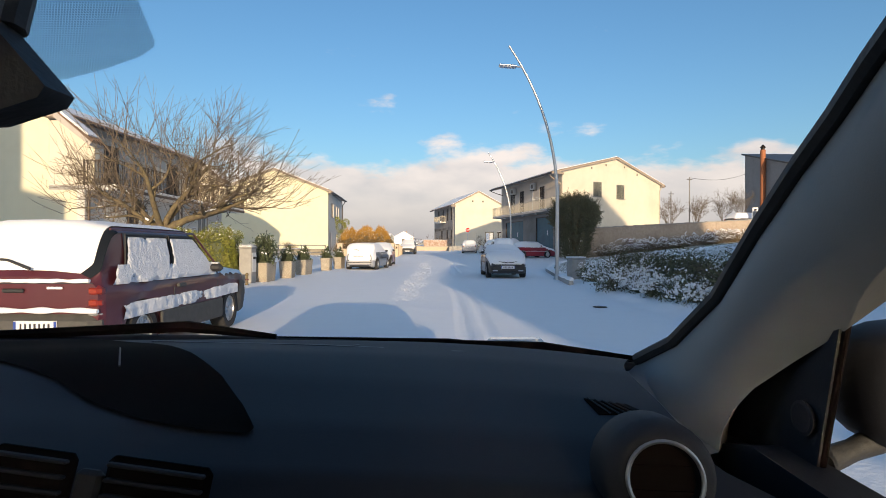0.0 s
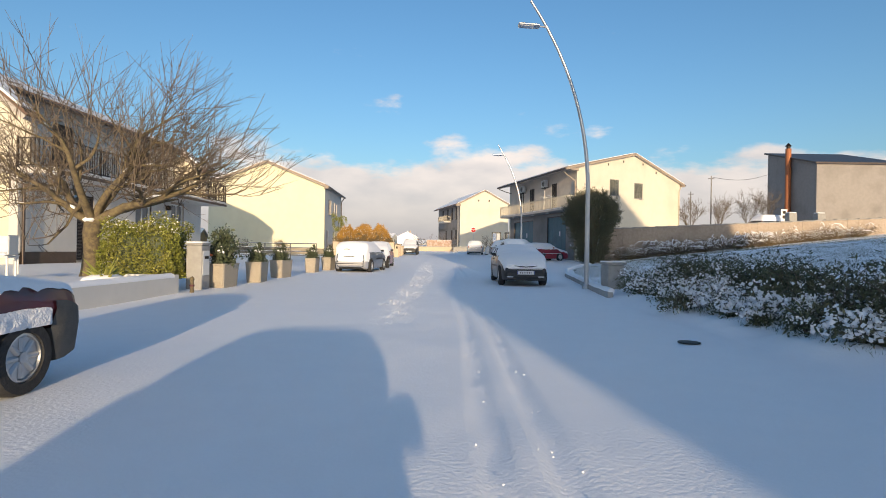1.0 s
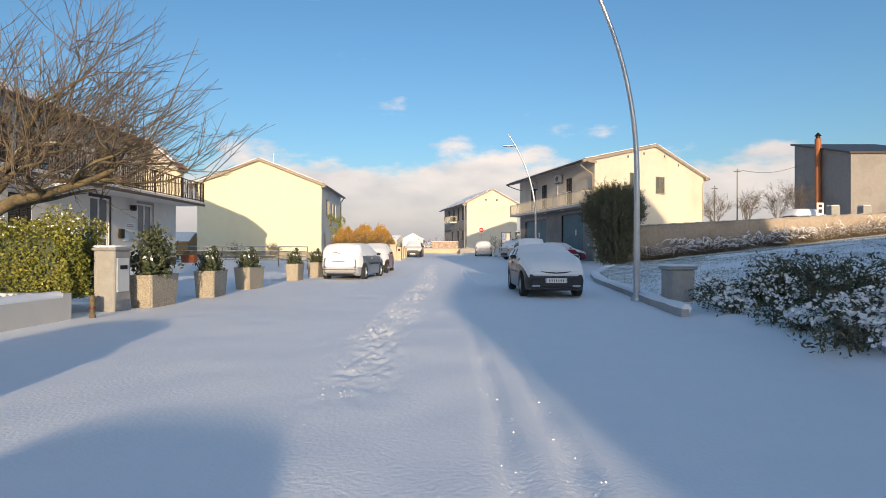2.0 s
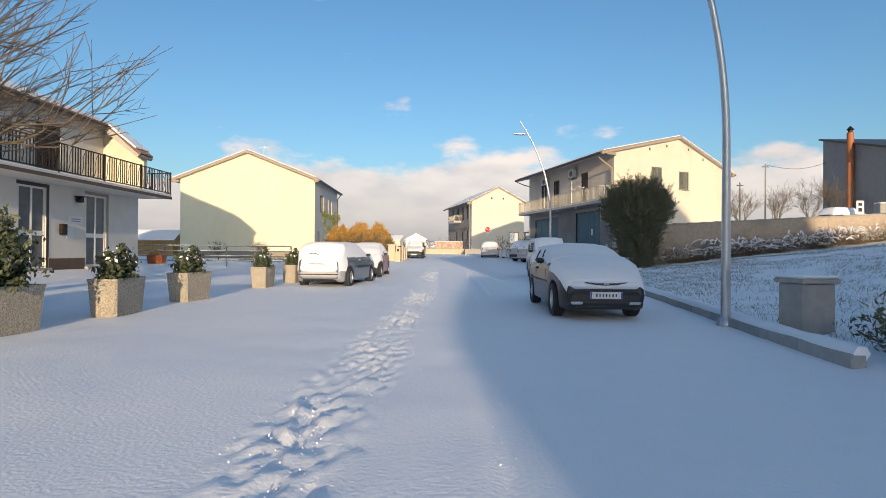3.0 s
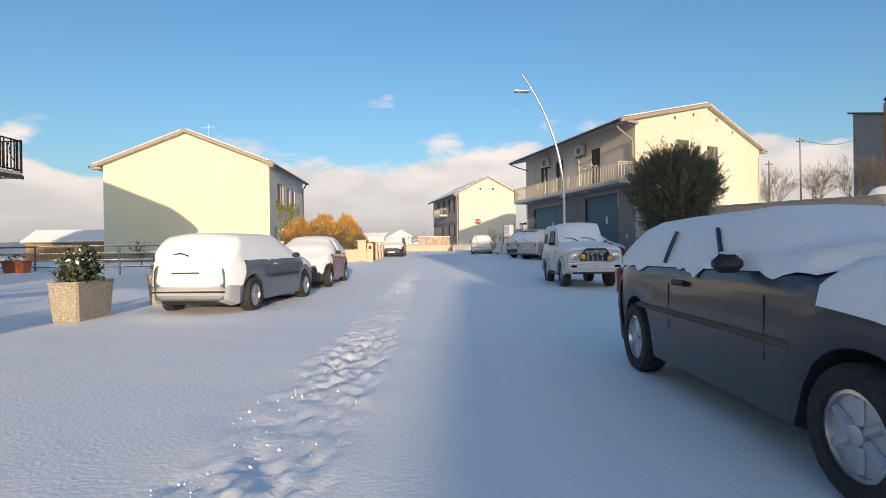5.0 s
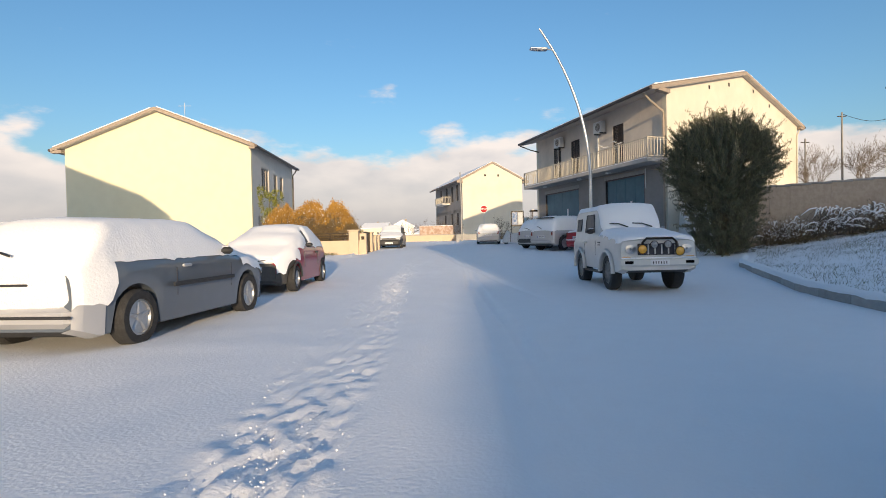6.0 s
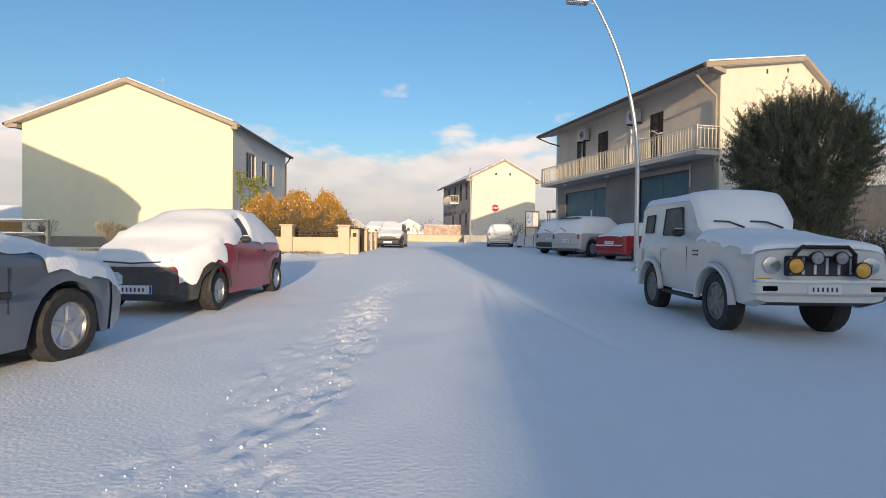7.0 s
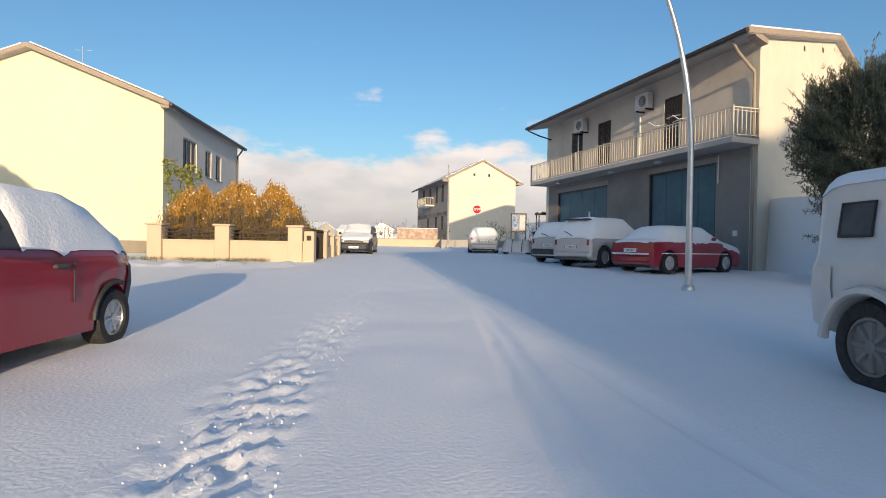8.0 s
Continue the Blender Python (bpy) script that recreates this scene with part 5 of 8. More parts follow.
def car_offroad():
    L = 3.43
    c = car("small_offroader", facing(3.97, 32.2, 0, L), "small white boxy off-roader with yellow spot lamps", PAINT_WHITE, L, 1.38,
            belt=[(0, 1.02), (2.0, 1.07), (2.3, 1.08), (3.3, 0.97), (3.43, 0.91)],
            top=[(0, 1.55), (0.04, 1.62), (0.2, 1.66), (1.75, 1.66), (2.10, 1.12), (3.43, 0.91)],
            roof_w=[(0, 0.60), (1.8, 0.58), (2.2, 0.62)], wheels=(0.60, 2.63), wheel_r=0.345, clear=0.36, square=True, ends=0.96,
            glass_side=(), screen=(1.70, 2.10), rear=None, snow=("roof", "screen", "hood"), trim=PAINT_WHITE, bumper_z=(0.48, 0.62),
            seed=17, mirror_mat=BLACK_PLASTIC, mirror=(1.72, 1.10), doors=(0.98, 1.86), handles=((1.08, 0.92),), rim=WEATHERED, spokes=8, deep=0.045,
            lamps=[("front_indicator", 0.48, 0.66, 0.63, 0.68, "front", LAMP_AMBER)], plates=())
    for a in ((-0.38, 2.16, 1.22, 0.0, 2.11, 1.30), (0.10, 2.16, 1.22, 0.46, 2.11, 1.30)):
        wiper(c, *a)
    part("grille", Shape().soft_box(-0.37, L - 0.02, 0.69, 0.37, L + 0.012, 0.90, 0.02), PLATE_INK, c)
    for k in range(6):
        part("grille_bar", Shape().box(-0.30 + 0.12 * k - 0.012, L + 0.012, 0.71, -0.30 + 0.12 * k + 0.012, L + 0.02, 0.88), PAINT_WHITE, c)
    part("bar_snow", Shape().soft_box(-0.22, L + 0.05, 1.005, 0.22, L + 0.09, 1.03, 0.01), SNOW, c, "snow on the bull bar", smooth=60)
    part("bumper_snow", Shape().soft_box(-0.66, L - 0.04, 0.628, 0.66, L + 0.06, 0.655, 0.012), SNOW, c, "snow on the bumper", smooth=60)
    s = Shape().tube([(-0.30, L + 0.06, 0.74), (-0.30, L + 0.07, 0.92), (-0.23, L + 0.07, 0.99), (0.23, L + 0.07, 0.99), (0.30, L + 0.07, 0.92), (0.30, L + 0.06, 0.74)], 0.022, 8)
    part("bull_bar", s, IRON, c, "black tube bull bar", smooth=60)
    for x, mat, r, z in ((-0.33, LAMP_AMBER, 0.085, 0.76), (0.33, LAMP_AMBER, 0.085, 0.80), (-0.12, LAMP_GLASS, 0.07, 0.88), (0.12, LAMP_GLASS, 0.07, 0.88)):
        sp = new("spot_lamp")
        sp.parent = c
        sp.matrix_local = pose(x, L + 0.10, z, -90)
        part("lamp_shell", Shape().lathe([(0.03, -0.06), (r * 0.8, -0.02), (r, 0.03), (r, 0.05)], 18), IRON, sp, smooth=50)
        part("lens", Shape().lathe([(r * 0.92, 0.045), (r * 0.7, 0.062), (0.01, 0.068)], 18), mat, sp, smooth=50)
    for sx in (1, -1):
        hl = new("headlamp")
        hl.parent = c
        hl.matrix_local = pose(sx * 0.50, L - 0.01, 0.80, -90)
        part("bezel", Shape().lathe([(0.076, 0), (0.090, 0.0), (0.090, 0.03), (0.078, 0.035)], 18), ALLOY, hl, smooth=50)
        part("lens", Shape().lathe([(0.078, 0.02), (0.055, 0.032), (0.01, 0.036)], 18), LAMP_GLASS, hl, smooth=50)
    for sx in (1, -1):
        a, b = sorted((sx * 0.46, sx * 0.62))
        part("bumper_lamp", Shape().soft_box(a, L + 0.05, 0.535, b, L + 0.076, 0.595, 0.01), LENS_BLACK, c)
        for y0, y1, z0, z1 in ((0.26, 0.58, 1.17, 1.43), (1.00, 1.68, 1.13, 1.50)):
            def xs(z, off=0.0):
                return sx * (0.662 + off - (z - 1.06) * 0.128)
            y2 = y1 - 0.14 if y1 > 1 else y1
            quad = [(y0, z0), (y1, z0), (y2, z1), (y0, z1)]
            s = Shape()
            s.v = [(xs(z, o), y, z) for o in (-0.02, 0.008) for y, z in quad]
            s.f = [(0, 1, 2, 3), (7, 6, 5, 4), (0, 4, 5, 1), (1, 5, 6, 2), (2, 6, 7, 3), (3, 7, 4, 0)]
            part("side_window", s, CAR_GLASS, c)
            part("window_seal", Shape().tube([(xs(z, 0.008), y, z) for y, z in quad + quad[:1]], 0.013, 6), BLACK_PLASTIC, c, "black rubber window seal")
    p = new("number_plate")
    p.parent = c
    p.matrix_local = pose(0.0, L + 0.078, 0.56)
    part("plate", Shape().soft_box(-0.17, -0.006, -0.05, 0.17, 0.006, 0.05, 0.01), PLATE, p)
    bars(p, pose(0, 0.008, 0), 0.28, 0.045, 6, PLATE_INK, seed=31)
    part("steel_bumper", Shape().soft_box(-0.70, L - 0.05, 0.50, 0.70, L + 0.07, 0.63, 0.02), PAINT_WHITE, c)
    for yw in (0.60, 2.63):
        for sx in (1, -1):
            pts = [(sx * 0.70, yw + 0.43 * math.cos(a), 0.345 + 0.42 * math.sin(a)) for a in np.linspace(0.0, math.pi, 12)]
            part("wheel_arch", Shape().tube(pts, 0.04, 6), PAINT_WHITE, c, smooth=60)
    for sx in (1, -1):
        a, b = sorted((sx * 0.60, sx * 0.70))
        part("step", Shape().soft_box(a, 1.02, 0.30, b, 2.2, 0.35, 0.015), IRON, c)
        part("bonnet_vent", Shape().box(sx * 0.692 - 0.003, 2.05, 0.86, sx * 0.692 + 0.003, 2.20, 0.88).box(sx * 0.692 - 0.003, 2.05, 0.91, sx * 0.692 + 0.003, 2.20, 0.93), PLATE_INK, c)
    return c


def car_estate(name, m, label, paint, seed, L=4.3, h=1.52, W=1.74, **more):
    """A plain modern car seen from afar or end on."""
    k = dict(belt=[(0, 0.90), (0.2, 0.96), (L - 1.3, 0.96), (L - 0.9, 0.92), (L - 0.25, 0.76), (L, 0.62)],
             top=[(0, 0.95), (0.08, 1.05), (0.35, h - 0.12), (0.6, h - 0.02), (L * 0.5, h), (L - 1.05, 1.0), (L, 0.62)],
             roof_w=[(0, 0.70), (0.6, 0.60), (L * 0.5, 0.60), (L - 1.1, 0.70)], wheels=(0.72, L - 0.85), wheel_r=0.32, ends=0.86,
             glass_side=((0.55, 1.3), (1.4, 2.3)), screen=(L * 0.5 + 0.05, L - 1.1), rear=(0.10, 0.42), wrap=((0.02, L - 1.05, 6),), hood_col=4, trim=paint, bumper_z=(0.24, 0.52),
             seed=seed, mirror=(L - 1.6, 1.0), doors=(1.35, 2.45),
             lamps=[("tail_lamp", 0.61, 0.74, 0.72, 0.93, "rear", LAMP_RED), ("headlamp", 0.46, 0.74, 0.60, 0.74, "front", LAMP_CLEAR)])
    k.update(more)
    return car(name, m, label, paint, L, W, **k)


def far_cars():
    # by the garages: noses to the house
    suv = car_estate("silver_offroad_estate", pose(4.95, 49.4, road_z(49.8), 0, 0, -54), "silver compact off-roader parked nose-in by the garages", PAINT_SILVER, 21, L=4.2, h=1.66, wheel_r=0.35, clear=0.24)
    part("roof_spoiler", Shape().soft_box(-0.50, 0.20, 1.60, 0.50, 0.42, 1.64, 0.015), BLACK_PLASTIC, suv, "black roof spoiler")
    part("rear_wiper", Shape().tube([(0.0, 0.02, 1.05), (-0.2, 0.04, 1.16), (-0.36, 0.07, 1.20)], 0.014, 5), BLACK_PLASTIC, suv)
    part("lower_valance", Shape().soft_box(-0.70, -0.066, 0.24, 0.70, -0.02, 0.34, 0.02), GREY_PLASTIC, suv, "grey plastic lower valance")
    hatch = car_estate("silver_hatchback", pose(4.75, 52.0, road_z(52.5), 0, 0, -45), "silver hatchback with dark bumper parked by the garages", PAINT_SILVER, 23, L=3.9, h=1.55, trim=GREY_PLASTIC)
    part("rear_wiper", Shape().tube([(0.0, 0.02, 1.02), (-0.2, 0.03, 1.10), (-0.34, 0.05, 1.13)], 0.014, 5), BLACK_PLASTIC, hatch)
    red = car_estate("red_saloon", pose(6.15, 47.2, road_z(47.2), 0, 0, -63), "red older saloon with snow on boot and roof", PAINT_RED, 25, L=4.2, h=1.40, W=1.66, trim=PAINT_RED,
               belt=[(0, 0.86), (0.2, 0.92), (3.0, 0.92), (3.5, 0.86), (4.0, 0.74), (4.2, 0.62)],
               top=[(0, 0.90), (0.45, 0.98), (0.80, 1.30), (1.1, 1.38), (2.4, 1.38), (3.2, 0.94), (4.2, 0.62)],
               glass_side=((1.2, 1.8), (1.9, 2.6)), screen=(2.45, 3.15), rear=(0.40, 0.85), snow=("roof", "hood", "screen", "rear", "boot"), wrap=((0.04, 3.2, 6),))
    for sx in (1, -1):
        a, b = sorted((sx * 0.815, sx * 0.845))
        part("flank_snow", Shape().soft_box(a, 0.35, 0.585, b, 3.4, 0.615, 0.008), SNOW, red, "line of snow on the side strip")
    part("bumper_snow", Shape().tube([(x, -0.05, 0.575 + 0.008 * noise.noise((x * 7, 1, 2))) for x in np.linspace(-0.68, 0.68, 24)], 0.028, 6), SNOW, red, "snow along the rear bumper", smooth=60)
    car_estate("grey_saloon", pose(3.35, 62.0, road_z(62.0), 0, 0, -4), "grey saloon parked far up the street", PAINT_SILVER, 27, L=4.4, h=1.46, tail_snow=(0.8, 1.0))
    v = car("dark_minivan", facing(-3.4, 57.4, 0, 4.0), "dark minivan facing down the street, bonnet and screen deep in snow", PAINT_DARK, 4.0, 1.66,
            belt=[(0, 0.92), (2.7, 0.94), (3.1, 0.90), (3.75, 0.74), (4.0, 0.60)],
            top=[(0, 1.35), (0.1, 1.44), (2.0, 1.48), (2.95, 0.98), (4.0, 0.60)], roof_w=[(0, 0.70), (2.1, 0.62), (3.0, 0.70)], wheels=(0.75, 3.2), wheel_r=0.30,
            glass_side=((0.9, 1.6), (1.7, 2.4)), screen=(2.1, 2.95), rear=None, seed=29, trim=BLACK_PLASTIC, bumper_z=(0.20, 0.56), mirror=(2.5, 0.98), plates=("front",),
            lamps=[("headlamp", 0.44, 0.72, 0.56, 0.70, "front", LAMP_CLEAR)])
    return v


car_maroon()
car_dark_front()
car_silver()
car_red_small()
car_offroad()
far_cars()


# ---------------------------------------------------------------- plants
def leaf_mesh(name, mat, centres, size, seed, wide=0.32, long=1.0, up=None):
    """Many small leaves, each a folded blade of two triangles, round the centres."""
    rng = np.random.default_rng(seed)
    n = len(centres)
    c = np.asarray(centres, float)
    a = rng.normal(size=(n, 3))
    if up is not None:
        a = a * up + np.array((0, 0, 1.0))
    a /= np.linalg.norm(a, axis=1)[:, None]
    b = rng.normal(size=(n, 3))
    b -= (b * a).sum(1)[:, None] * a
    b /= np.linalg.norm(b, axis=1)[:, None]
    s = size * rng.uniform(0.6, 1.4, (n, 1))
    nrm = np.cross(a, b)
    p0, p2 = c - a * s * long * 0.5, c + a * s * long * 0.5
    p1, p3 = c + b * s * wide + nrm * s * 0.10, c - b * s * wide + nrm * s * 0.10
    v = np.stack([p0, p1, p2, p3], 1).reshape(-1, 3)
    me = bpy.data.meshes.new(name)
    f = [(4 * i, 4 * i + 1, 4 * i + 2, 4 * i + 3) for i in range(n)]
    me.from_pydata(v.tolist(), [], f)
    me.materials.append(mat)
    me.update()
    return me


def lump(n, seed, rx, ry, rz, cx=0, cy=0, cz=0, shell=0.55, rough=0.25):
    """Points in the outer part of a lumpy ellipsoid."""
    rng = np.random.default_rng(seed)
    d = rng.normal(size=(n, 3))
    d /= np.linalg.norm(d, axis=1)[:, None]
    r = rng.uniform(shell, 1.0, n) ** 0.6
    k = np.array([1 + rough * noise.noise((x * 2.3 + seed, y * 2.3, z * 2.3)) for x, y, z in d])
    return np.stack([cx + d[:, 0] * r * k * rx, cy + d[:, 1] * r * k * ry, cz + d[:, 2] * r * k * rz], 1)


def grow(seed, base, height, spread, levels, r0, first, kids=(3, 4), lift=0.25, droop=0.0, twist=0.45):
    """A bare tree: a list of limbs (points, radii, level)."""
    rnd = random.Random(seed)
    out = []

    def limb(p, d, length, r, level):
        n = 5 if level < 2 else 4
        pts, rad = [Vector(p)], [r]
        q, dd = Vector(p), Vector(d).normalized()
        for i in range(n):
            dd = (dd + Vector((rnd.gauss(0, 1), rnd.gauss(0, 1), rnd.gauss(0, 0.7))) * 0.16 * twist * 2 + Vector((0, 0, lift * 0.22)) - Vector((0, 0, droop * 0.1))).normalized()
            q = q + dd * (length / n)
            pts.append(q.copy())
            rad.append(max(0.006, r * (1 - 0.62 * (i + 1) / n)))
        out.append((pts, rad, level))
        if level >= levels:
            return
        k = rnd.randint(*kids) + (1 if level == 0 else 0)
        for j in range(k):
            t = rnd.uniform(0.35, 1.0) if j else 1.0
            i = min(n, max(1, int(t * n)))
            base_d = (pts[i] - pts[i - 1]).normalized()
            side = Vector((rnd.gauss(0, 1), rnd.gauss(0, 1), rnd.gauss(0, 0.5)))
            side = (side - base_d * side.dot(base_d)).normalized()
            a = rnd.uniform(0.5, 1.0) * spread
            nd = (base_d * math.cos(a) + side * math.sin(a)).normalized()
            limb(pts[i], nd, length * rnd.uniform(0.55, 0.85), max(0.005, rad[i] * rnd.uniform(0.6, 0.85)), level + 1)
    for d, ln, rr in first:
        limb(base, d, ln, rr, 1)
    return out


def bare_tree(name, at, label, height, seed, first, levels=5, twist=0.45, spread=0.75, trunk_r=0.17, trunk_h=1.2, twig_mat=TWIG, kids=(3, 4), lift=0.35, snow_bits=True, group="", lean=(0, 0)):
    t = thing(name, pose(*at), label, "tree", group)
    top = Vector((lean[0], lean[1], trunk_h))
    limbs = grow(seed, top * 0.97, height, spread, levels, trunk_r, first, kids, lift, 0.0, twist)
    s = Shape()
    s.tube([(0, 0, -0.15), (0.0, 0.01, 0.05), tuple(top * 0.5 + Vector((0.02, 0, 0))), tuple(top)], [trunk_r * 1.35, trunk_r * 1.1, trunk_r, trunk_r * 0.95], 12)
    part("trunk", s, BARK, t, smooth=60)
    for pts, rad, lv in limbs:
        if lv == 1:
            part("limb", Shape().tube(pts, rad, 9), BARK, t, smooth=60)
    s = Shape()
    for pts, rad, lv in limbs:
        if lv > 1:
            s.tube(pts, rad, 6 if lv == 2 else 4 if lv < 5 else 3, cap=False)
    tagged(part("crown", s, twig_mat, t, "dense bare branches and twigs", fix=False), kind="stuff")
    if snow_bits:
        s = Shape()
        rnd = random.Random(seed + 5)
        for pts, rad, lv in limbs:
            if lv <= 2 and rnd.random() < 0.7:
                i = rnd.randint(1, len(pts) - 2)
                p, q = pts[i], pts[i + 1]
                a = p + (q - p) * rnd.uniform(0, 0.4)
                b = p + (q - p) * rnd.uniform(0.6, 1.0)
                o = Vector((0, 0, rad[i] * 0.8))
                s.tube([a + o, (a + b) / 2 + o * 1.15, b + o], [rad[i] * 0.25, rad[i] * 0.65, rad[i] * 0.2], 6)
        if s.f:
            tagged(part("branch_snow", s, SNOW, t, "snow caught in the forks", smooth=60), kind="stuff")
    return t


def garden_tree():
    """A pruned fruit tree: low forks, limbs bent outwards, and a fan of straight upright shoots on all of them."""
    t = thing("bare_tree", pose(-8.85, 17.4, 0.34), "leafless spreading garden tree with mossy bark", "tree")
    rnd = random.Random(31)
    fork = Vector((0.05, 0.0, 1.30))
    part("trunk", Shape().tube([(0, 0, -0.15), (0.0, 0.01, 0.05), (0.03, 0, 0.6), (0.0, 0.02, 1.0), tuple(fork)], [0.27, 0.22, 0.19, 0.205, 0.20], 12), BARK, t, smooth=60)

    def run(p, d, length, r, n, bend, out, lift):
        pts, rad, q, dd = [Vector(p)], [r], Vector(p), Vector(d).normalized()
        for i in range(n):
            flat = Vector((q.x, q.y, 0))
            flat = flat.normalized() if flat.length > 0.05 else Vector((0, 0, 0))
            dd = (dd + Vector((rnd.gauss(0, 1), rnd.gauss(0, 1), rnd.gauss(0, 0.8))) * bend + flat * out + Vector((0, 0, lift))).normalized()
            q = q + dd * (length / n)
            pts.append(q.copy())
            rad.append(max(0.0035, r * (1 - 0.6 * (i + 1) / n)))
        return pts, rad

    limbs, boughs, fine = [], [], []
    for d, ln, r in (((-0.8, 0.1, 0.66), 2.1, 0.125), ((-0.25, -0.55, 0.95), 2.0, 0.11), ((0.12, 0.45, 1.0), 2.2, 0.12), ((0.95, -0.2, 0.55), 2.5, 0.13), ((-0.6, -0.6, 0.6), 1.9, 0.10), ((0.65, 0.6, 0.6), 2.2, 0.11), ((0.15, -0.1, 1.0), 2.3, 0.10)):
        limbs.append(run(fork * 0.97, d, ln * 1.12, r, 6, 0.16, 0.05, 0.01))
    for pts, rad in limbs:
        for i in (2, 3, 4, 5, 6, 6):
            base = (pts[i] - pts[i - 1]).normalized()
            d = base * 0.7 + Vector((rnd.gauss(0, 0.7), rnd.gauss(0, 0.7), rnd.gauss(0.0, 0.35)))
            boughs.append(run(pts[i], d, rnd.uniform(1.0, 1.75), rad[i] * 0.62, 5, 0.22, 0.18, 0.05))
    arms = []
    for pts, rad in boughs:
        for i in (1, 2, 3, 4, 5):
            d = (pts[i] - pts[i - 1]).normalized() * 0.6 + Vector((rnd.gauss(0, 0.8), rnd.gauss(0, 0.8), rnd.gauss(0.05, 0.5)))
            arms.append(run(pts[i], d, rnd.uniform(0.55, 1.25), max(0.012, rad[i] * 0.55), 4, 0.25, 0.12, 0.05))
    for group_, many in ((limbs, 2), (boughs, 3), (arms, 4)):
        for pts, rad in group_:
            for _ in range(many):
                i = rnd.randint(1, len(pts) - 1)
                p = pts[i]
                far = min(1.0, math.hypot(p.x, p.y) / 3.0)
                d = Vector((p.x, p.y, 0)) * (0.11 + 0.12 * far) + Vector((rnd.gauss(0, 0.42), rnd.gauss(0, 0.42), 1.0 - 0.40 * far + rnd.gauss(0, 0.30)))
                if rnd.random() < 0.22:
                    d.z = rnd.uniform(-0.35, 0.2)
                ln = rnd.uniform(0.5, 1.0) * (2.5 - 0.9 * far) * (0.55 if d.z < 0.3 else 1.0)
                ln = min(ln, max(0.4, (6.7 - 0.09 * p.x * p.x - p.z) * rnd.uniform(0.75, 1.08)))
                sp, sr = run(p, d, ln, rnd.uniform(0.007, 0.012), 4, 0.055, 0.0, 0.03)
                fine.append((sp, sr))
                for k in (1, 2, 2, 3):
                    if rnd.random() < 0.6:
                        e = (sp[k + 1] - sp[k]).normalized() + Vector((rnd.gauss(0, 0.45), rnd.gauss(0, 0.45), rnd.gauss(0.1, 0.35)))
                        fine.append(run(sp[k], e, ln * rnd.uniform(0.14, 0.38), 0.0055, 2, 0.06, 0.0, 0.02))
    for pts, rad in limbs:
        part("limb", Shape().tube(pts, rad, 9), BARK, t, smooth=60)
    for pts, rad in boughs:
        part("bough", Shape().tube(pts, rad, 6), BARK, t, smooth=60)
    c = Shape()
    for pts, rad in arms:
        c.tube(pts, rad, 4, cap=False)
    for pts, rad in fine:
        c.tube(pts, rad, 3, cap=False)
    tagged(part("crown", c, TWIG, t, "dense bare shoots and twigs", fix=False), kind="stuff")
    c = Shape()
    for pts, rad in limbs + boughs[::2]:
        i = rnd.randint(1, len(pts) - 2)
        a, b = pts[i], pts[i + 1]
        o = Vector((0, 0, rad[i] * 0.8))
        c.tube([a.lerp(b, 0.1) + o, a.lerp(b, 0.5) + o * 1.15, a.lerp(b, 0.9) + o], [rad[i] * 0.25, rad[i] * 0.7, rad[i] * 0.2], 6)
    c.soft_box(-0.14, -0.22, 1.27, 0.16, -0.02, 1.40, 0.06)
    tagged(part("branch_snow", c, SNOW, t, "snow caught in the forks", smooth=60), kind="stuff")
    return t


garden_tree()


def shrub_block(name, at, label, size, n, mat, seed, snow=0.12, leaf=0.05, lumps=6, category="hedge", group="", twigs=0):
    """A clipped hedge: leaves crowded near the faces of a rough box."""
    t = thing(name, pose(*at), label, category, group)
    rng = np.random.default_rng(seed)
    sx, sy, sz = size
    p = rng.uniform(-1, 1, (n, 3))
    ax = rng.integers(0, 3, n)
    sg = rng.choice((-1, 1), n)
    p[np.arange(n), ax] = sg * rng.uniform(0.78, 1.0, n)
    p[:, 2] = np.abs(p[:, 2]) * np.where(rng.uniform(size=n) < 0.5, 1, rng.uniform(0.2, 1, n))
    k = np.array([(1 + 0.36 * noise.noise((a * 1.5 + seed, b * 1.5, c * 1.5)) + 0.12 * noise.noise((a * 5, b * 5, c * 5))) * (1 - 0.06 * (a * a * c * c)) for a, b, c in p])
    q = np.stack([p[:, 0] * k * sx / 2, p[:, 1] * k * sy / 2, p[:, 2] * k * sz], 1)
    tagged(part("foliage", leaf_mesh("foliage", mat, q, leaf, seed), None, t), kind="stuff")
    # solid dark core: the shade between the leaves is put into its colour
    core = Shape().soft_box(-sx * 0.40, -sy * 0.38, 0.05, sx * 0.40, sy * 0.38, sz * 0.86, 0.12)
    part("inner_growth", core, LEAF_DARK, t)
    if snow:
        top = q[(q[:, 2] > sz * 0.80)]
        top = top[:: max(1, int(1 / snow / 3))] + np.array((0, 0, leaf * 0.6))
        if len(top):
            tagged(part("lodged_snow", leaf_mesh("lodged_snow", SNOW, top, leaf * 0.9, seed + 1), None, t, "dabs of snow on top"), kind="stuff")
    return t


shrub_block("clipped_hedge", (-7.0, 16.7, 0.28), "clipped yellow-green hedge beside the tree", (1.66, 1.0, 1.26), 17000, LEAF_LIT, 31, snow=0.02, leaf=0.055)


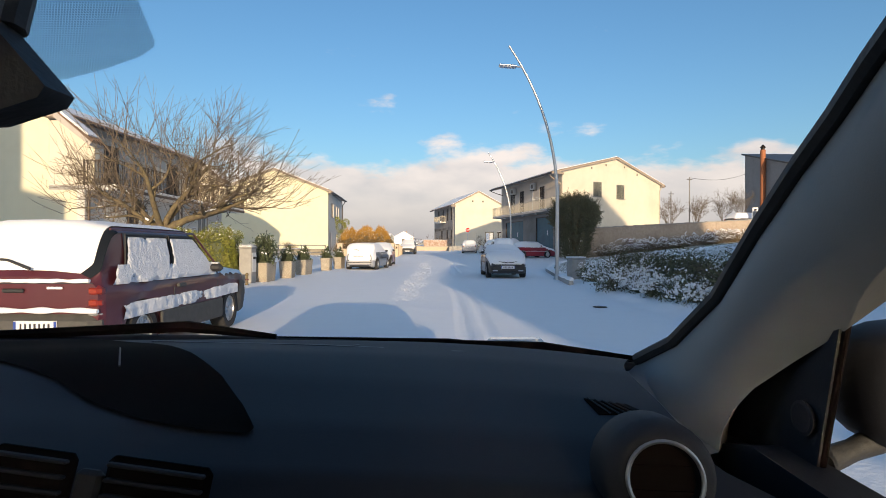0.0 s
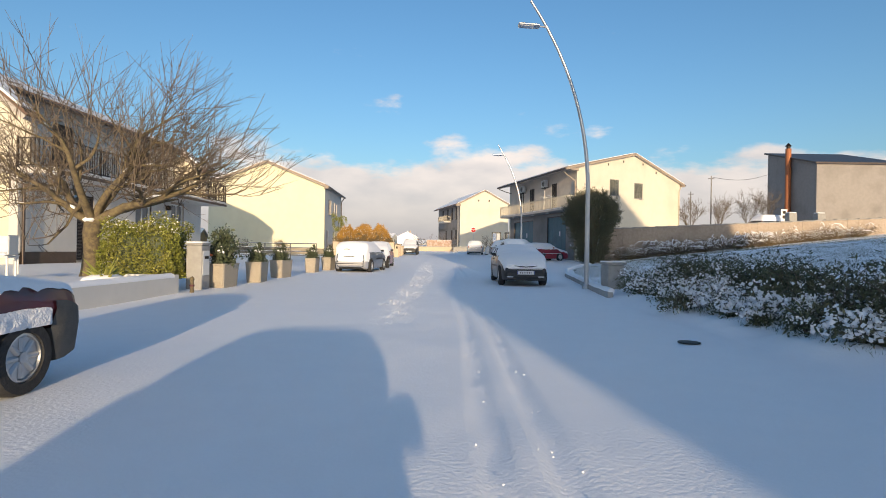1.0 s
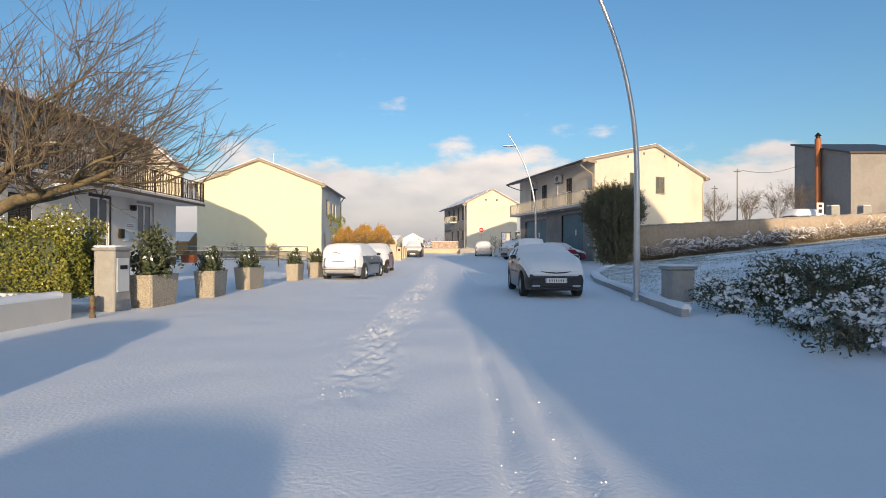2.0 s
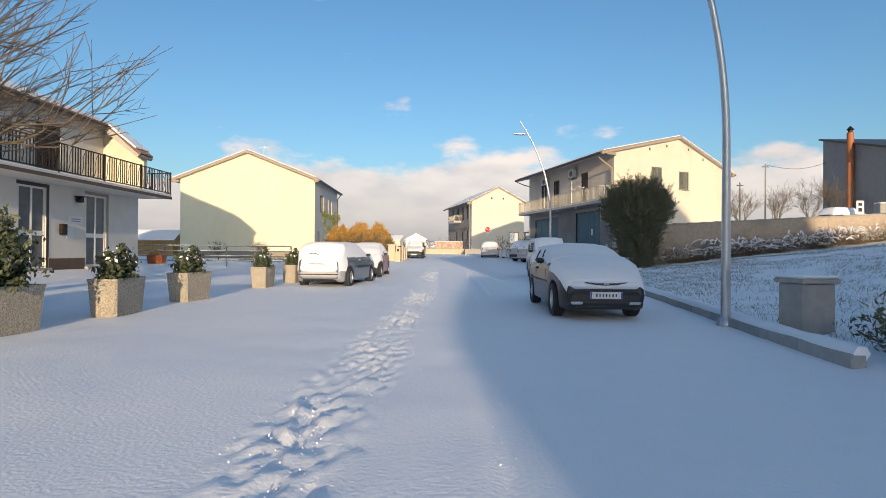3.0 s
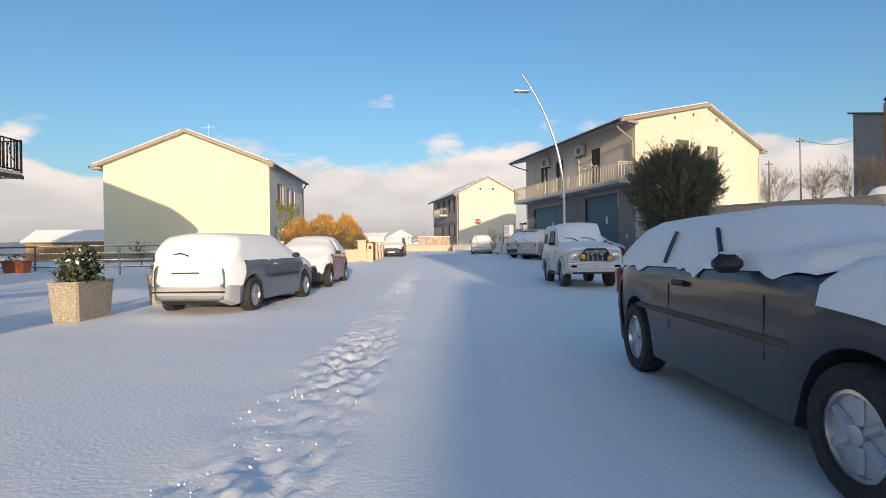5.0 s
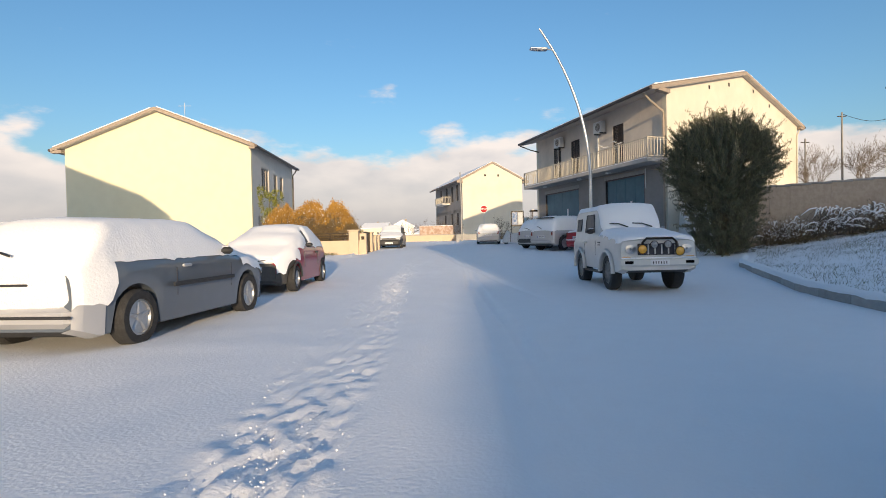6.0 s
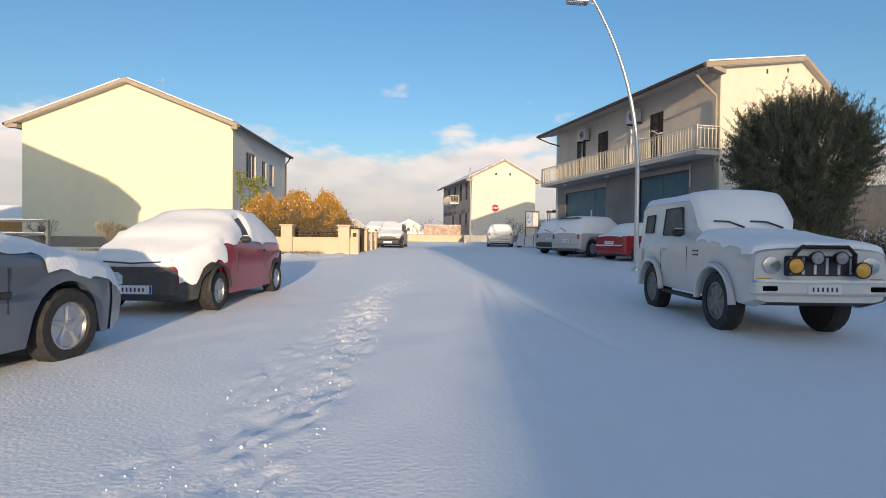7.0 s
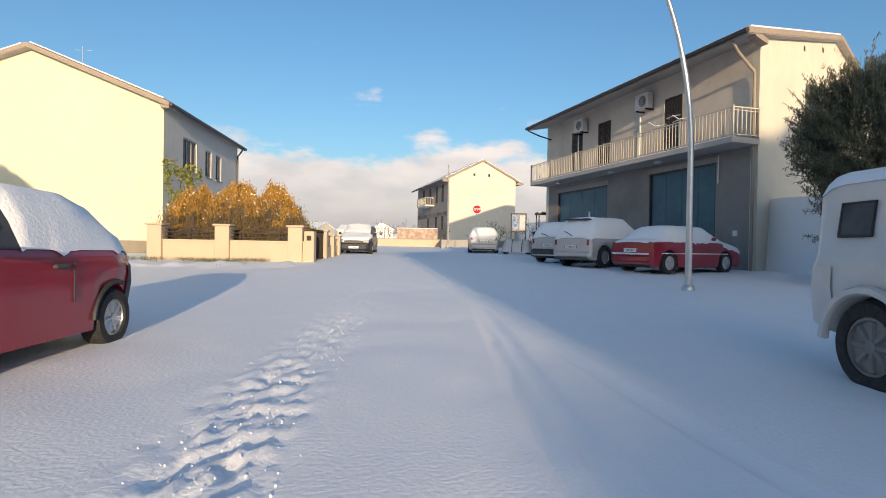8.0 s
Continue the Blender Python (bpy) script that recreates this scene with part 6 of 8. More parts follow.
def low_garden_wall():
    w = new("garden_wall")
    tagged(w, "low rendered garden wall with snow on its coping", "wall", "", "structure")
    part("wall_body", Shape().box(-6.02, -6.0, -0.05, -5.84, 15.6, 0.36), STUCCO_WHITE, w)
    pts = [(-5.93 + 0.02 * noise.noise((y * 2, 0, 5)), y, 0.375) for y in np.arange(-6.0, 15.6, 0.3)]
    part("coping_snow", Shape().tube(pts, [0.085 + 0.025 * noise.noise((p[1] * 3, 2, 2)) for p in pts], 8), SNOW, w, smooth=60)
    part("end_wall", Shape().box(-7.0, 15.6, -0.05, -5.84, 15.78, 0.42), STUCCO_WHITE, w)
    c = thing("meter_cabinet", pose(-6.08, 17.0, 0.0), "grey rendered pillar with meter doors and letter slot", "cabinet")
    part("cabinet_body", Shape().soft_box(-0.08, -0.22, 0, 0.30, 0.25, 1.08, 0.02), CONCRETE, c)
    part("cabinet_cap", Shape().soft_box(-0.11, -0.25, 1.08, 0.33, 0.28, 1.13, 0.02), CONCRETE, c)
    part("meter_door", Shape().soft_box(0.302, -0.18, 0.35, 0.318, 0.18, 0.95, 0.006), WHITE_FRAME, c)
    part("letter_slot", Shape().soft_box(0.32, -0.10, 0.75, 0.335, 0.10, 0.82, 0.004), IRON, c)
    part("cap_snow", Shape().soft_box(-0.09, -0.23, 1.132, 0.31, 0.26, 1.17, 0.02), SNOW, c, smooth=60)
    d = thing("hydrant_post", pose(-5.62, 15.95, 0.0), "small brown and red post at the corner of the garden wall", "post")
    part("post_shaft", Shape().lathe([(0.045, 0), (0.05, 0.04), (0.038, 0.08), (0.038, 0.27), (0.052, 0.29), (0.052, 0.32), (0.03, 0.36), (0.0, 0.38)], 14), BARK, d, smooth=40)
    part("post_collar", Shape().lathe([(0.054, 0.15), (0.058, 0.17), (0.054, 0.19)], 14), PAINT_MAROON, d)
    # a spiky plant with snow in its leaves
    a = thing("spiky_plant", pose(-6.5, 14.2, 0.36), "low spiky rosette plant half buried in snow", "plant")
    rnd = random.Random(4)
    for i in range(18):
        an, el, ln = rnd.uniform(0, 6.28), rnd.uniform(0.25, 1.1), rnd.uniform(0.35, 0.6)
        e = Vector((math.cos(an) * math.cos(el), math.sin(an) * math.cos(el), math.sin(el))) * ln
        part("blade", Shape().tube([(0, 0, 0), tuple(e * 0.5), tuple(e)], [0.03, 0.035, 0.004], 5), LEAF_LIT, a)
    part("lying_snow", Shape().lathe([(0.42, -0.02), (0.38, 0.06), (0.22, 0.12), (0.02, 0.13)], 16), SNOW, a, smooth=60)
    # white garden chairs by the tree
    ch = thing("garden_chair", pose(-9.6, 15.6, 0.36, 0, 0, 30), "white plastic garden chair standing in the snow", "chair", "garden chairs")
    part("seat", Shape().soft_box(-0.25, -0.25, 0.40, 0.25, 0.25, 0.44, 0.015), WHITE_FRAME, ch)
    part("backrest", Shape().soft_box(-0.25, 0.22, 0.46, 0.25, 0.26, 0.86, 0.015), WHITE_FRAME, ch)
    for x in (-0.22, 0.22):
        for y in (-0.22, 0.22):
            part("leg", Shape().soft_box(x - 0.02, y - 0.02, 0, x + 0.02, y + 0.02, 0.40, 0.008), WHITE_FRAME, ch)
    part("seat_snow", Shape().soft_box(-0.24, -0.24, 0.442, 0.24, 0.20, 0.50, 0.03), SNOW, ch, smooth=60)
    copy_thing(ch, pose(-8.9, 14.6, 0.36, 0, 0, -70))
    copy_thing(ch, pose(-10.2, 14.6, 0.36, 0, 0, 100))


low_garden_wall()


# ---------------------------------------------------------------- planters
def planter_row():
    p = thing("planter", pose(-5.75, 18.0, 0), "washed-aggregate concrete planter with evergreen shrub and snow", "planter", "planters along the street")
    s = Shape()
    w, l, h, t = 0.46, 1.04, 0.62, 0.045

    def ring(k, z, e=0.0):
        a, b, c = w / 2 * k - e, l / 2 * k - e, 0.03
        return [(a - c, -b, z), (a, -b + c, z), (a, b - c, z), (a - c, b, z), (-a + c, b, z), (-a, b - c, z), (-a, -b + c, z), (-a + c, -b, z)]
    rings = [ring(0.86, 0.0), ring(0.885, 0.03), ring(1.0, h - 0.05), ring(1.03, h - 0.03), ring(1.03, h), ring(1.03, h, t), ring(0.98, h - 0.08, t)]
    for r in rings:
        s.v.extend(r)
    for i in range(len(rings) - 1):
        for j in range(8):
            q = (j + 1) % 8
            s.f.append((i * 8 + j, i * 8 + q, i * 8 + 8 + q, i * 8 + 8 + j))
    s.f.append(tuple(range(7, -1, -1)))
    part("box", s, WASHED, p)
    part("soil_snow", Shape().soft_box(-w / 2 + t, -l / 2 + t, h - 0.12, w / 2 - t, l / 2 - t, h - 0.05, 0.03), SNOW, p, smooth=60)
    sh = Shape()
    rnd = random.Random(2)
    for i in range(9):
        a, y = rnd.uniform(0, 6.28), rnd.uniform(-0.3, 0.3)
        sh.tube([(0, y, h - 0.1), (0.06 * math.cos(a), y + 0.05 * math.sin(a), h + 0.12), (0.14 * math.cos(a), y + 0.12 * math.sin(a), h + 0.3)], [0.012, 0.009, 0.005], 5)
    tagged(part("dry_tangle", sh, BARK, p), kind="stuff")
    pts = np.concatenate([lump(380, 3, 0.24, 0.26, 0.24, 0, -0.26, h + 0.16, shell=0.1, rough=0.9), lump(380, 4, 0.22, 0.28, 0.27, 0.02, 0.16, h + 0.19, shell=0.1, rough=0.9), lump(90, 19, 0.07, 0.09, 0.2, 0.05, 0.0, h + 0.38), lump(80, 20, 0.08, 0.07, 0.2, -0.06, 0.3, h + 0.34), lump(70, 21, 0.06, 0.08, 0.18, 0.02, -0.36, h + 0.32), lump(160, 9, 0.30, 0.5, 0.10, 0, 0, h + 0.02)])
    tagged(part("foliage", leaf_mesh("foliage", LEAF_DARK, pts, 0.085, 5), None, p), kind="stuff")
    top = pts[pts[:, 2] > h + 0.24][::9]
    tagged(part("lodged_snow", leaf_mesh("lodged_snow", SNOW, top + np.array((0, 0, 0.02)), 0.07, 6), None, p, "dabs of snow on the leaves"), kind="stuff")
    rows = ((-5.64, 20.3, 6), (-5.70, 22.95, -4), (-5.68, 27.45, 3), (-5.52, 30.05, -3))
    for x, y, a in rows:
        copy_thing(p, pose(x, y, 0, 0, 0, a))
    # the first one carries a taller shrub
    b = thing("tall_shrub", pose(-5.78, 18.0, 0.55), "tall dark evergreen shrub growing in the planter", "shrub")
    pts = np.concatenate([lump(520, 13, 0.42, 0.44, 0.42, 0.02, 0.05, 0.42, rough=0.9), lump(180, 14, 0.16, 0.18, 0.38, 0.20, -0.15, 0.60, rough=0.9), lump(180, 15, 0.15, 0.16, 0.36, -0.22, 0.28, 0.64, rough=0.9), lump(120, 16, 0.12, 0.14, 0.30, 0.02, 0.05, 0.72, rough=0.9)])
    tagged(part("foliage", leaf_mesh("foliage", LEAF_DARK, pts, 0.085, 15, up=0.9), None, b), kind="stuff")
    part("stem", Shape().tube([(0, 0, -0.05), (0.02, 0.02, 0.4), (0, 0.05, 0.9)], [0.02, 0.016, 0.006], 6), BARK, b)


planter_row()


# ---------------------------------------------------------------- street lamps
def street_lamp(at, label, group="street lamps"):
    l = thing("street_lamp", pose(*at), label, "street lamp", group)
    pts, rad = [], []
    for t in np.linspace(0, 1, 22):
        z = 8.5 * t
        bend = max(0.0, (t - 0.32) / 0.68)
        pts.append((-1.75 * bend ** 2.1, 0, z - 0.12 * bend ** 3))
        rad.append(0.072 - 0.036 * t)
    part("pole", Shape().tube(pts, rad, 14), STEEL, l, "bent galvanised pole", smooth=60)
    part("base_collar", Shape().lathe([(0.13, 0), (0.13, 0.05), (0.10, 0.10), (0.088, 0.12)], 16), STEEL, l, smooth=40)
    e = Vector(pts[-3])
    part("arm", Shape().tube([tuple(e), (e.x - 0.22, 0, e.z + 0.02)], 0.025, 8), STEEL, l)
    h = new("lamp_head")
    h.parent = l
    h.matrix_local = pose(e.x - 0.50, 0, e.z + 0.03, 0, 4, 0)
    s = Shape()
    s.soft_box(-0.34, -0.14, -0.03, 0.30, 0.14, 0.045, 0.03)
    part("housing", s, STEEL, h, smooth=40)
    part("lens", Shape().soft_box(-0.30, -0.11, -0.042, 0.12, 0.11, -0.031, 0.005), LAMP_CLEAR, h)
    part("access_door", Shape().box(-0.03, -0.092, 0.6, 0.03, -0.084, 0.85), STEEL, l)
    return l


lamp = street_lamp((4.22, 19.6, 0.0), "tall curved galvanised street lamp by the kerb")
copy_thing(lamp, pose(5.50, 42.3, road_z(42.3)))


# ---------------------------------------------------------------- bank, field and garden wall
def bank():
    s = thing("snowy_shrubs", pose(4.9, 12.2, 0.1), "low tangled evergreen shrubs on the bank, half snowed in", "shrubs")
    rng = np.random.default_rng(41)
    pts, snowy = [], []
    sh = Shape()
    for i in range(64):
        y = rng.uniform(-3.7, 4.6)
        u = rng.uniform(0.0, 1.0)
        x = -0.75 + 1.9 * u + 0.2 * rng.normal()
        z = 0.02 + 0.18 * max(0, x + 1.0)
        r = rng.uniform(0.22, 0.46) * (1.45 if u > 0.6 else 1.0 if u > 0.3 else 0.75)
        pts.append(lump(900 if u > 0.45 else 300, 100 + i, r * 1.1, r * 1.1, r * 0.8, x, y, z + r * 0.25, shell=0.15, rough=0.9))
        k = 640 if u < 0.55 else 40
        q = lump(k, 200 + i, r * 1.05, r * 1.05, r * 0.72, x, y, z + r * 0.30, shell=0.7, rough=0.9)
        clump = np.array([noise.noise((p[0] * 1.7, p[1] * 1.7, p[2] * 1.7)) + 0.5 * noise.noise((p[0] * 5, p[1] * 5, p[2] * 5)) for p in q]) > (-0.05 if u < 0.55 else 0.2)
        snowy.append(q[(q[:, 2] > z + r * 0.15) & clump])
        for j in range(3):
            a = rng.uniform(0, 6.28)
            sh.tube([(x, y, z - 0.1), (x + 0.3 * r * math.cos(a), y + 0.3 * r * math.sin(a), z + r * 0.5), (x + r * math.cos(a), y + r * math.sin(a), z + r * 0.95)], [0.014, 0.010, 0.004], 4, cap=False)
    tagged(part("foliage", leaf_mesh("foliage", LEAF_BANK, np.concatenate(pts), 0.050, 42, wide=0.24, long=1.5), None, s), kind="stuff")
    tagged(part("lodged_snow", leaf_mesh("lodged_snow", SNOW, np.concatenate(snowy), 0.044, 43, wide=0.55), None, s, "snow lodged in the leaves"), kind="stuff")
    tagged(part("twig_tangle", sh, TWIG, s, fix=False), kind="stuff")
    # dead grass standing out of the snow in the field
    n = 170000
    x = rng.uniform(0.35, 24, n)
    y = rng.uniform(7, 44.5, n)
    keep = np.array([noise.noise((a * 0.35, b * 0.3, 5)) + 0.6 * noise.noise((a * 1.3, b * 1.1, 8)) + 0.75 * math.exp(-a / 3.5) > rng.uniform(-0.25, 0.5) for a, b in zip(x, y)])
    x, y = x[keep], y[keep]
    V = np.array([(kerb_x(b) + a, b, ground_z(kerb_x(b) + a, b) + 0.035) for a, b in zip(x, y)])
    me = leaf_mesh("grass", GRASS, V, 0.026, 44, wide=0.10, long=3.4, up=0.55)
    tagged(new("grass", me), "dry grass blades standing out of thin snow", "grass", "", "stuff")
    b = thing("concrete_block", pose(4.55, 18.2, 0.12, 0, 0, 12), "small grey concrete box on the bank by the lamp", "concrete box")
    part("block_body", Shape().soft_box(-0.24, -0.20, -0.1, 0.24, 0.20, 0.62, 0.02), CONCRETE, b)
    part("block_lid", Shape().soft_box(-0.28, -0.24, 0.62, 0.28, 0.24, 0.68, 0.015), CONCRETE, b)
    part("lid_snow", Shape().soft_box(-0.27, -0.23, 0.681, 0.27, 0.23, 0.72, 0.025), SNOW, b, smooth=60)


bank()


def garden_retaining_wall():
    w = new("retaining_wall")
    tagged(w, "old brown masonry garden wall with dry creeper", "wall", "", "structure")
    V = []
    n = 26
    for i in range(n):
        x0, x1 = 11.8 + 22.0 * i / n, 11.8 + 22.0 * (i + 1) / n
        xm = (x0 + x1) / 2
        g = ground_z(xm, 44.5) - 0.4
        top = 2.78 + 0.055 * (xm - 12)
        mat = BRICK
        part("wall_panel", Shape().box(x0 + 0.004, 44.85, g, x1 - 0.004, 45.15 + 0.01 * (i % 3), top), mat, w)
        part("coping", Shape().soft_box(x0 + 0.004, 44.79, top, x1 - 0.004, 45.21, top + 0.08, 0.015), CONCRETE, w)
    # creeper and bramble along its foot
    c = thing("bramble", pose(18.5, 44.3, ground_z(18.5, 44.3)), "tangled dry bramble with snow along the wall", "bramble")
    rng = np.random.default_rng(51)
    pts, snowy, sh = [], [], Shape()
    for i in range(60):
        x = rng.uniform(-5.5, 13)
        z = 0.115 * x
        r = rng.uniform(0.35, 0.75)
        pts.append(lump(240, 300 + i, r * 1.2, r * 0.6, r, x, -0.1 + 0.25 * rng.normal(), z + r * 0.5, shell=0.2, rough=0.6))
        q = lump(170, 400 + i, r * 1.2, r * 0.7, r, x, -0.2, z + r * 0.55, shell=0.6, rough=0.8)
        snowy.append(q[q[:, 2] > z + r * 0.5])
        for j in range(5):
            a = rng.uniform(-1.2, 1.2)
            sh.tube([(x, 0, z), (x + 0.4 * a, -0.1, z + r * 0.9), (x + a, -0.25, z + r * rng.uniform(0.5, 1.9))], [0.012, 0.009, 0.004], 4, cap=False)
    caps = Shape()
    for i in range(420):                          # arching canes heaped against the wall, snow along their backs
        x = rng.uniform(-3.9, 5.2) if i % 5 else rng.uniform(-6.0, 12.5)
        z, hump = 0.115 * x, 1.5 * (0.6 + 0.5 * noise.noise((x * 0.9, 2, 4)))
        side, up, y = rng.normal() * 0.75, hump * rng.uniform(0.45, 1.25), rng.uniform(-0.75, 0.2)
        arch = [Vector((x + side * t, y - 0.35 * t + 0.05 * rng.normal(), z + up * math.sin(math.pi * (0.08 + 0.78 * t)))) for t in np.linspace(0, 1, 7)]
        sh.tube(arch, [0.016, 0.015, 0.013, 0.011, 0.009, 0.007, 0.004], 4, cap=False)
        if i % 3:
            caps.tube([p + Vector((0, 0, 0.020)) for p in arch[2:6]], [0.010, rng.uniform(0.022, 0.036), rng.uniform(0.022, 0.036), 0.008], 5, cap=False)
    tagged(part("cane_snow", caps, SNOW, c, "snow lying along the canes", fix=False), kind="stuff")
    tagged(part("foliage", leaf_mesh("foliage", LEAF_RUST, np.concatenate(pts), 0.075, 52, wide=0.2, long=1.6), None, c), kind="stuff")
    tagged(part("lodged_snow", leaf_mesh("lodged_snow", SNOW, np.concatenate(snowy), 0.06, 53), None, c, "snow lodged in the tangle"), kind="stuff")
    tagged(part("dry_tangle", sh, TWIG, c, fix=False), kind="stuff")


garden_retaining_wall()


def spiky_evergreen():
    """The big dark shrub at the corner of the house with garages: a broad round crown of sprigs on a narrower foot."""
    g = ground_z(11.3, 43.5)
    b = thing("evergreen_bush", pose(10.75, 43.3, g), "large dark rosemary-like evergreen bush with spiky sprigs", "bush")
    rng = np.random.default_rng(61)
    P, sh = [], Shape()
    for i in range(2300):
        an = rng.uniform(0, 2 * math.pi)
        up = rng.uniform(-0.95, 1.0)
        k = 1 + 0.16 * noise.noise((math.cos(an) * 1.8, math.sin(an) * 1.8, up * 1.8))
        flat = math.sqrt(max(0.0, 1 - up * up))
        out = np.array((flat * math.cos(an), flat * math.sin(an), up))
        if i % 4 == 0:                           # the foot, drawn in towards the ground
            h = rng.uniform(0.1, 2.2)
            r = (0.7 + 0.32 * h) * rng.uniform(0.5, 1.0)
            base = np.array((r * math.cos(an), r * math.sin(an), h))
        else:
            base = np.array((0, 0, 3.45)) + out * np.array((1.75, 1.75, 1.55)) * k * rng.uniform(0.35, 1.0) ** 0.5
        ln = rng.uniform(0.35, 0.75) * (1.35 if rng.uniform() < 0.12 else 1.0)
        d = 0.75 * out + np.array((0, 0, 0.65)) + 0.22 * rng.normal(size=3)
        d /= np.linalg.norm(d)
        sh.tube([tuple(base), tuple(base + d * ln)], [0.012, 0.004], 3, cap=False)
        t = rng.uniform(0, 1, 52) ** 1.1
        P.append(base + np.outer(t, d) * ln + 0.035 * rng.normal(size=(52, 3)))
    tagged(part("foliage", leaf_mesh("foliage", LEAF_BUSH, np.concatenate(P), 0.070, 62, wide=0.12, long=1.6, up=0.6), None, b), kind="stuff")
    tagged(part("sprig_wood", sh, TWIG, b, fix=False), kind="stuff")
    core = Shape().lathe([(0.22, 0.0), (0.24, 0.7), (0.5, 1.9), (0.6, 3.0), (0.4, 4.0), (0.05, 4.5)], 12)
    part("inner_wood", core, BARK, b, smooth=60)


spiky_evergreen()


# ---------------------------------------------------------------- fence of the yellow house
def peach_fence():
    w = new("front_wall")
    tagged(w, "peach stucco front wall with pillars and iron rails", "wall", "", "structure")
    z = road_z(50) - 0.05
    y = 50.0
    part("wall_body", Shape().box(-9.2, y - 0.11, z, -4.1, y + 0.11, z + 0.70), FENCE_STUCCO, w)
    part("wall_coping", Shape().box(-9.2, y - 0.15, z + 0.70, -4.1, y + 0.15, z + 0.75), FENCE_STUCCO, w)
    for x in (-9.1, -6.85, -4.4):
        part("pillar", Shape().soft_box(x - 0.24, y - 0.24, z, x + 0.24, y + 0.24, z + 1.22, 0.015), FENCE_STUCCO, w)
        part("pillar_cap", Shape().soft_box(x - 0.30, y - 0.30, z + 1.22, x + 0.30, y + 0.30, z + 1.29, 0.02), FENCE_STUCCO, w)
    for a, b in ((-8.86, -7.09), (-6.61, -4.64)):
        f = new("iron_fence")
        f.parent = w
        for zz in (0.84, 0.98, 1.10):
            part("rail", Shape().box(a, y - 0.02, z + zz, b, y + 0.02, z + zz + 0.035), IRON, f)
        for i in range(3):
            xx = a + (b - a) * (i + 0.5) / 3
            part("rail_post", Shape().box(xx - 0.02, y - 0.018, z + 0.75, xx + 0.02, y + 0.018, z + 1.135), IRON, f)
    # pillar with a letter box, gate, and a second wall along the street
    part("gate_pillar", Shape().soft_box(-4.12, y - 0.12, z, -3.78, y + 0.28, z + 1.10, 0.015), FENCE_STUCCO, w)
    part("letter_slot", Shape().soft_box(-4.03, y - 0.14, z + 0.78, -3.87, y - 0.122, z + 0.95, 0.006), IRON, w)
    g = new("gate")
    g.parent = w
    part("gate_frame", Shape().box(-4.0, y + 0.30, z + 0.1, -3.95, y + 2.6, z + 0.15).box(-4.0, y + 0.30, z + 1.1, -3.95, y + 2.6, z + 1.15), IRON, g)
    for i in range(18):
        yy = y + 0.36 + i * 0.128
        part("gate_bar", Shape().box(-3.99, yy - 0.012, z + 0.1, -3.96, yy + 0.012, z + 1.2), IRON, g)
    for yy, hh in ((52.9, 1.15), (54.6, 1.0), (56.2, 1.0)):
        part("pillar", Shape().soft_box(-4.25, yy - 0.2, z, -3.85, yy + 0.2, z + hh, 0.015), FENCE_STUCCO, w)
        part("pillar_cap", Shape().soft_box(-4.30, yy - 0.25, z + hh, -3.80, yy + 0.25, z + hh + 0.06, 0.015), FENCE_STUCCO, w)
    part("low_wall", Shape().box(-4.15, 53.1, z, -3.95, 56.0, z + 0.60), FENCE_STUCCO, w)
    for i, (x, top, wide) in enumerate(((-8.45, 2.55, 1.30), (-7.0, 2.72, 1.32), (-5.65, 2.68, 1.22))):
        c = thing("cypress_mound", pose(x, 51.9, z), "rounded golden-brown conifer with snow flecks", "conifer", "golden conifers behind the wall")
        rng = np.random.default_rng(70 + i)
        n = 26000
        h = rng.uniform(0.02, 1.0, n)
        an = rng.uniform(0, 2 * math.pi, n)
        prof = np.minimum(1.0, (1 - h) ** 0.44 * 1.12) * (0.72 + 0.28 * np.minimum(1.0, h / 0.25))
        lumpy = np.array([1 + 0.62 * noise.noise((math.cos(q) * 2.6 + i * 5, math.sin(q) * 2.2, v * 3.0)) + 0.20 * noise.noise((math.cos(q) * 7, math.sin(q) * 7, v * 9 + i)) for q, v in zip(an, h)])
        r = wide * prof * lumpy * rng.uniform(0.55, 1.0, n) ** 0.5
        a = np.stack([r * np.cos(an), r * np.sin(an) * 0.85, h * top], 1)
        stray = rng.uniform(0, 1, n) ** 7
        a[:, :2] *= (1 + 0.28 * stray)[:, None]
        a[:, 2] += 0.30 * rng.uniform(0, 1, n) ** 9 * (h > 0.45)
        a[:, 2] += 0.34 * np.array([noise.noise((p[0] * 3.1, p[1] * 3.1, i * 4.0)) for p in a]) * h ** 2
        # gold leaves above, brown ones below, parted at an uneven height
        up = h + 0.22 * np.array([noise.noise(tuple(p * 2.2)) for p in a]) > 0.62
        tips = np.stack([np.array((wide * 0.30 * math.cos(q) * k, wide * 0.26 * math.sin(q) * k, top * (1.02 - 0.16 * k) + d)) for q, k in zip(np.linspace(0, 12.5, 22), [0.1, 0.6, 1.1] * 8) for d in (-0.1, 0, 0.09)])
        tagged(part("crown", leaf_mesh("crown", LEAF_GOLD, np.concatenate([a[up], tips]), 0.060, 75 + i, wide=0.24, long=1.6, up=0.40), None, c, "golden upper tips"), kind="stuff")
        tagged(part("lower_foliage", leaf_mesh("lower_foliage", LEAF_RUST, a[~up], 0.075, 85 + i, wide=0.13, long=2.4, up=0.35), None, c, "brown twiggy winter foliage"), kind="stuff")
        part("inner_wood", Shape().lathe([(0.12, 0), (0.10, 0.9), (0.05, top - 0.8), (0.01, top - 0.5)], 8), BARK, c, smooth=60)
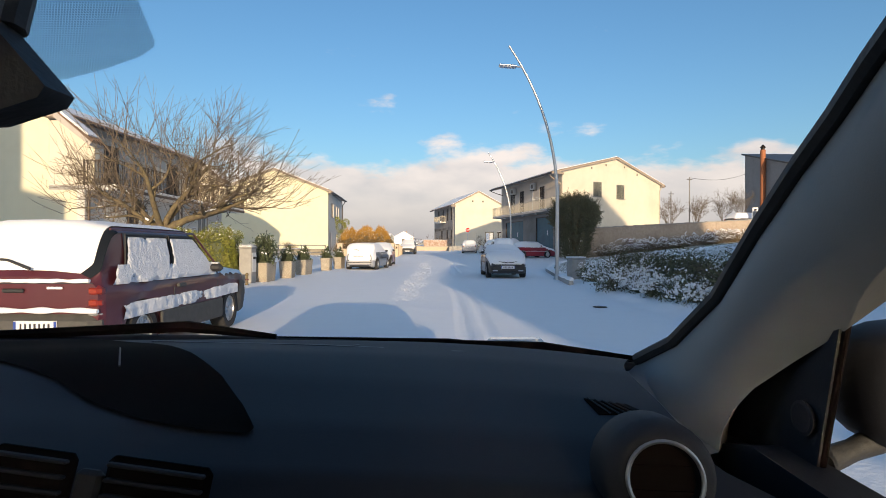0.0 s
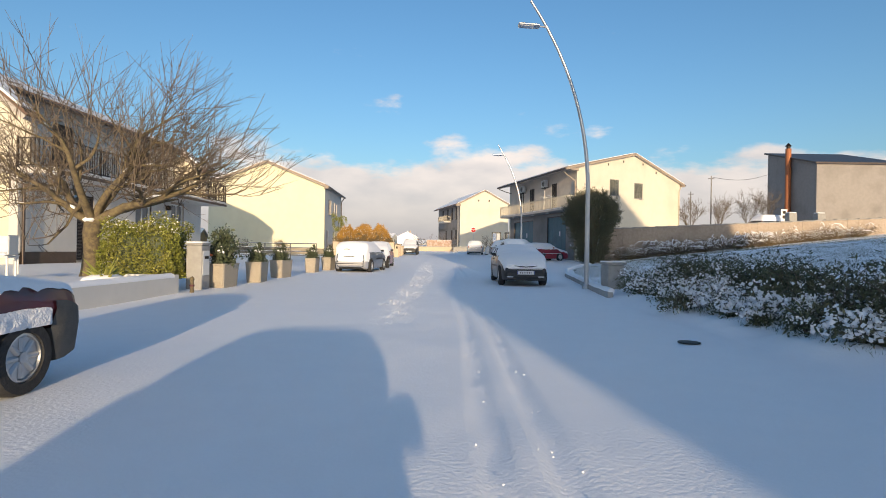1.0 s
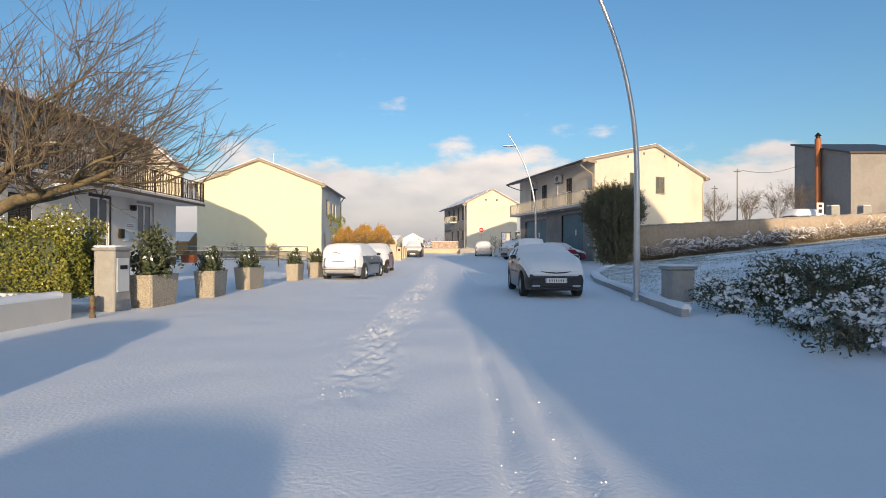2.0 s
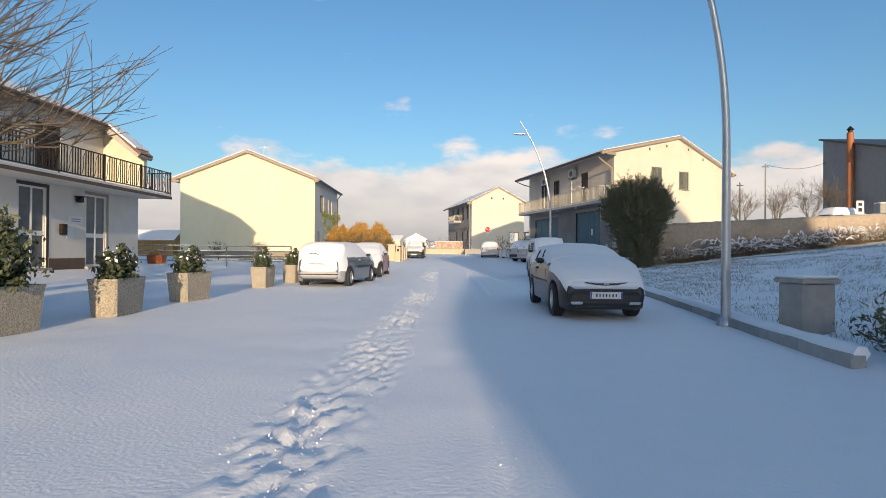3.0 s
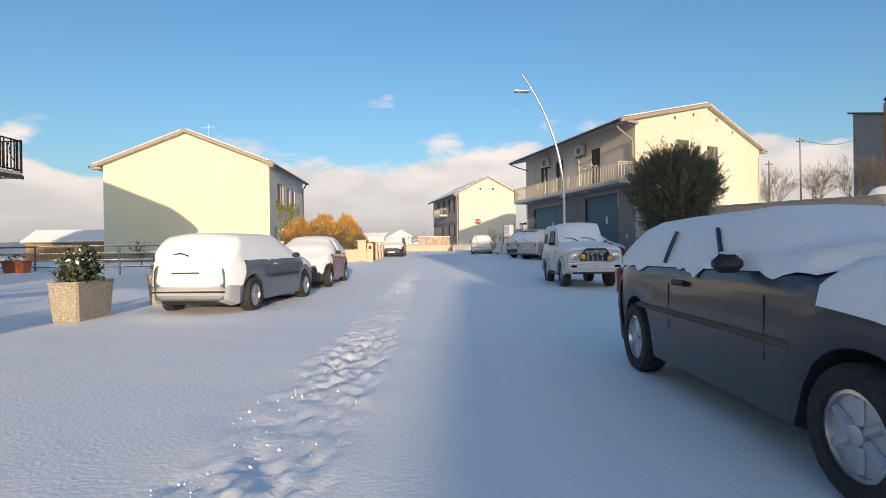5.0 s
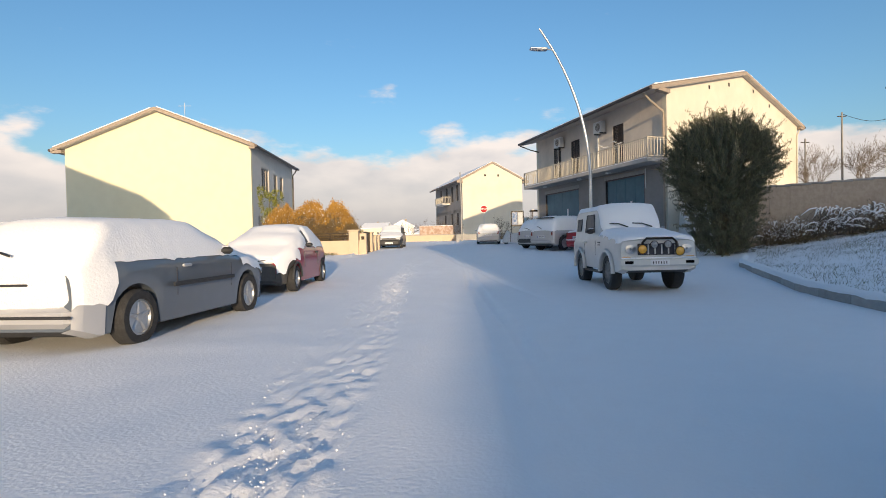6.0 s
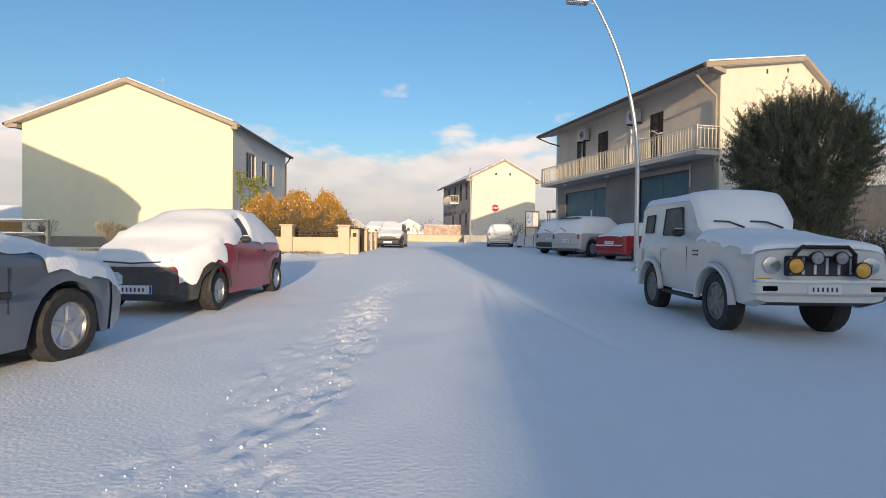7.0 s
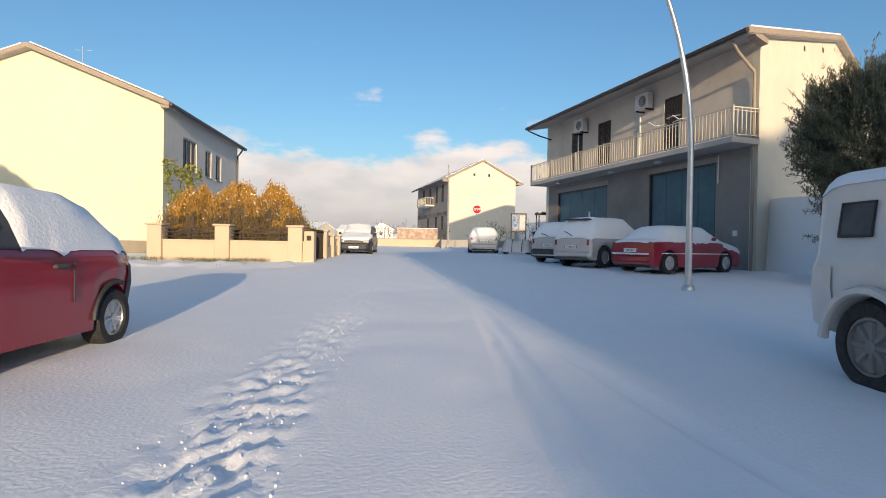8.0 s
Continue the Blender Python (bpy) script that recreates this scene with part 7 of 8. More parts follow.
        tagged(part("lodged_snow", leaf_mesh("lodged_snow", SNOW, a[h > 0.55][::30], 0.08, 95 + i), None, c, "flecks of snow"), kind="stuff")
    for i, (x, yy, hh) in enumerate(((-4.9, 54.0, 1.5), (-5.2, 55.6, 1.25))):
        q = thing("garden_shrub", pose(x, yy, z), "green garden shrub behind the low wall", "shrub", "garden shrubs")
        tagged(part("foliage", leaf_mesh("foliage", LEAF_LIT, np.concatenate([lump(500, 160 + i, 0.45, 0.5, 0.5, 0, 0, hh - 0.4, shell=0.2), lump(300, 170 + i, 0.35, 0.4, 0.5, 0.1, 0.1, hh * 0.5, shell=0.2)]), 0.08, 165 + i), None, q), kind="stuff")
        part("stem", Shape().tube([(0, 0, 0), (0.03, 0.02, hh * 0.5), (0, 0.03, hh - 0.2)], [0.04, 0.03, 0.01], 6), BARK, q)
        tagged(part("lodged_snow", leaf_mesh("lodged_snow", SNOW, lump(60, 175 + i, 0.4, 0.45, 0.3, 0, 0, hh - 0.2), 0.07, 176 + i), None, q, "dabs of snow"), kind="stuff")
    t = thing("young_shrub", pose(-9.5, 52.4, z), "green shrub rising over the golden conifers", "shrub")
    pts = np.concatenate([lump(420, 98, 0.55, 0.45, 0.6, 0, 0, 2.9), lump(260, 99, 0.45, 0.4, 0.45, 0.45, 0.1, 3.2), lump(160, 100, 0.3, 0.3, 0.4, -0.3, 0, 3.5), lump(300, 101, 0.5, 0.4, 0.7, 0.1, 0, 1.9)])
    tagged(part("foliage", leaf_mesh("foliage", LEAF_LIT, pts, 0.11, 98), None, t), kind="stuff")
    part("stem", Shape().tube([(0, 0, 0), (0.05, 0.05, 1.4), (0.1, 0, 3.0)], [0.05, 0.035, 0.015], 6), BARK, t)


peach_fence()


def roadside_weeds():
    """Dry grass standing out of the shovelled snow before the wall and along the house."""
    rng = np.random.default_rng(77)
    x, y = rng.uniform(-15.0, -5.2, 26000), rng.uniform(45.5, 49.8, 26000)
    keep = [(a, b) for a, b in zip(x, y) if noise.noise((a * 0.8, b * 0.9, 2)) + 0.5 * noise.noise((a * 3, b * 3, 4)) + 0.35 * (b - 48.2) > rng.uniform(0.0, 0.7) and (a > -10 or b > 47.5)]
    pts = np.array([(a, b, ground_z(a, b) + 0.06) for a, b in keep])
    tagged(new("weeds", leaf_mesh("weeds", GRASS, pts, 0.045, 78, wide=0.08, long=4.0, up=0.5)), "dry weeds standing out of the snow by the wall", "weeds", "", "stuff")


roadside_weeds()
for k_, (bx, by, bh, stuff_) in enumerate(((-13.2, 47.8, 0.50, PALE_TWIG), (-16.1, 48.2, 0.62, TWIG))):
    bare_tree("bare_bush", (bx, by, ground_z(bx, by)), "leafless pale brown bush before the yellow house" if k_ == 0 else "thin dark leafless shrub before the yellow house", 2.0, 140 + k_,
              [((-0.35, 0, 0.9), bh, 0.022), ((0.35, 0.2, 0.9), bh, 0.022), ((0, 0.3, 1), bh, 0.022), ((0.1, -0.3, 0.9), bh, 0.022)][:4 - k_],
              levels=5 - k_, trunk_r=0.035, trunk_h=0.1, snow_bits=False, group="bare bushes", kids=(3, 4), twig_mat=stuff_)


# ---------------------------------------------------------------- forecourt beside the balcony house
def forecourt():
    r = thing("steel_railing", pose(-16.2, 38.6, ground_z(-14.0, 38.4) - 0.12, 0, 0, -9), "weathered grey steel railing of horizontal bars edging the yard", "railing")
    for z in (0.25, 0.48, 0.72, 0.98):
        part("bar", Shape().tube([(0, 0, z), (8.5, 0, z)], 0.03 if z > 0.9 else 0.024, 6), WEATHERED, r)
        xs = np.linspace(0.1, 8.4, 60)
        part("bar_snow", Shape().tube([(x, 0, z + 0.028) for x in xs], [max(0.004, 0.012 + 0.03 * noise.noise((x * 1.7, z * 9, 2))) for x in xs], 5), SNOW, r, "snow lying on the bar")
    for i in range(6):
        part("post", Shape().box(i * 1.7 - 0.025, -0.025, -0.35, i * 1.7 + 0.025, 0.025, 1.0), WEATHERED, r)
    t = thing("terracotta_trough", pose(-14.3, 37.2, ground_z(-14.3, 37.2), 0, 0, -10), "orange terracotta trough with bare plants", "trough")
    part("trough_body", Shape().box(-0.42, -0.18, 0, 0.42, 0.18, 0.36, taper=0.04), TERRACOTTA, t)
    part("trough_rim", Shape().soft_box(-0.46, -0.22, 0.36, 0.46, 0.22, 0.42, 0.015), TERRACOTTA, t)
    tagged(part("dry_stems", leaf_mesh("dry_stems", LEAF_RUST, lump(120, 6, 0.38, 0.14, 0.14, 0, 0, 0.5), 0.07, 7), None, t), kind="stuff")
    s = thing("wooden_shed", pose(-31.7, 60.5, -0.2, 0, 0, 6), "wooden garden shed with snow on its roof", "shed")
    n = 16
    for i in range(n):
        part("plank", Shape().box(i * 0.36, -0.02, 0, i * 0.36 + 0.345, 0.02, 2.2), PLANK, s)
    part("side_wall", Shape().prism([(0, 0), (3.2, 0), (3.2, 2.2), (1.6, 2.95), (0, 2.2)], 5.70, 5.78, axis="x"), PLANK, s)
    part("side_wall", Shape().prism([(0, 0), (3.2, 0), (3.2, 2.2), (1.6, 2.95), (0, 2.2)], 0.0, 0.08, axis="x"), PLANK, s)
    part("back_wall", Shape().box(0, 3.15, 0, 5.76, 3.2, 2.2), PLANK, s)
    part("roof", Shape().prism([(-0.3, 2.1), (1.6, 3.0), (3.5, 2.1), (3.5, 2.18), (1.6, 3.1), (-0.3, 2.18)], -0.25, 6.0, axis="x"), FASCIA, s)
    part("roof_snow", Shape().prism([(-0.25, 2.21), (1.6, 3.12), (3.45, 2.21), (3.45, 2.28), (1.6, 3.19), (-0.25, 2.28)], -0.2, 5.95, axis="x"), SNOW, s)


forecourt()


# ---------------------------------------------------------------- the far end of the street
def stop_sign():
    z = road_z(67.5)
    s = thing("stop_sign", pose(3.45, 67.5, z, 0, 0, 4), "round red and white stop sign on a steel post", "road sign")
    part("post", Shape().tube([(0, 0.03, 0), (0, 0.03, 2.95)], 0.03, 8), STEEL, s)
    p = new("sign_plate")
    p.parent = s
    p.matrix_local = pose(0, 0, 2.72, 90, 0, 0)
    part("rim", Shape().lathe([(0.30, -0.02), (0.31, 0.0), (0.30, 0.008), (0.27, 0.009)], 28), SIGN_WHITE, p)
    part("disc", Shape().lathe([(0.275, 0.0), (0.275, 0.013), (0.01, 0.014)], 28), SIGN_RED, p)
    cu = bpy.data.curves.new("lettering", "FONT")
    cu.body, cu.size, cu.align_x, cu.align_y, cu.extrude = "STOP", 0.21, "CENTER", "CENTER", 0.003
    me_ob = bpy.data.objects.new("tmp_text", cu)
    me = bpy.data.meshes.new_from_object(me_ob)
    bpy.data.objects.remove(me_ob)
    me.materials.clear()
    me.materials.append(SIGN_WHITE)
    ob = new("lettering", me)
    ob.parent = p
    ob.matrix_local = pose(0, 0, 0.020)


stop_sign()


def street_end():
    z = road_z(74)
    w = new("junction_wall")
    tagged(w, "low cream wall with a faded pink panel at the junction", "wall", "", "structure")
    part("wall_body", Shape().box(-6.5, 73.9, z - 0.1, 1.2, 74.15, z + 0.55), FENCE_STUCCO, w)
    part("coping", Shape().box(-6.5, 73.85, z + 0.55, 1.2, 74.2, z + 0.62), CONCRETE, w)
    part("panel", Shape().box(-2.2, 74.3, z - 0.1, 1.0, 74.42, z + 1.42), material("faded_pink_panel", (0.38, 0.25, 0.19), 0.85, second=(0.55, 0.45, 0.40), scale=4.0, mix=0.8, bump=0.4), w)
    part("panel_snow", Shape().soft_box(-2.2, 74.28, z + 1.421, 1.0, 74.44, z + 1.47, 0.02), SNOW, w, smooth=60)
    part("side_wall", Shape().box(1.2, 70.5, z - 0.2, 1.45, 74.0, z + 0.55), CONCRETE, w)
    part("far_wall", Shape().box(1.5, 75.5, z - 0.2, 9.0, 75.75, z + 0.6), CONCRETE, w)
    p = thing("telegraph_pole", pose(1.75, 72.8, z - 0.1), "thin grey utility pole beside the junction", "pole")
    part("shaft", Shape().tube([(0, 0, 0), (0.03, 0, 3.5), (-0.04, 0, 6.4)], [0.075, 0.06, 0.05], 10), CONCRETE, p, smooth=60)
    b = thing("notice_board", pose(6.0, 66.0, road_z(66), 0, 0, -8), "steel-framed notice board with faded posters", "notice board")
    for x in (-0.47, 0.47):
        part("leg", Shape().tube([(x, 0, 0), (x, 0, 2.45)], 0.03, 8), IRON, b)
    part("frame", Shape().box(-0.50, -0.03, 2.4, 0.50, 0.03, 2.46).box(-0.50, -0.03, 1.25, 0.50, 0.03, 1.31), IRON, b)
    part("board", Shape().box(-0.44, -0.015, 1.31, 0.44, 0.015, 2.40), WEATHERED, b)
    part("poster", Shape().box(-0.41, -0.022, 1.38, 0.0, -0.017, 2.36), material("poster_blue", (0.08, 0.16, 0.34), 0.6, second=(0.4, 0.45, 0.55), scale=5.0, mix=0.8), b)
    part("poster", Shape().box(0.06, -0.022, 1.38, 0.41, -0.017, 2.34), material("poster_pale", (0.45, 0.50, 0.55), 0.6, second=(0.6, 0.6, 0.6), scale=5.0, mix=0.8), b)
    f = thing("shelter_frame", pose(6.9, 64.0, road_z(64)), "dark steel-framed shelter beside the house", "shelter")
    for x in (0, 0.8):
        for y in (0, 0.8):
            part("post", Shape().box(x - 0.03, y - 0.03, 0, x + 0.03, y + 0.03, 2.35), IRON, f)
    part("roof_panel", Shape().box(-0.1, -0.1, 2.35, 0.9, 0.9, 2.45), IRON, f)
    part("roof_snow", Shape().soft_box(-0.08, -0.08, 2.451, 0.88, 0.88, 2.51, 0.03), SNOW, f, smooth=60)
    c = thing("dumpster", pose(6.7, 60.3, road_z(60.3), 0, 0, 15), "dark green lidded refuse container with snow on top", "refuse container")
    part("container_body", Shape().box(-0.75, -0.5, 0.15, 0.75, 0.5, 1.15, taper=-0.0), BLACK_PLASTIC, c)
    part("lid", Shape().soft_box(-0.8, -0.55, 1.15, 0.8, 0.55, 1.28, 0.05), BLACK_PLASTIC, c)
    part("lid_snow", Shape().soft_box(-0.78, -0.53, 1.281, 0.78, 0.53, 1.34, 0.04), SNOW, c, smooth=60)
    for x in (-0.6, 0.6):
        part("castor", Shape().lathe([(0.08, -0.03), (0.08, 0.03)], 10, pose(x, 0, 0.08, 0, 90)), RUBBER, c)
    t = thing("covered_scooter", pose(5.2, 61.6, road_z(61.6), 0, 0, 70), "scooter under a pale tarpaulin tied with black straps", "scooter")
    s = Shape()
    prof = [(-0.85, 0.35), (-0.6, 0.75), (-0.2, 0.80), (0.2, 0.72), (0.55, 0.98), (0.72, 0.70), (0.88, 0.30)]
    rings = []
    for y, h in prof:
        w2 = 0.34 if abs(y) < 0.7 else 0.18
        rings.append([(-w2, y, 0.10), (-w2 * 0.9, y, h * 0.6), (-w2 * 0.4, y, h), (w2 * 0.4, y, h), (w2 * 0.9, y, h * 0.6), (w2, y, 0.10)])
    for r in rings:
        s.v.extend(r)
    for i in range(len(rings) - 1):
        for j in range(5):
            s.f.append((i * 6 + j, i * 6 + j + 1, i * 6 + 7 + j, i * 6 + 6 + j))
    s.f.append(tuple(range(6)))
    s.f.append(tuple(range(len(rings) * 6 - 6, len(rings) * 6)))
    part("tarpaulin", s, material("pale_tarpaulin", (0.62, 0.64, 0.66), 0.6, second=(0.5, 0.52, 0.55), scale=6.0, bump=0.6, bump_scale=12.0), t, smooth=60)
    for y in (-0.3, 0.25):
        part("strap", Shape().tube([(-0.36, y, 0.12), (-0.32, y, 0.52), (-0.14, y, 0.82), (0.14, y, 0.82), (0.32, y, 0.52), (0.36, y, 0.12)], 0.018, 5), IRON, t)
    for y in (-0.62, 0.66):
        part("wheel", Shape().lathe([(0.20, -0.05), (0.22, 0), (0.20, 0.05)], 16, pose(0, y, 0.2, 0, 90)), RUBBER, t)
    # bare thorn bushes before the far house
    for i, (x, y) in enumerate(((5.6, 74.5), (8.2, 74.0), (1.2, 80.0), (-1.6, 76.5), (-3.4, 77.5), (-0.2, 90.0))):
        bare_tree("bare_bush", (x, y, road_z(y)), "leafless thorny bush near the junction", 2.0, 90 + i, [((-0.5, 0, 0.8), 0.9, 0.03), ((0.6, 0.2, 0.7), 0.9, 0.03), ((0, 0.4, 1), 1.0, 0.03), ((0.2, -0.5, 0.9), 0.8, 0.03)],
                  levels=4, trunk_r=0.05, trunk_h=0.15, snow_bits=False, group="bare bushes")
    # far houses
    for i, (x, y, w_, d, e, r, yaw) in enumerate(((-9.0, 186, 6.6, 9, 3.0, 1.7, 5), (-17.0, 205, 9, 8, 2.8, 1.5, 80), (-27, 195, 12, 8, 3.0, 1.6, 75), (-6.0, 235, 12, 8, 3.0, 1.5, 80), (2.0, 250, 12, 8, 3.2, 1.6, 82))):
        zz = road_z(y) - 0.4
        h = thing("bungalow", pose(x, y, zz, 0, 0, yaw), "distant pale bungalow with snow on its roof", "house", "distant bungalows")
        s = Shape()
        wall_panel(s, Matrix.Diagonal((-1, 1, 1, 1)), 0, w_, 0, e, [(w_ * 0.45, e * 0.45, 0.9, 1.0)], 0.3, r)
        part("gable_wall", s, WHITE_FRAME if i == 0 else STUCCO_CREAM, h)
        part("house_body", Shape().prism([(0, 0), (-w_, 0), (-w_, e), (-w_ / 2, e + r - 0.02), (0, e)], 0.32, d), STUCCO_CREAM, h)
        part("roof", Shape().prism([(0.4, e - 0.2), (-w_ / 2, e + r + 0.05), (-w_ - 0.4, e - 0.2), (-w_ - 0.4, e - 0.05), (-w_ / 2, e + r + 0.22), (0.4, e - 0.05)], -0.3, d + 0.3), SNOW, h)
        part("chimney", Shape().box(-w_ * 0.3 - 0.5, d * 0.5, e, -w_ * 0.3, d * 0.5 + 0.5, e + r + 0.6), FASCIA, h)
        window(h, Matrix.Diagonal((-1, 1, 1, 1)), w_ * 0.45, e * 0.45, 0.9, 1.0, "shutter", DARK_WOOD)


street_end()


# ---------------------------------------------------------------- the hill to the right
def hilltop():
    g = 5.0
    h = thing("hill_house", pose(39.5, 62.0, g), "tall plain grey house with an orange flue", "house")
    part("side_wall", Shape().prism([(0.02, -3), (8.5, -3), (8.5, 8.3), (0.02, 6.0)], 0.0, 0.3, axis="x"), STUCCO_GREY_AND_SHADE, h)
    part("front_wall", Shape().box(0.0, -0.3, -3, 9.0, 0.0, 5.9), STUCCO_GREY_AND_SHADE, h)
    part("back_wall", Shape().box(0.3, 8.2, -3, 9.0, 8.5, 8.1), STUCCO_GREY_AND_SHADE, h)
    part("roof", Shape().prism([(-0.6, 5.84), (8.8, 8.39), (8.8, 8.57), (-0.6, 6.02)], -0.3, 9.3, axis="x"), GUTTER, h)
    f = new("flue")
    f.parent = h
    part("flue_pipe", Shape().tube([(-0.35, 4.0, -2.5), (-0.35, 4.0, 8.2)], 0.30, 12), PIPE_ORANGE, f, "rust-orange flue", smooth=60)
    part("flue_cowl", Shape().lathe([(0.20, 8.2), (0.20, 8.45), (0.34, 8.5), (0.05, 8.85)], 12, pose(-0.35, 4.0, 0)), IRON, f)
    for i, (x, y, zz) in enumerate(((27.3, 58.0, 3.8), (30.7, 59.0, 4.3), (31.9, 57.5, 4.5), (25.0, 59.0, 3.5))):
        bare_tree("bare_bush", (x, y, zz - 0.6), "leafless bush on the hill", 2.6, 120 + i, [((-0.55, 0, 0.9), 1.45, 0.04), ((0.6, 0.2, 0.9), 1.4, 0.04), ((0, 0.4, 1), 1.5, 0.04), ((0.1, -0.5, 0.9), 1.3, 0.035), ((-0.2, 0.3, 1.0), 1.4, 0.035)],
                  levels=5, trunk_r=0.07, trunk_h=0.3, snow_bits=False, group="bare bushes")
    for x, y, hh in ((27.5, 60.0, 5.9), (26.3, 62.0, 4.5)):
        p = thing("utility_pole", pose(x, y, 3.2), "thin weathered utility pole on the hill", "pole", "utility poles")
        part("shaft", Shape().tube([(0, 0, 0), (0, 0, hh)], [0.075, 0.055], 8), WEATHERED, p)
        part("insulator_bar", Shape().box(-0.3, -0.03, hh - 0.3, 0.3, 0.03, hh - 0.24), IRON, p)
    c = thing("overhead_cable", pose(0, 0, 0), "thin black cable from pole to house", "cable")
    pts = [(27.5 + 12.0 * t, 60.0 + 10.0 * t, 9.0 + 1.9 * t - 0.5 * math.sin(math.pi * t)) for t in np.linspace(0, 1, 12)]
    part("wire", Shape().tube(pts, 0.018, 4), BLACK_PLASTIC, c)
    s = thing("sign_board", pose(31.0, 53.5, 4.3), "white sign board on a post on the hill", "sign")
    part("post", Shape().tube([(0, 0, -1.6), (0, 0, 0)], 0.03, 6), STEEL, s)
    part("board", Shape().box(-0.28, -0.02, -0.1, 0.28, 0.02, 0.95), SIGN_WHITE, s)
    part("dark_print", Shape().box(-0.15, -0.026, 0.55, 0.15, -0.021, 0.8).box(-0.15, -0.026, 0.1, 0.15, -0.021, 0.4), IRON, s)
    car_estate("snowed_car", pose(29.0, 54.5, 3.25, 0, 0, -75), "car parked on the hill under a layer of snow", PAINT_DARK, 33)
    g2 = thing("gate_posts", pose(27.0, 46.2, 3.2), "pair of stubby grey masonry gate posts", "gate post")
    for x in (0, 2.2):
        part("gate_post", Shape().soft_box(x - 0.3, -0.3, -0.6, x + 0.3, 0.3, 1.15, 0.02), CONCRETE, g2)
        part("post_snow", Shape().soft_box(x - 0.28, -0.28, 1.151, x + 0.28, 0.28, 1.22, 0.03), SNOW, g2, smooth=60)


hilltop()


def far_land():
    """Low snowy hills all round."""
    s = Shape()
    n = 120
    for k, (r, hgt) in enumerate(((900, 0), (1500, 1.0), (2300, 1.0))):
        for i in range(n):
            a = 2 * math.pi * i / n
            z = -45 if k == 0 else hgt * (20 + 22 * noise.noise((math.cos(a) * 3, math.sin(a) * 3, k)) + 10 * noise.noise((math.cos(a) * 9, math.sin(a) * 9, k))) * (1 if k == 1 else 1.6)
            s.v.append((r * math.cos(a), r * math.sin(a), z))
    for k in range(2):
        for i in range(n):
            j = (i + 1) % n
            s.f.append((k * n + i, k * n + j, (k + 1) * n + j, (k + 1) * n + i))
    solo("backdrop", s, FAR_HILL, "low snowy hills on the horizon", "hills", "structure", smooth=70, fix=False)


far_land()


# ---------------------------------------------------------------- small litter of the street
def street_bits():
    m = thing("manhole_cover", pose(3.0, 10.2, -0.001, 0, 0, 10), "dark iron drain cover showing through the snow", "drain cover")
    part("cover", Shape().lathe([(0.13, 0), (0.13, 0.010), (0.08, 0.014)], 16), IRON, m)
    rng = np.random.default_rng(8)
    s = Shape()
    for a, b, pick in zip(rng.uniform(-1.7, 1.2, 60000), rng.uniform(4, 44, 60000), rng.uniform(size=60000)):
        lot = max(rut(a, b) * 0.55, 0.09 * tyre_mark(a, b) if b < 20 else 0.0)
        if pick > lot:
            continue
        r = rng.uniform(0.003, 0.007) * (1.5 if pick < lot * 0.06 else 1.0)
        c = Vector((a, b, ground_z(a, b) - r * 0.2))
        k = rng.uniform(0.6, 1.2, 6)
        s.add([c + Vector((r * k[0], 0, 0)), c + Vector((0, r * k[1], 0)), c + Vector((-r * k[2], 0, 0)), c + Vector((0, -r * k[3], 0)), c + Vector((0, 0, r * k[4])), c - Vector((0, 0, r))],
              [(0, 1, 4), (1, 2, 4), (2, 3, 4), (3, 0, 4), (1, 0, 5), (2, 1, 5), (3, 2, 5), (0, 3, 5)])
    solo("snow_crumbs", s, SNOW, "crumbs of snow thrown up by tyres", "snow", "stuff", smooth=70, fix=False)


street_bits()


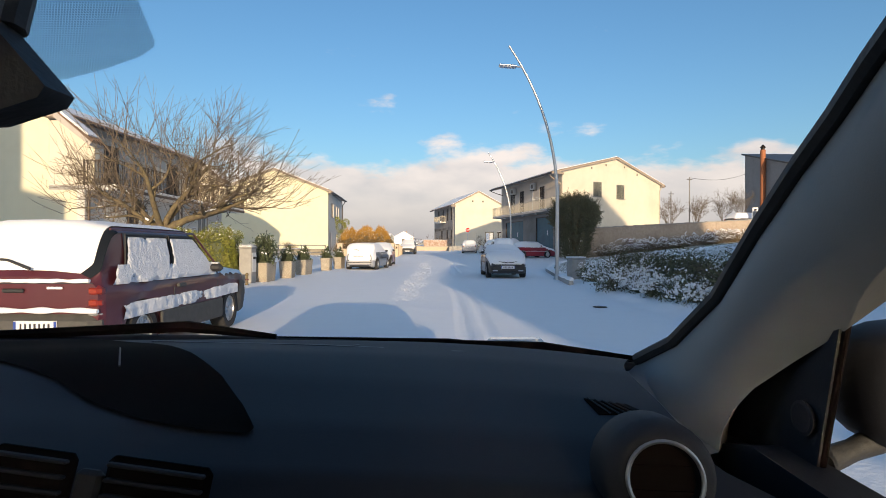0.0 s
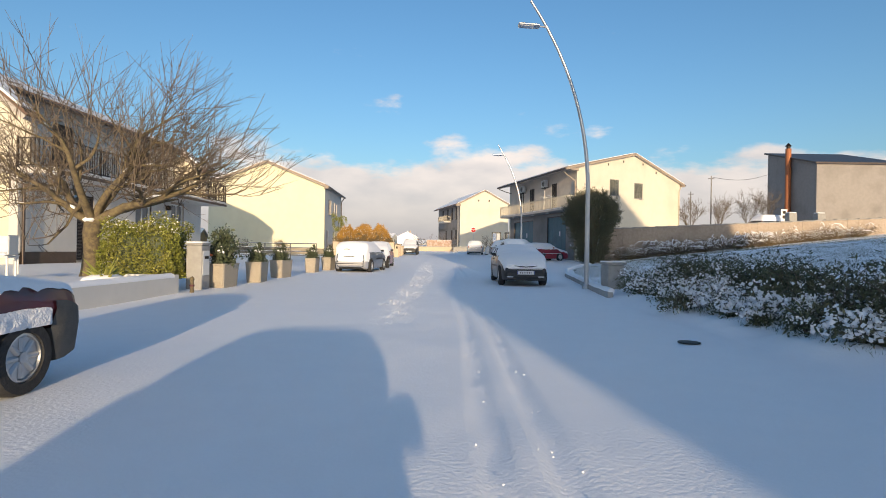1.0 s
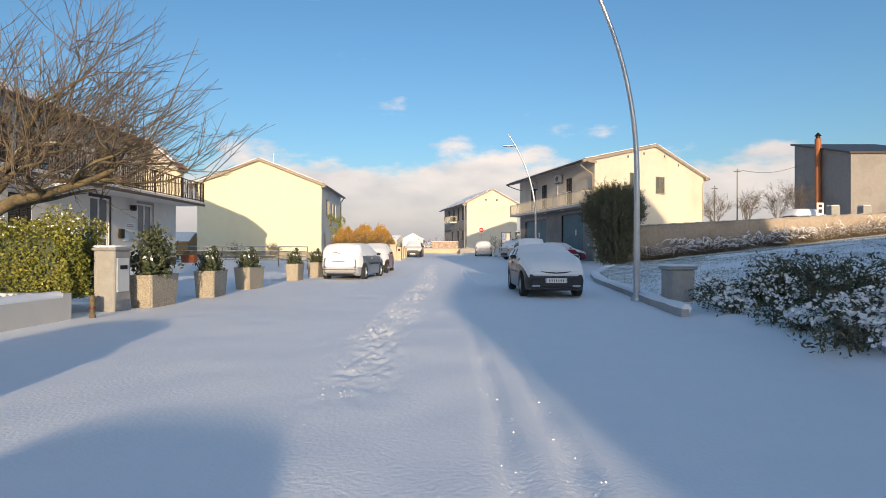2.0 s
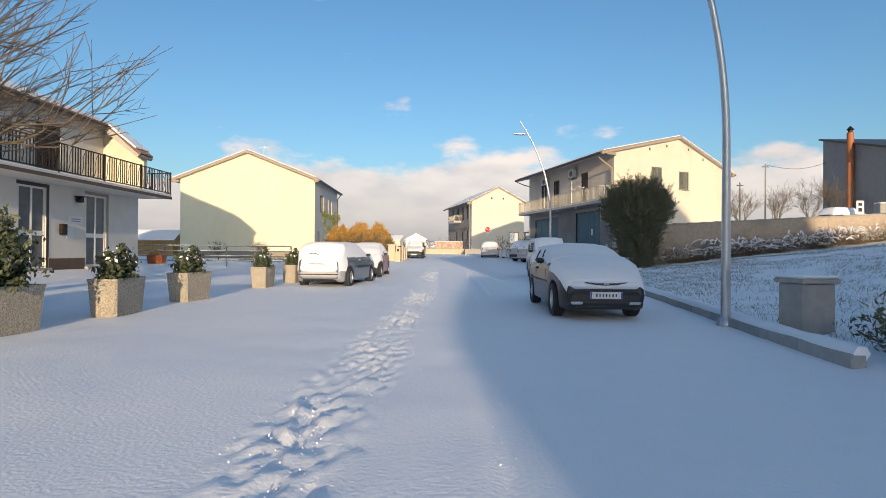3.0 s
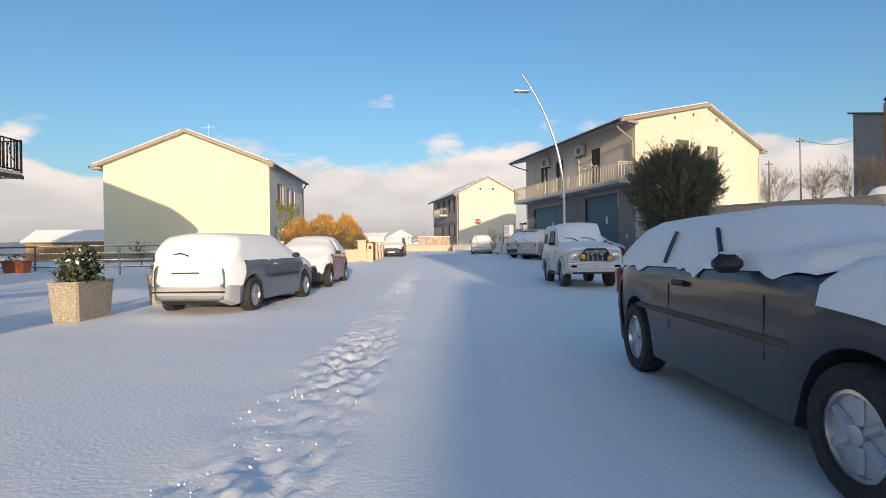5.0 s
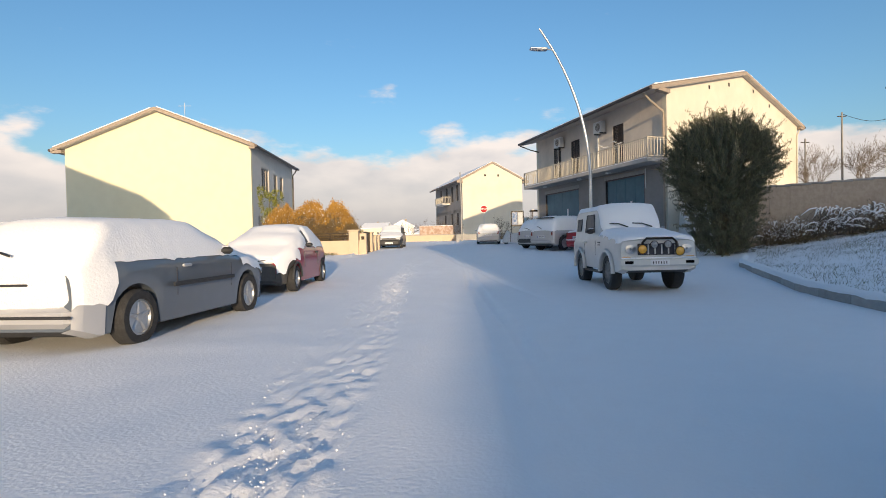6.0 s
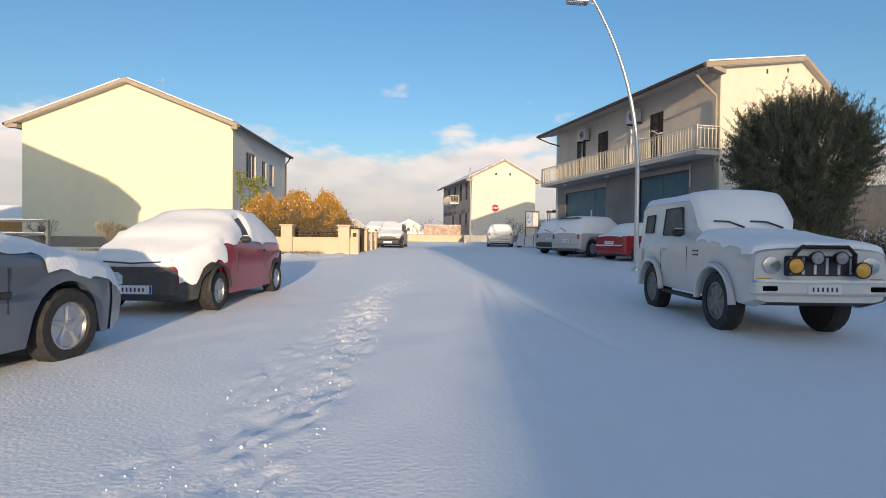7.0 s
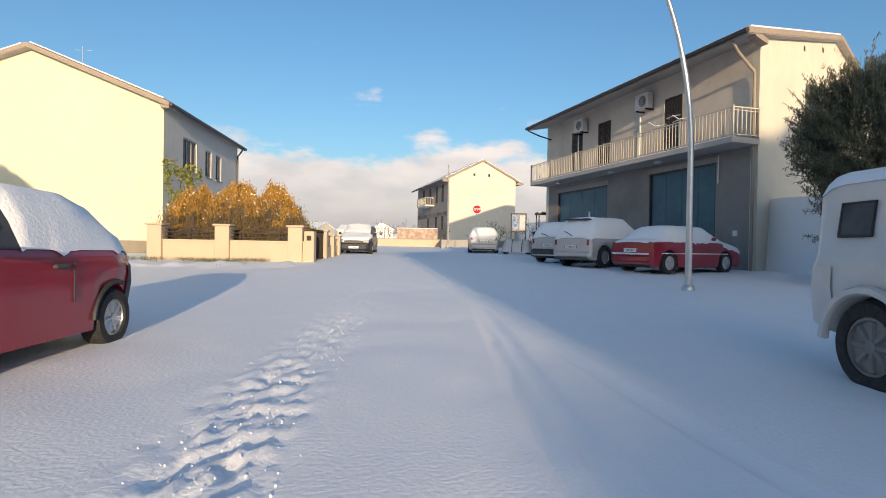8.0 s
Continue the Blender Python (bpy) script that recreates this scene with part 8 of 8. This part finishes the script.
# ---------------------------------------------------------------- the car in which the walk begins
def own_car():
    """A small five-door car, in which the walk begins, its windscreen open towards the street."""
    X, Y = -0.33, -1.77                      # its middle line and its tail
    c = car("small_hatchback", pose(X, Y, 0), "small dark five-door hatchback with centre instruments", PAINT_GREY, 3.76, 1.69,
            belt=[(0, 0.86), (0.2, 0.90), (1.2, 0.84), (2.0, 0.785), (2.6, 0.785), (2.85, 0.785), (3.4, 0.73), (3.76, 0.58)],
            top=[(0, 0.90), (0.08, 1.0), (0.40, 1.42), (0.7, 1.50), (2.05, 1.50), (2.82, 0.88), (3.76, 0.58)],
            roof_w=[(0, 0.70), (0.6, 0.72), (2.05, 0.73), (2.75, 0.76)], wheels=(0.66, 3.02), wheel_r=0.29, ends=0.82,
            glass_side=((0.75, 1.30), (1.38, 2.68)), screen=(2.12, 2.80), rear=(0.10, 0.46), snow=(), trim=PAINT_GREY, seed=41, mirror=None,
            doors=(1.34, 2.45), handles=((1.5, 0.84),), group="", open_cabin=True, category="car", plates=("front", "rear"),
            lamps=[("headlamp", 0.48, 0.72, 0.58, 0.76, "front", LAMP_CLEAR), ("tail_lamp", 0.56, 0.70, 0.70, 0.95, "rear", LAMP_RED)])
    back = Matrix.Translation((-X, -Y, 0))   # lets parts be given in the street's own metres

    def put(name, s, mat, label="", parent=None, smooth=False):
        s.v = [tuple(back @ Vector(v)) for v in s.v]
        return part(name, s, mat, parent or c, label, smooth)

    # dashboard: a wide soft shape, higher towards the screen, with a hooded recess over the middle
    s = Shape()
    xs = np.linspace(-1.03, 0.40, 44)
    prof = [(1.04, 0.0), (0.98, 0.012), (0.86, 0.010), (0.74, -0.002), (0.62, -0.022), (0.54, -0.045), (0.49, -0.085), (0.47, -0.16), (0.50, -0.30), (0.62, -0.42)]

    def crest(x):
        return 0.902 - 0.030 * max(0.0, (x + 0.1) / 0.5) ** 2 - 0.006 * abs(x + 0.33)

    def surface(x, y):
        """Height of the dashboard's top."""
        y = y + 0.05 * ((x + 0.33) / 0.7) ** 2
        z = smooth_table([(b, a) for b, a in reversed(prof[:7])], y)
        return crest(x) + z + 0.014 * math.exp(-((x + 0.50) / 0.33) ** 2 * 1.2 - ((y - 0.80) / 0.10) ** 2)
    rows = []
    ys_ = []
    for (y0, z0), (y1, z1) in zip(prof, prof[1:]):
        for t in np.linspace(0, 1, 7)[:-1]:
            ys_.append((y0 + (y1 - y0) * t, z0 + (z1 - z0) * t))
    ys_.append(prof[-1])
    for y, z in ys_:
        wide = 0.285 + 0.115 * max(0.0, min(1.0, (0.60 - y) / 0.10)) + 0.075 * max(0.0, (y - 0.86) / 0.18) ** 1.6
        for x in (xs + 1.03) * (wide + 1.03) / 1.43 - 1.03:
            bow = 0.05 * ((x + 0.33) / 0.7) ** 2
            s.v.append((x, y - bow, crest(x) + z + 0.014 * math.exp(-((x + 0.50) / 0.33) ** 2 * 1.2 - ((y - 0.80) / 0.10) ** 2)))
    n = len(xs)
    for j in range(len(ys_) - 1):
        for i in range(n - 1):
            s.f.append((j * n + i, j * n + i + 1, (j + 1) * n + i + 1, (j + 1) * n + i))
    dash = put("dashboard", s, DASH, "dark blue-grey moulded dashboard", smooth=50)
    # instrument glass in the recess, its lit pointer bar switched off
    far_edge = [(-0.92, 0.98), (-0.75, 0.985), (-0.60, 0.965), (-0.47, 0.90), (-0.37, 0.815), (-0.29, 0.73), (-0.235, 0.655), (-0.205, 0.605)]
    near_edge = [(-0.92, 0.86), (-0.73, 0.82), (-0.60, 0.765), (-0.50, 0.715), (-0.42, 0.66), (-0.34, 0.62), (-0.26, 0.60), (-0.21, 0.595)]
    s = Shape()
    nu, nv = 28, 8
    for i in range(nu + 1):
        k = i / nu * 7
        j, t = min(6, int(k)), k - min(6, int(k))
        fa, fb = (Vector(e[j]).lerp(Vector(e[j + 1]), t) for e in (far_edge, near_edge))
        for b in range(nv + 1):
            p = fa.lerp(fb, b / nv)
            s.v.append((p.x, p.y, surface(p.x, p.y) + 0.004 - 0.0015 * math.sin(math.pi * b / nv)))
    for i in range(nu):
        for b in range(nv):
            k = i * (nv + 1) + b
            s.f.append((k, k + 1, k + nv + 2, k + nv + 1))
    put("instrument_lens", s, LENS_BLACK, "dark instrument cover", dash, 60)
    put("pointer_bar", Shape().tube([(-0.485, 0.832, surface(-0.485, 0.832) + 0.005), (-0.438, 0.750, surface(-0.438, 0.750) + 0.005)], 0.0013, 6), GREY_PLASTIC, "", dash)
    # defroster slot under the glass, sensor
    put("defroster_slot", Shape().tube([(-0.50, 0.955, 0.911), (-0.2, 0.925, 0.910), (0.04, 0.90, 0.904)], 0.0055, 6), PLATE_INK, "", dash)
    put("light_sensor", Shape().lathe([(0.010, 0), (0.009, 0.004), (0.004, 0.006)], 12, pose(-0.14, 0.93, 0.908)), BLACK_PLASTIC, "", dash)
    # round vent with a bright ring
    v = new("round_vent")
    v.parent = dash
    m = pose(0.194, 0.47, 0.879, 78, 0, -6) @ Matrix.Scale(0.80, 4)
    put("vent_housing", Shape().lathe([(0.066, -0.08), (0.062, -0.02), (0.050, 0.0), (0.043, 0.004), (0.037, 0.003), (0.036, -0.009)], 28, m), DASH, "", v, 50)
    put("vent_ring", Shape().tube([m @ Vector((0.0395 * math.cos(a), 0.0395 * math.sin(a), 0.006)) for a in np.linspace(0, 2 * math.pi, 41)], 0.0021, 6, cap=False), ALLOY, "bright metal ring", v, 50)
    put("vent_mouth", Shape().lathe([(0.0355, -0.012), (0.0355, -0.008), (0.005, -0.008)], 24, m), LENS_BLACK, "", v)
    for k in (-0.014, 0.012):
        put("vent_blade", Shape().box(-0.032, k - 0.001, -0.011, 0.032, k + 0.001, -0.004, m), LENS_BLACK, "", v)
    # demister grille near the pillar
    g = new("demister_grille")
    g.parent = dash
    rim = [Vector(c) for c in ((0.1855, 0.70), (0.238, 0.688), (0.255, 0.664), (0.192, 0.658))]
    k = Shape()
    k.v = [(c.x, c.y, surface(c.x, c.y) + dz) for dz in (-0.004, 0.0012) for c in rim]
    k.f = [(0, 1, 2, 3), (7, 6, 5, 4), (0, 4, 5, 1), (1, 5, 6, 2), (2, 6, 7, 3), (3, 7, 4, 0)]
    put("grille_recess", k, LENS_BLACK, "", g)
    for i in range(6):
        t = (i + 0.5) / 6
        a, b = rim[0].lerp(rim[1], t), rim[3].lerp(rim[2], min(1.0, t + 0.16))
        put("grille_blade", Shape().tube([(a.x, a.y, surface(a.x, a.y) + 0.002), (b.x, b.y, surface(b.x, b.y) + 0.002)], 0.0011, 5), DASH, "", g)
    # two middle vents
    for x0, w, up in ((-0.402, 0.075, 0.012), (-0.300, 0.094, 0.0)):
        v = new("middle_vent")
        v.parent = dash
        mm = pose(x0 + w / 2, 0.495, 0.858 + up, -12, 8)
        put("vent_mouth", Shape().soft_box(-w / 2, -0.012, -0.040, w / 2, 0.0, 0.026, 0.006, mm), LENS_BLACK, "", v)
        for k in range(5):
            put("vent_blade", Shape().soft_box(-w / 2 + 0.004, -0.019, -0.034 + k * 0.013, w / 2 - 0.004, -0.011, -0.0305 + k * 0.013, 0.001, mm), DASH, "", v)
    mm = pose(-0.313, 0.495, 0.856, -12, 8)
    put("hazard_switch", Shape().soft_box(-0.012, -0.016, -0.03, 0.012, -0.004, 0.022, 0.004, mm), DASH, "", dash, 40)
    # right-hand pillar trim and its mirror image
    for sx in (1, -1):
        def q(x):
            return x if sx > 0 else 2 * X - x
        # edge along the screen, and edge along the side window
        inner = [(0.379, 1.02, 0.870), (0.415, 0.95, 0.915), (0.4475, 0.86, 1.002), (0.4545, 0.76, 1.109), (0.452, 0.67, 1.182), (0.4445, 0.595, 1.2285), (0.433, 0.53, 1.267), (0.402, 0.40, 1.322), (0.38, 0.26, 1.42)]
        outer = [(0.380, 0.74, 0.802), (0.385, 0.74, 0.831), (0.394, 0.73, 0.862), (0.410, 0.71, 0.896), (0.433, 0.66, 0.943), (0.4446, 0.60, 0.986), (0.449, 0.55, 1.024), (0.448, 0.47, 1.08), (0.44, 0.22, 1.26)]
        s = Shape()
        # the trim's foot, tucked behind the end of the dashboard
        foot = ((0.345, 1.06, 0.842), (0.300, 0.93, 0.868), (0.278, 0.83, 0.872), (0.265, 0.73, 0.866), (0.268, 0.66, 0.850), (0.300, 0.64, 0.830), (0.372, 0.735, 0.803))
        s.v.extend((q(a), b, h) for a, b, h in foot)
        for k in range(6):
            s.f.append((k, k + 1, 8 + k, 7 + k))
        for a, b in zip(inner, outer):
            a, b = Vector(a), Vector(b)
            for t in np.linspace(0, 1, 7):
                p = a + (b - a) * t
                bulge = -0.028 * math.sin(math.pi * t)
                s.v.append((q(p.x + bulge), p.y, p.z))
        for a, b in zip(inner, outer):
            s.v.append((q(b[0] + 0.05), b[1] + 0.075, b[2] - 0.01))
            s.v.append((q(a[0] + 0.05), a[1], a[2]))
        for i in range(len(inner) - 1):
            r0 = (i + 1) * 7
            for k in range(6):
                s.f.append((r0 + k, r0 + k + 1, r0 + 8 + k, r0 + 7 + k))
            b0 = (len(inner) + 1) * 7
            s.f.append((r0 + 6, b0 + i * 2, b0 + i * 2 + 2, r0 + 13))
            s.f.append((r0, r0 + 7, b0 + i * 2 + 3, b0 + i * 2 + 1))
            s.f.append((b0 + i * 2, b0 + i * 2 + 1, b0 + i * 2 + 3, b0 + i * 2 + 2))
        put("pillar_trim", s, PILLAR_TRIM, "grey moulded windscreen pillar trim", None, 50)
        band = [(q(p[0] - 0.007), p[1] + 0.004, p[2]) for p in inner]
        put("screen_seal", Shape().tube(band, 0.0125, 8), BLACK_PLASTIC, "black glass edge")
        d = new("front_door_trim")
        d.parent = c
        s = Shape().prism([(0.78, 0.30), (0.78, 0.80), (0.70, 0.825), (0.60, 0.823), (-0.4, 0.815), (-0.4, 0.30)], q(0.40), q(0.46), axis="x")
        put("door_panel", s, DASH, "black door panel", d)
        put("sail_panel", Shape().prism([(0.98, 0.78), (0.96, 0.845), (0.88, 0.885), (0.78, 0.925), (0.69, 0.958), (0.60, 0.99), (0.637, 0.815)], q(0.441), q(0.448), axis="x"), DASH, "", d)
        put("window_divider", Shape().tube([(q(0.448), 0.598, 0.995), (q(0.448), 0.638, 0.815)], 0.004, 8), LENS_BLACK, "", d)
        put("tweeter_ring", Shape().lathe([(0.020, 0), (0.021, 0.004), (0.017, 0.005)], 18, pose(q(0.440), 0.655, 0.875, 0, -90 * sx)), DASH, "", d)
        w = new("door_mirror")
        w.parent = c
        mx = q(0.598)
        egg = Shape()
        nu, nv = 22, 12

        def blunt(a):
            return math.copysign(abs(a) ** 0.62, a)
        for i in range(nv + 1):
            lat = -math.pi / 2 + math.pi * i / nv
            for k in range(nu):
                lon = 2 * math.pi * k / nu
                egg.v.append((mx + 0.102 * blunt(math.cos(lat)) * blunt(math.cos(lon)), 0.675 + 0.075 * blunt(math.cos(lat)) * blunt(math.sin(lon)), 0.908 + 0.080 * blunt(math.sin(lat))))
        for i in range(nv):
            for k in range(nu):
                egg.f.append((i * nu + k, i * nu + (k + 1) % nu, (i + 1) * nu + (k + 1) % nu, (i + 1) * nu + k))
        put("mirror_shell", egg, DASH, "black mirror shell", w, 60)
        put("mirror_glass", Shape().soft_box(mx - 0.050, 0.592, 0.850, mx + 0.080, 0.599, 0.966, 0.03), material("mirror_silver", (0.85, 0.87, 0.88), 0.03, metal=1.0) if sx > 0 else bpy.data.materials["mirror_silver"], "", w)
        put("mirror_foot", Shape().tube([(q(0.462), 0.655, 0.822), (q(0.50), 0.665, 0.832), (q(0.54), 0.672, 0.846)], [0.016, 0.013, 0.018], 12), BLACK_PLASTIC, "", w, 60)
    # inside mirror, dotted shade band on the glass
    mi = new("inside_mirror")
    mi.parent = c
    put("mirror_casing", Shape().prism([(-0.365, 1.268), (-0.318, 1.214), (-0.310, 1.204), (-0.316, 1.195), (-0.365, 1.179), (-0.50, 1.175), (-0.52, 1.20), (-0.50, 1.27)], 0.43, 0.465), BLACK_PLASTIC, "", mi, 40)
    put("mirror_stalk", Shape().tube([(-0.36, 0.46, 1.26), (-0.36, 0.48, 1.33)], 0.012, 8), BLACK_PLASTIC, "", mi)
    s = Shape()
    rng = np.random.default_rng(3)
    for i in range(108):
        for k in range(66):
            x, w = -0.585 + 0.0028 * i + (0.0014 if k % 2 else 0), k / 72
            y, z = 0.60 - 0.13 * w, 1.252 + 0.115 * w
            lim = -0.292 - 0.16 * max(0.0, 1 - w / 0.30) ** 1.5
            if x > lim:
                continue
            r = 0.00085
            s.add([(x - r, y + 0.7 * r, z - 0.7 * r), (x + r, y + 0.7 * r, z - 0.7 * r), (x + r, y - 0.7 * r, z + 0.7 * r), (x - r, y - 0.7 * r, z + 0.7 * r)], [(0, 1, 2, 3)])
    tagged(put("shade_dots", s, PLATE_INK, "printed black dots round the mirror foot"), kind="stuff")
    # wipers at the foot of the screen
    for pts in ([(-0.95, 1.06, 0.905), (-0.50, 1.085, 0.922), (-0.32, 1.07, 0.905)], [(0.02, 1.07, 0.892), (0.20, 1.06, 0.886), (0.40, 1.02, 0.868)], [(-0.32, 1.09, 0.895), (0.02, 1.085, 0.888), (0.36, 1.05, 0.868)]):
        put("wiper", Shape().tube(pts, [0.008, 0.012, 0.005], 6), LENS_BLACK, "")
    put("scuttle", Shape().tube([(-1.02, 1.04, 0.885), (-0.6, 1.09, 0.892), (-0.1, 1.09, 0.886), (0.38, 1.03, 0.85)], 0.014, 8), DASH, "", None, 60)
    # roof lining, floor, seats, steering wheel
    put("headliner", Shape().soft_box(-0.90, -1.15, 1.455, 0.24, 0.26, 1.475, 0.008), HEADLINER)
    put("cabin_floor", Shape().soft_box(-1.02, -1.4, 0.20, 0.36, 0.95, 0.24, 0.01), CAR_CLOTH)
    for x in (-0.70, 0.03):
        se = new("front_seat")
        se.parent = c
        put("cushion", Shape().soft_box(x - 0.24, -0.62, 0.30, x + 0.24, -0.12, 0.52, 0.06), CAR_CLOTH, "", se, 50)
        put("backrest", Shape().soft_box(x - 0.23, -0.07, 0.0, x + 0.23, 0.07, 0.60, 0.06, pose(0, -0.66, 0.45, 14)), CAR_CLOTH, "", se, 50)
        put("headrest", Shape().soft_box(x - 0.13, -0.05, 0.62, x + 0.13, 0.05, 0.80, 0.05, pose(0, -0.66, 0.45, 14)), CAR_CLOTH, "", se, 50)
    rb = new("rear_bench")
    rb.parent = c
    put("cushion", Shape().soft_box(-0.98, -1.35, 0.28, 0.32, -0.95, 0.50, 0.05), CAR_CLOTH, "", rb, 50)
    put("backrest", Shape().soft_box(-0.98, -1.50, 0.45, 0.32, -1.36, 1.20, 0.05), CAR_CLOTH, "", rb, 50)
    for x in (-0.75, -0.33, 0.09):
        put("headrest", Shape().soft_box(x - 0.17, -1.50, 1.18, x + 0.17, -1.40, 1.32, 0.05), CAR_CLOTH, "", rb, 50)
    st = new("steering_wheel")
    st.parent = c
    mm = pose(-0.72, 0.26, 0.80, 65)
    ring = [tuple(mm @ Vector((0.18 * math.cos(a), 0.18 * math.sin(a), 0))) for a in np.linspace(0, 2 * math.pi, 33)]
    put("rim", Shape().tube(ring, 0.015, 8, cap=False), BLACK_PLASTIC, "", st, 60)
    put("hub", Shape().lathe([(0.07, -0.03), (0.075, 0.0), (0.05, 0.02)], 20, mm), BLACK_PLASTIC, "", st, 50)
    for a in (0.4, math.pi - 0.4, -math.pi / 2):
        put("spoke", Shape().tube([tuple(mm @ Vector((0.06 * math.cos(a), 0.06 * math.sin(a), 0))), tuple(mm @ Vector((0.175 * math.cos(a), 0.175 * math.sin(a), 0)))], 0.014, 6), BLACK_PLASTIC, "", st)
    put("steering_column", Shape().tube([tuple(mm @ Vector((0, 0, -0.02))), tuple(mm @ Vector((0, 0, -0.32)))], 0.04, 10), BLACK_PLASTIC, "", st)
    return c


own_car()
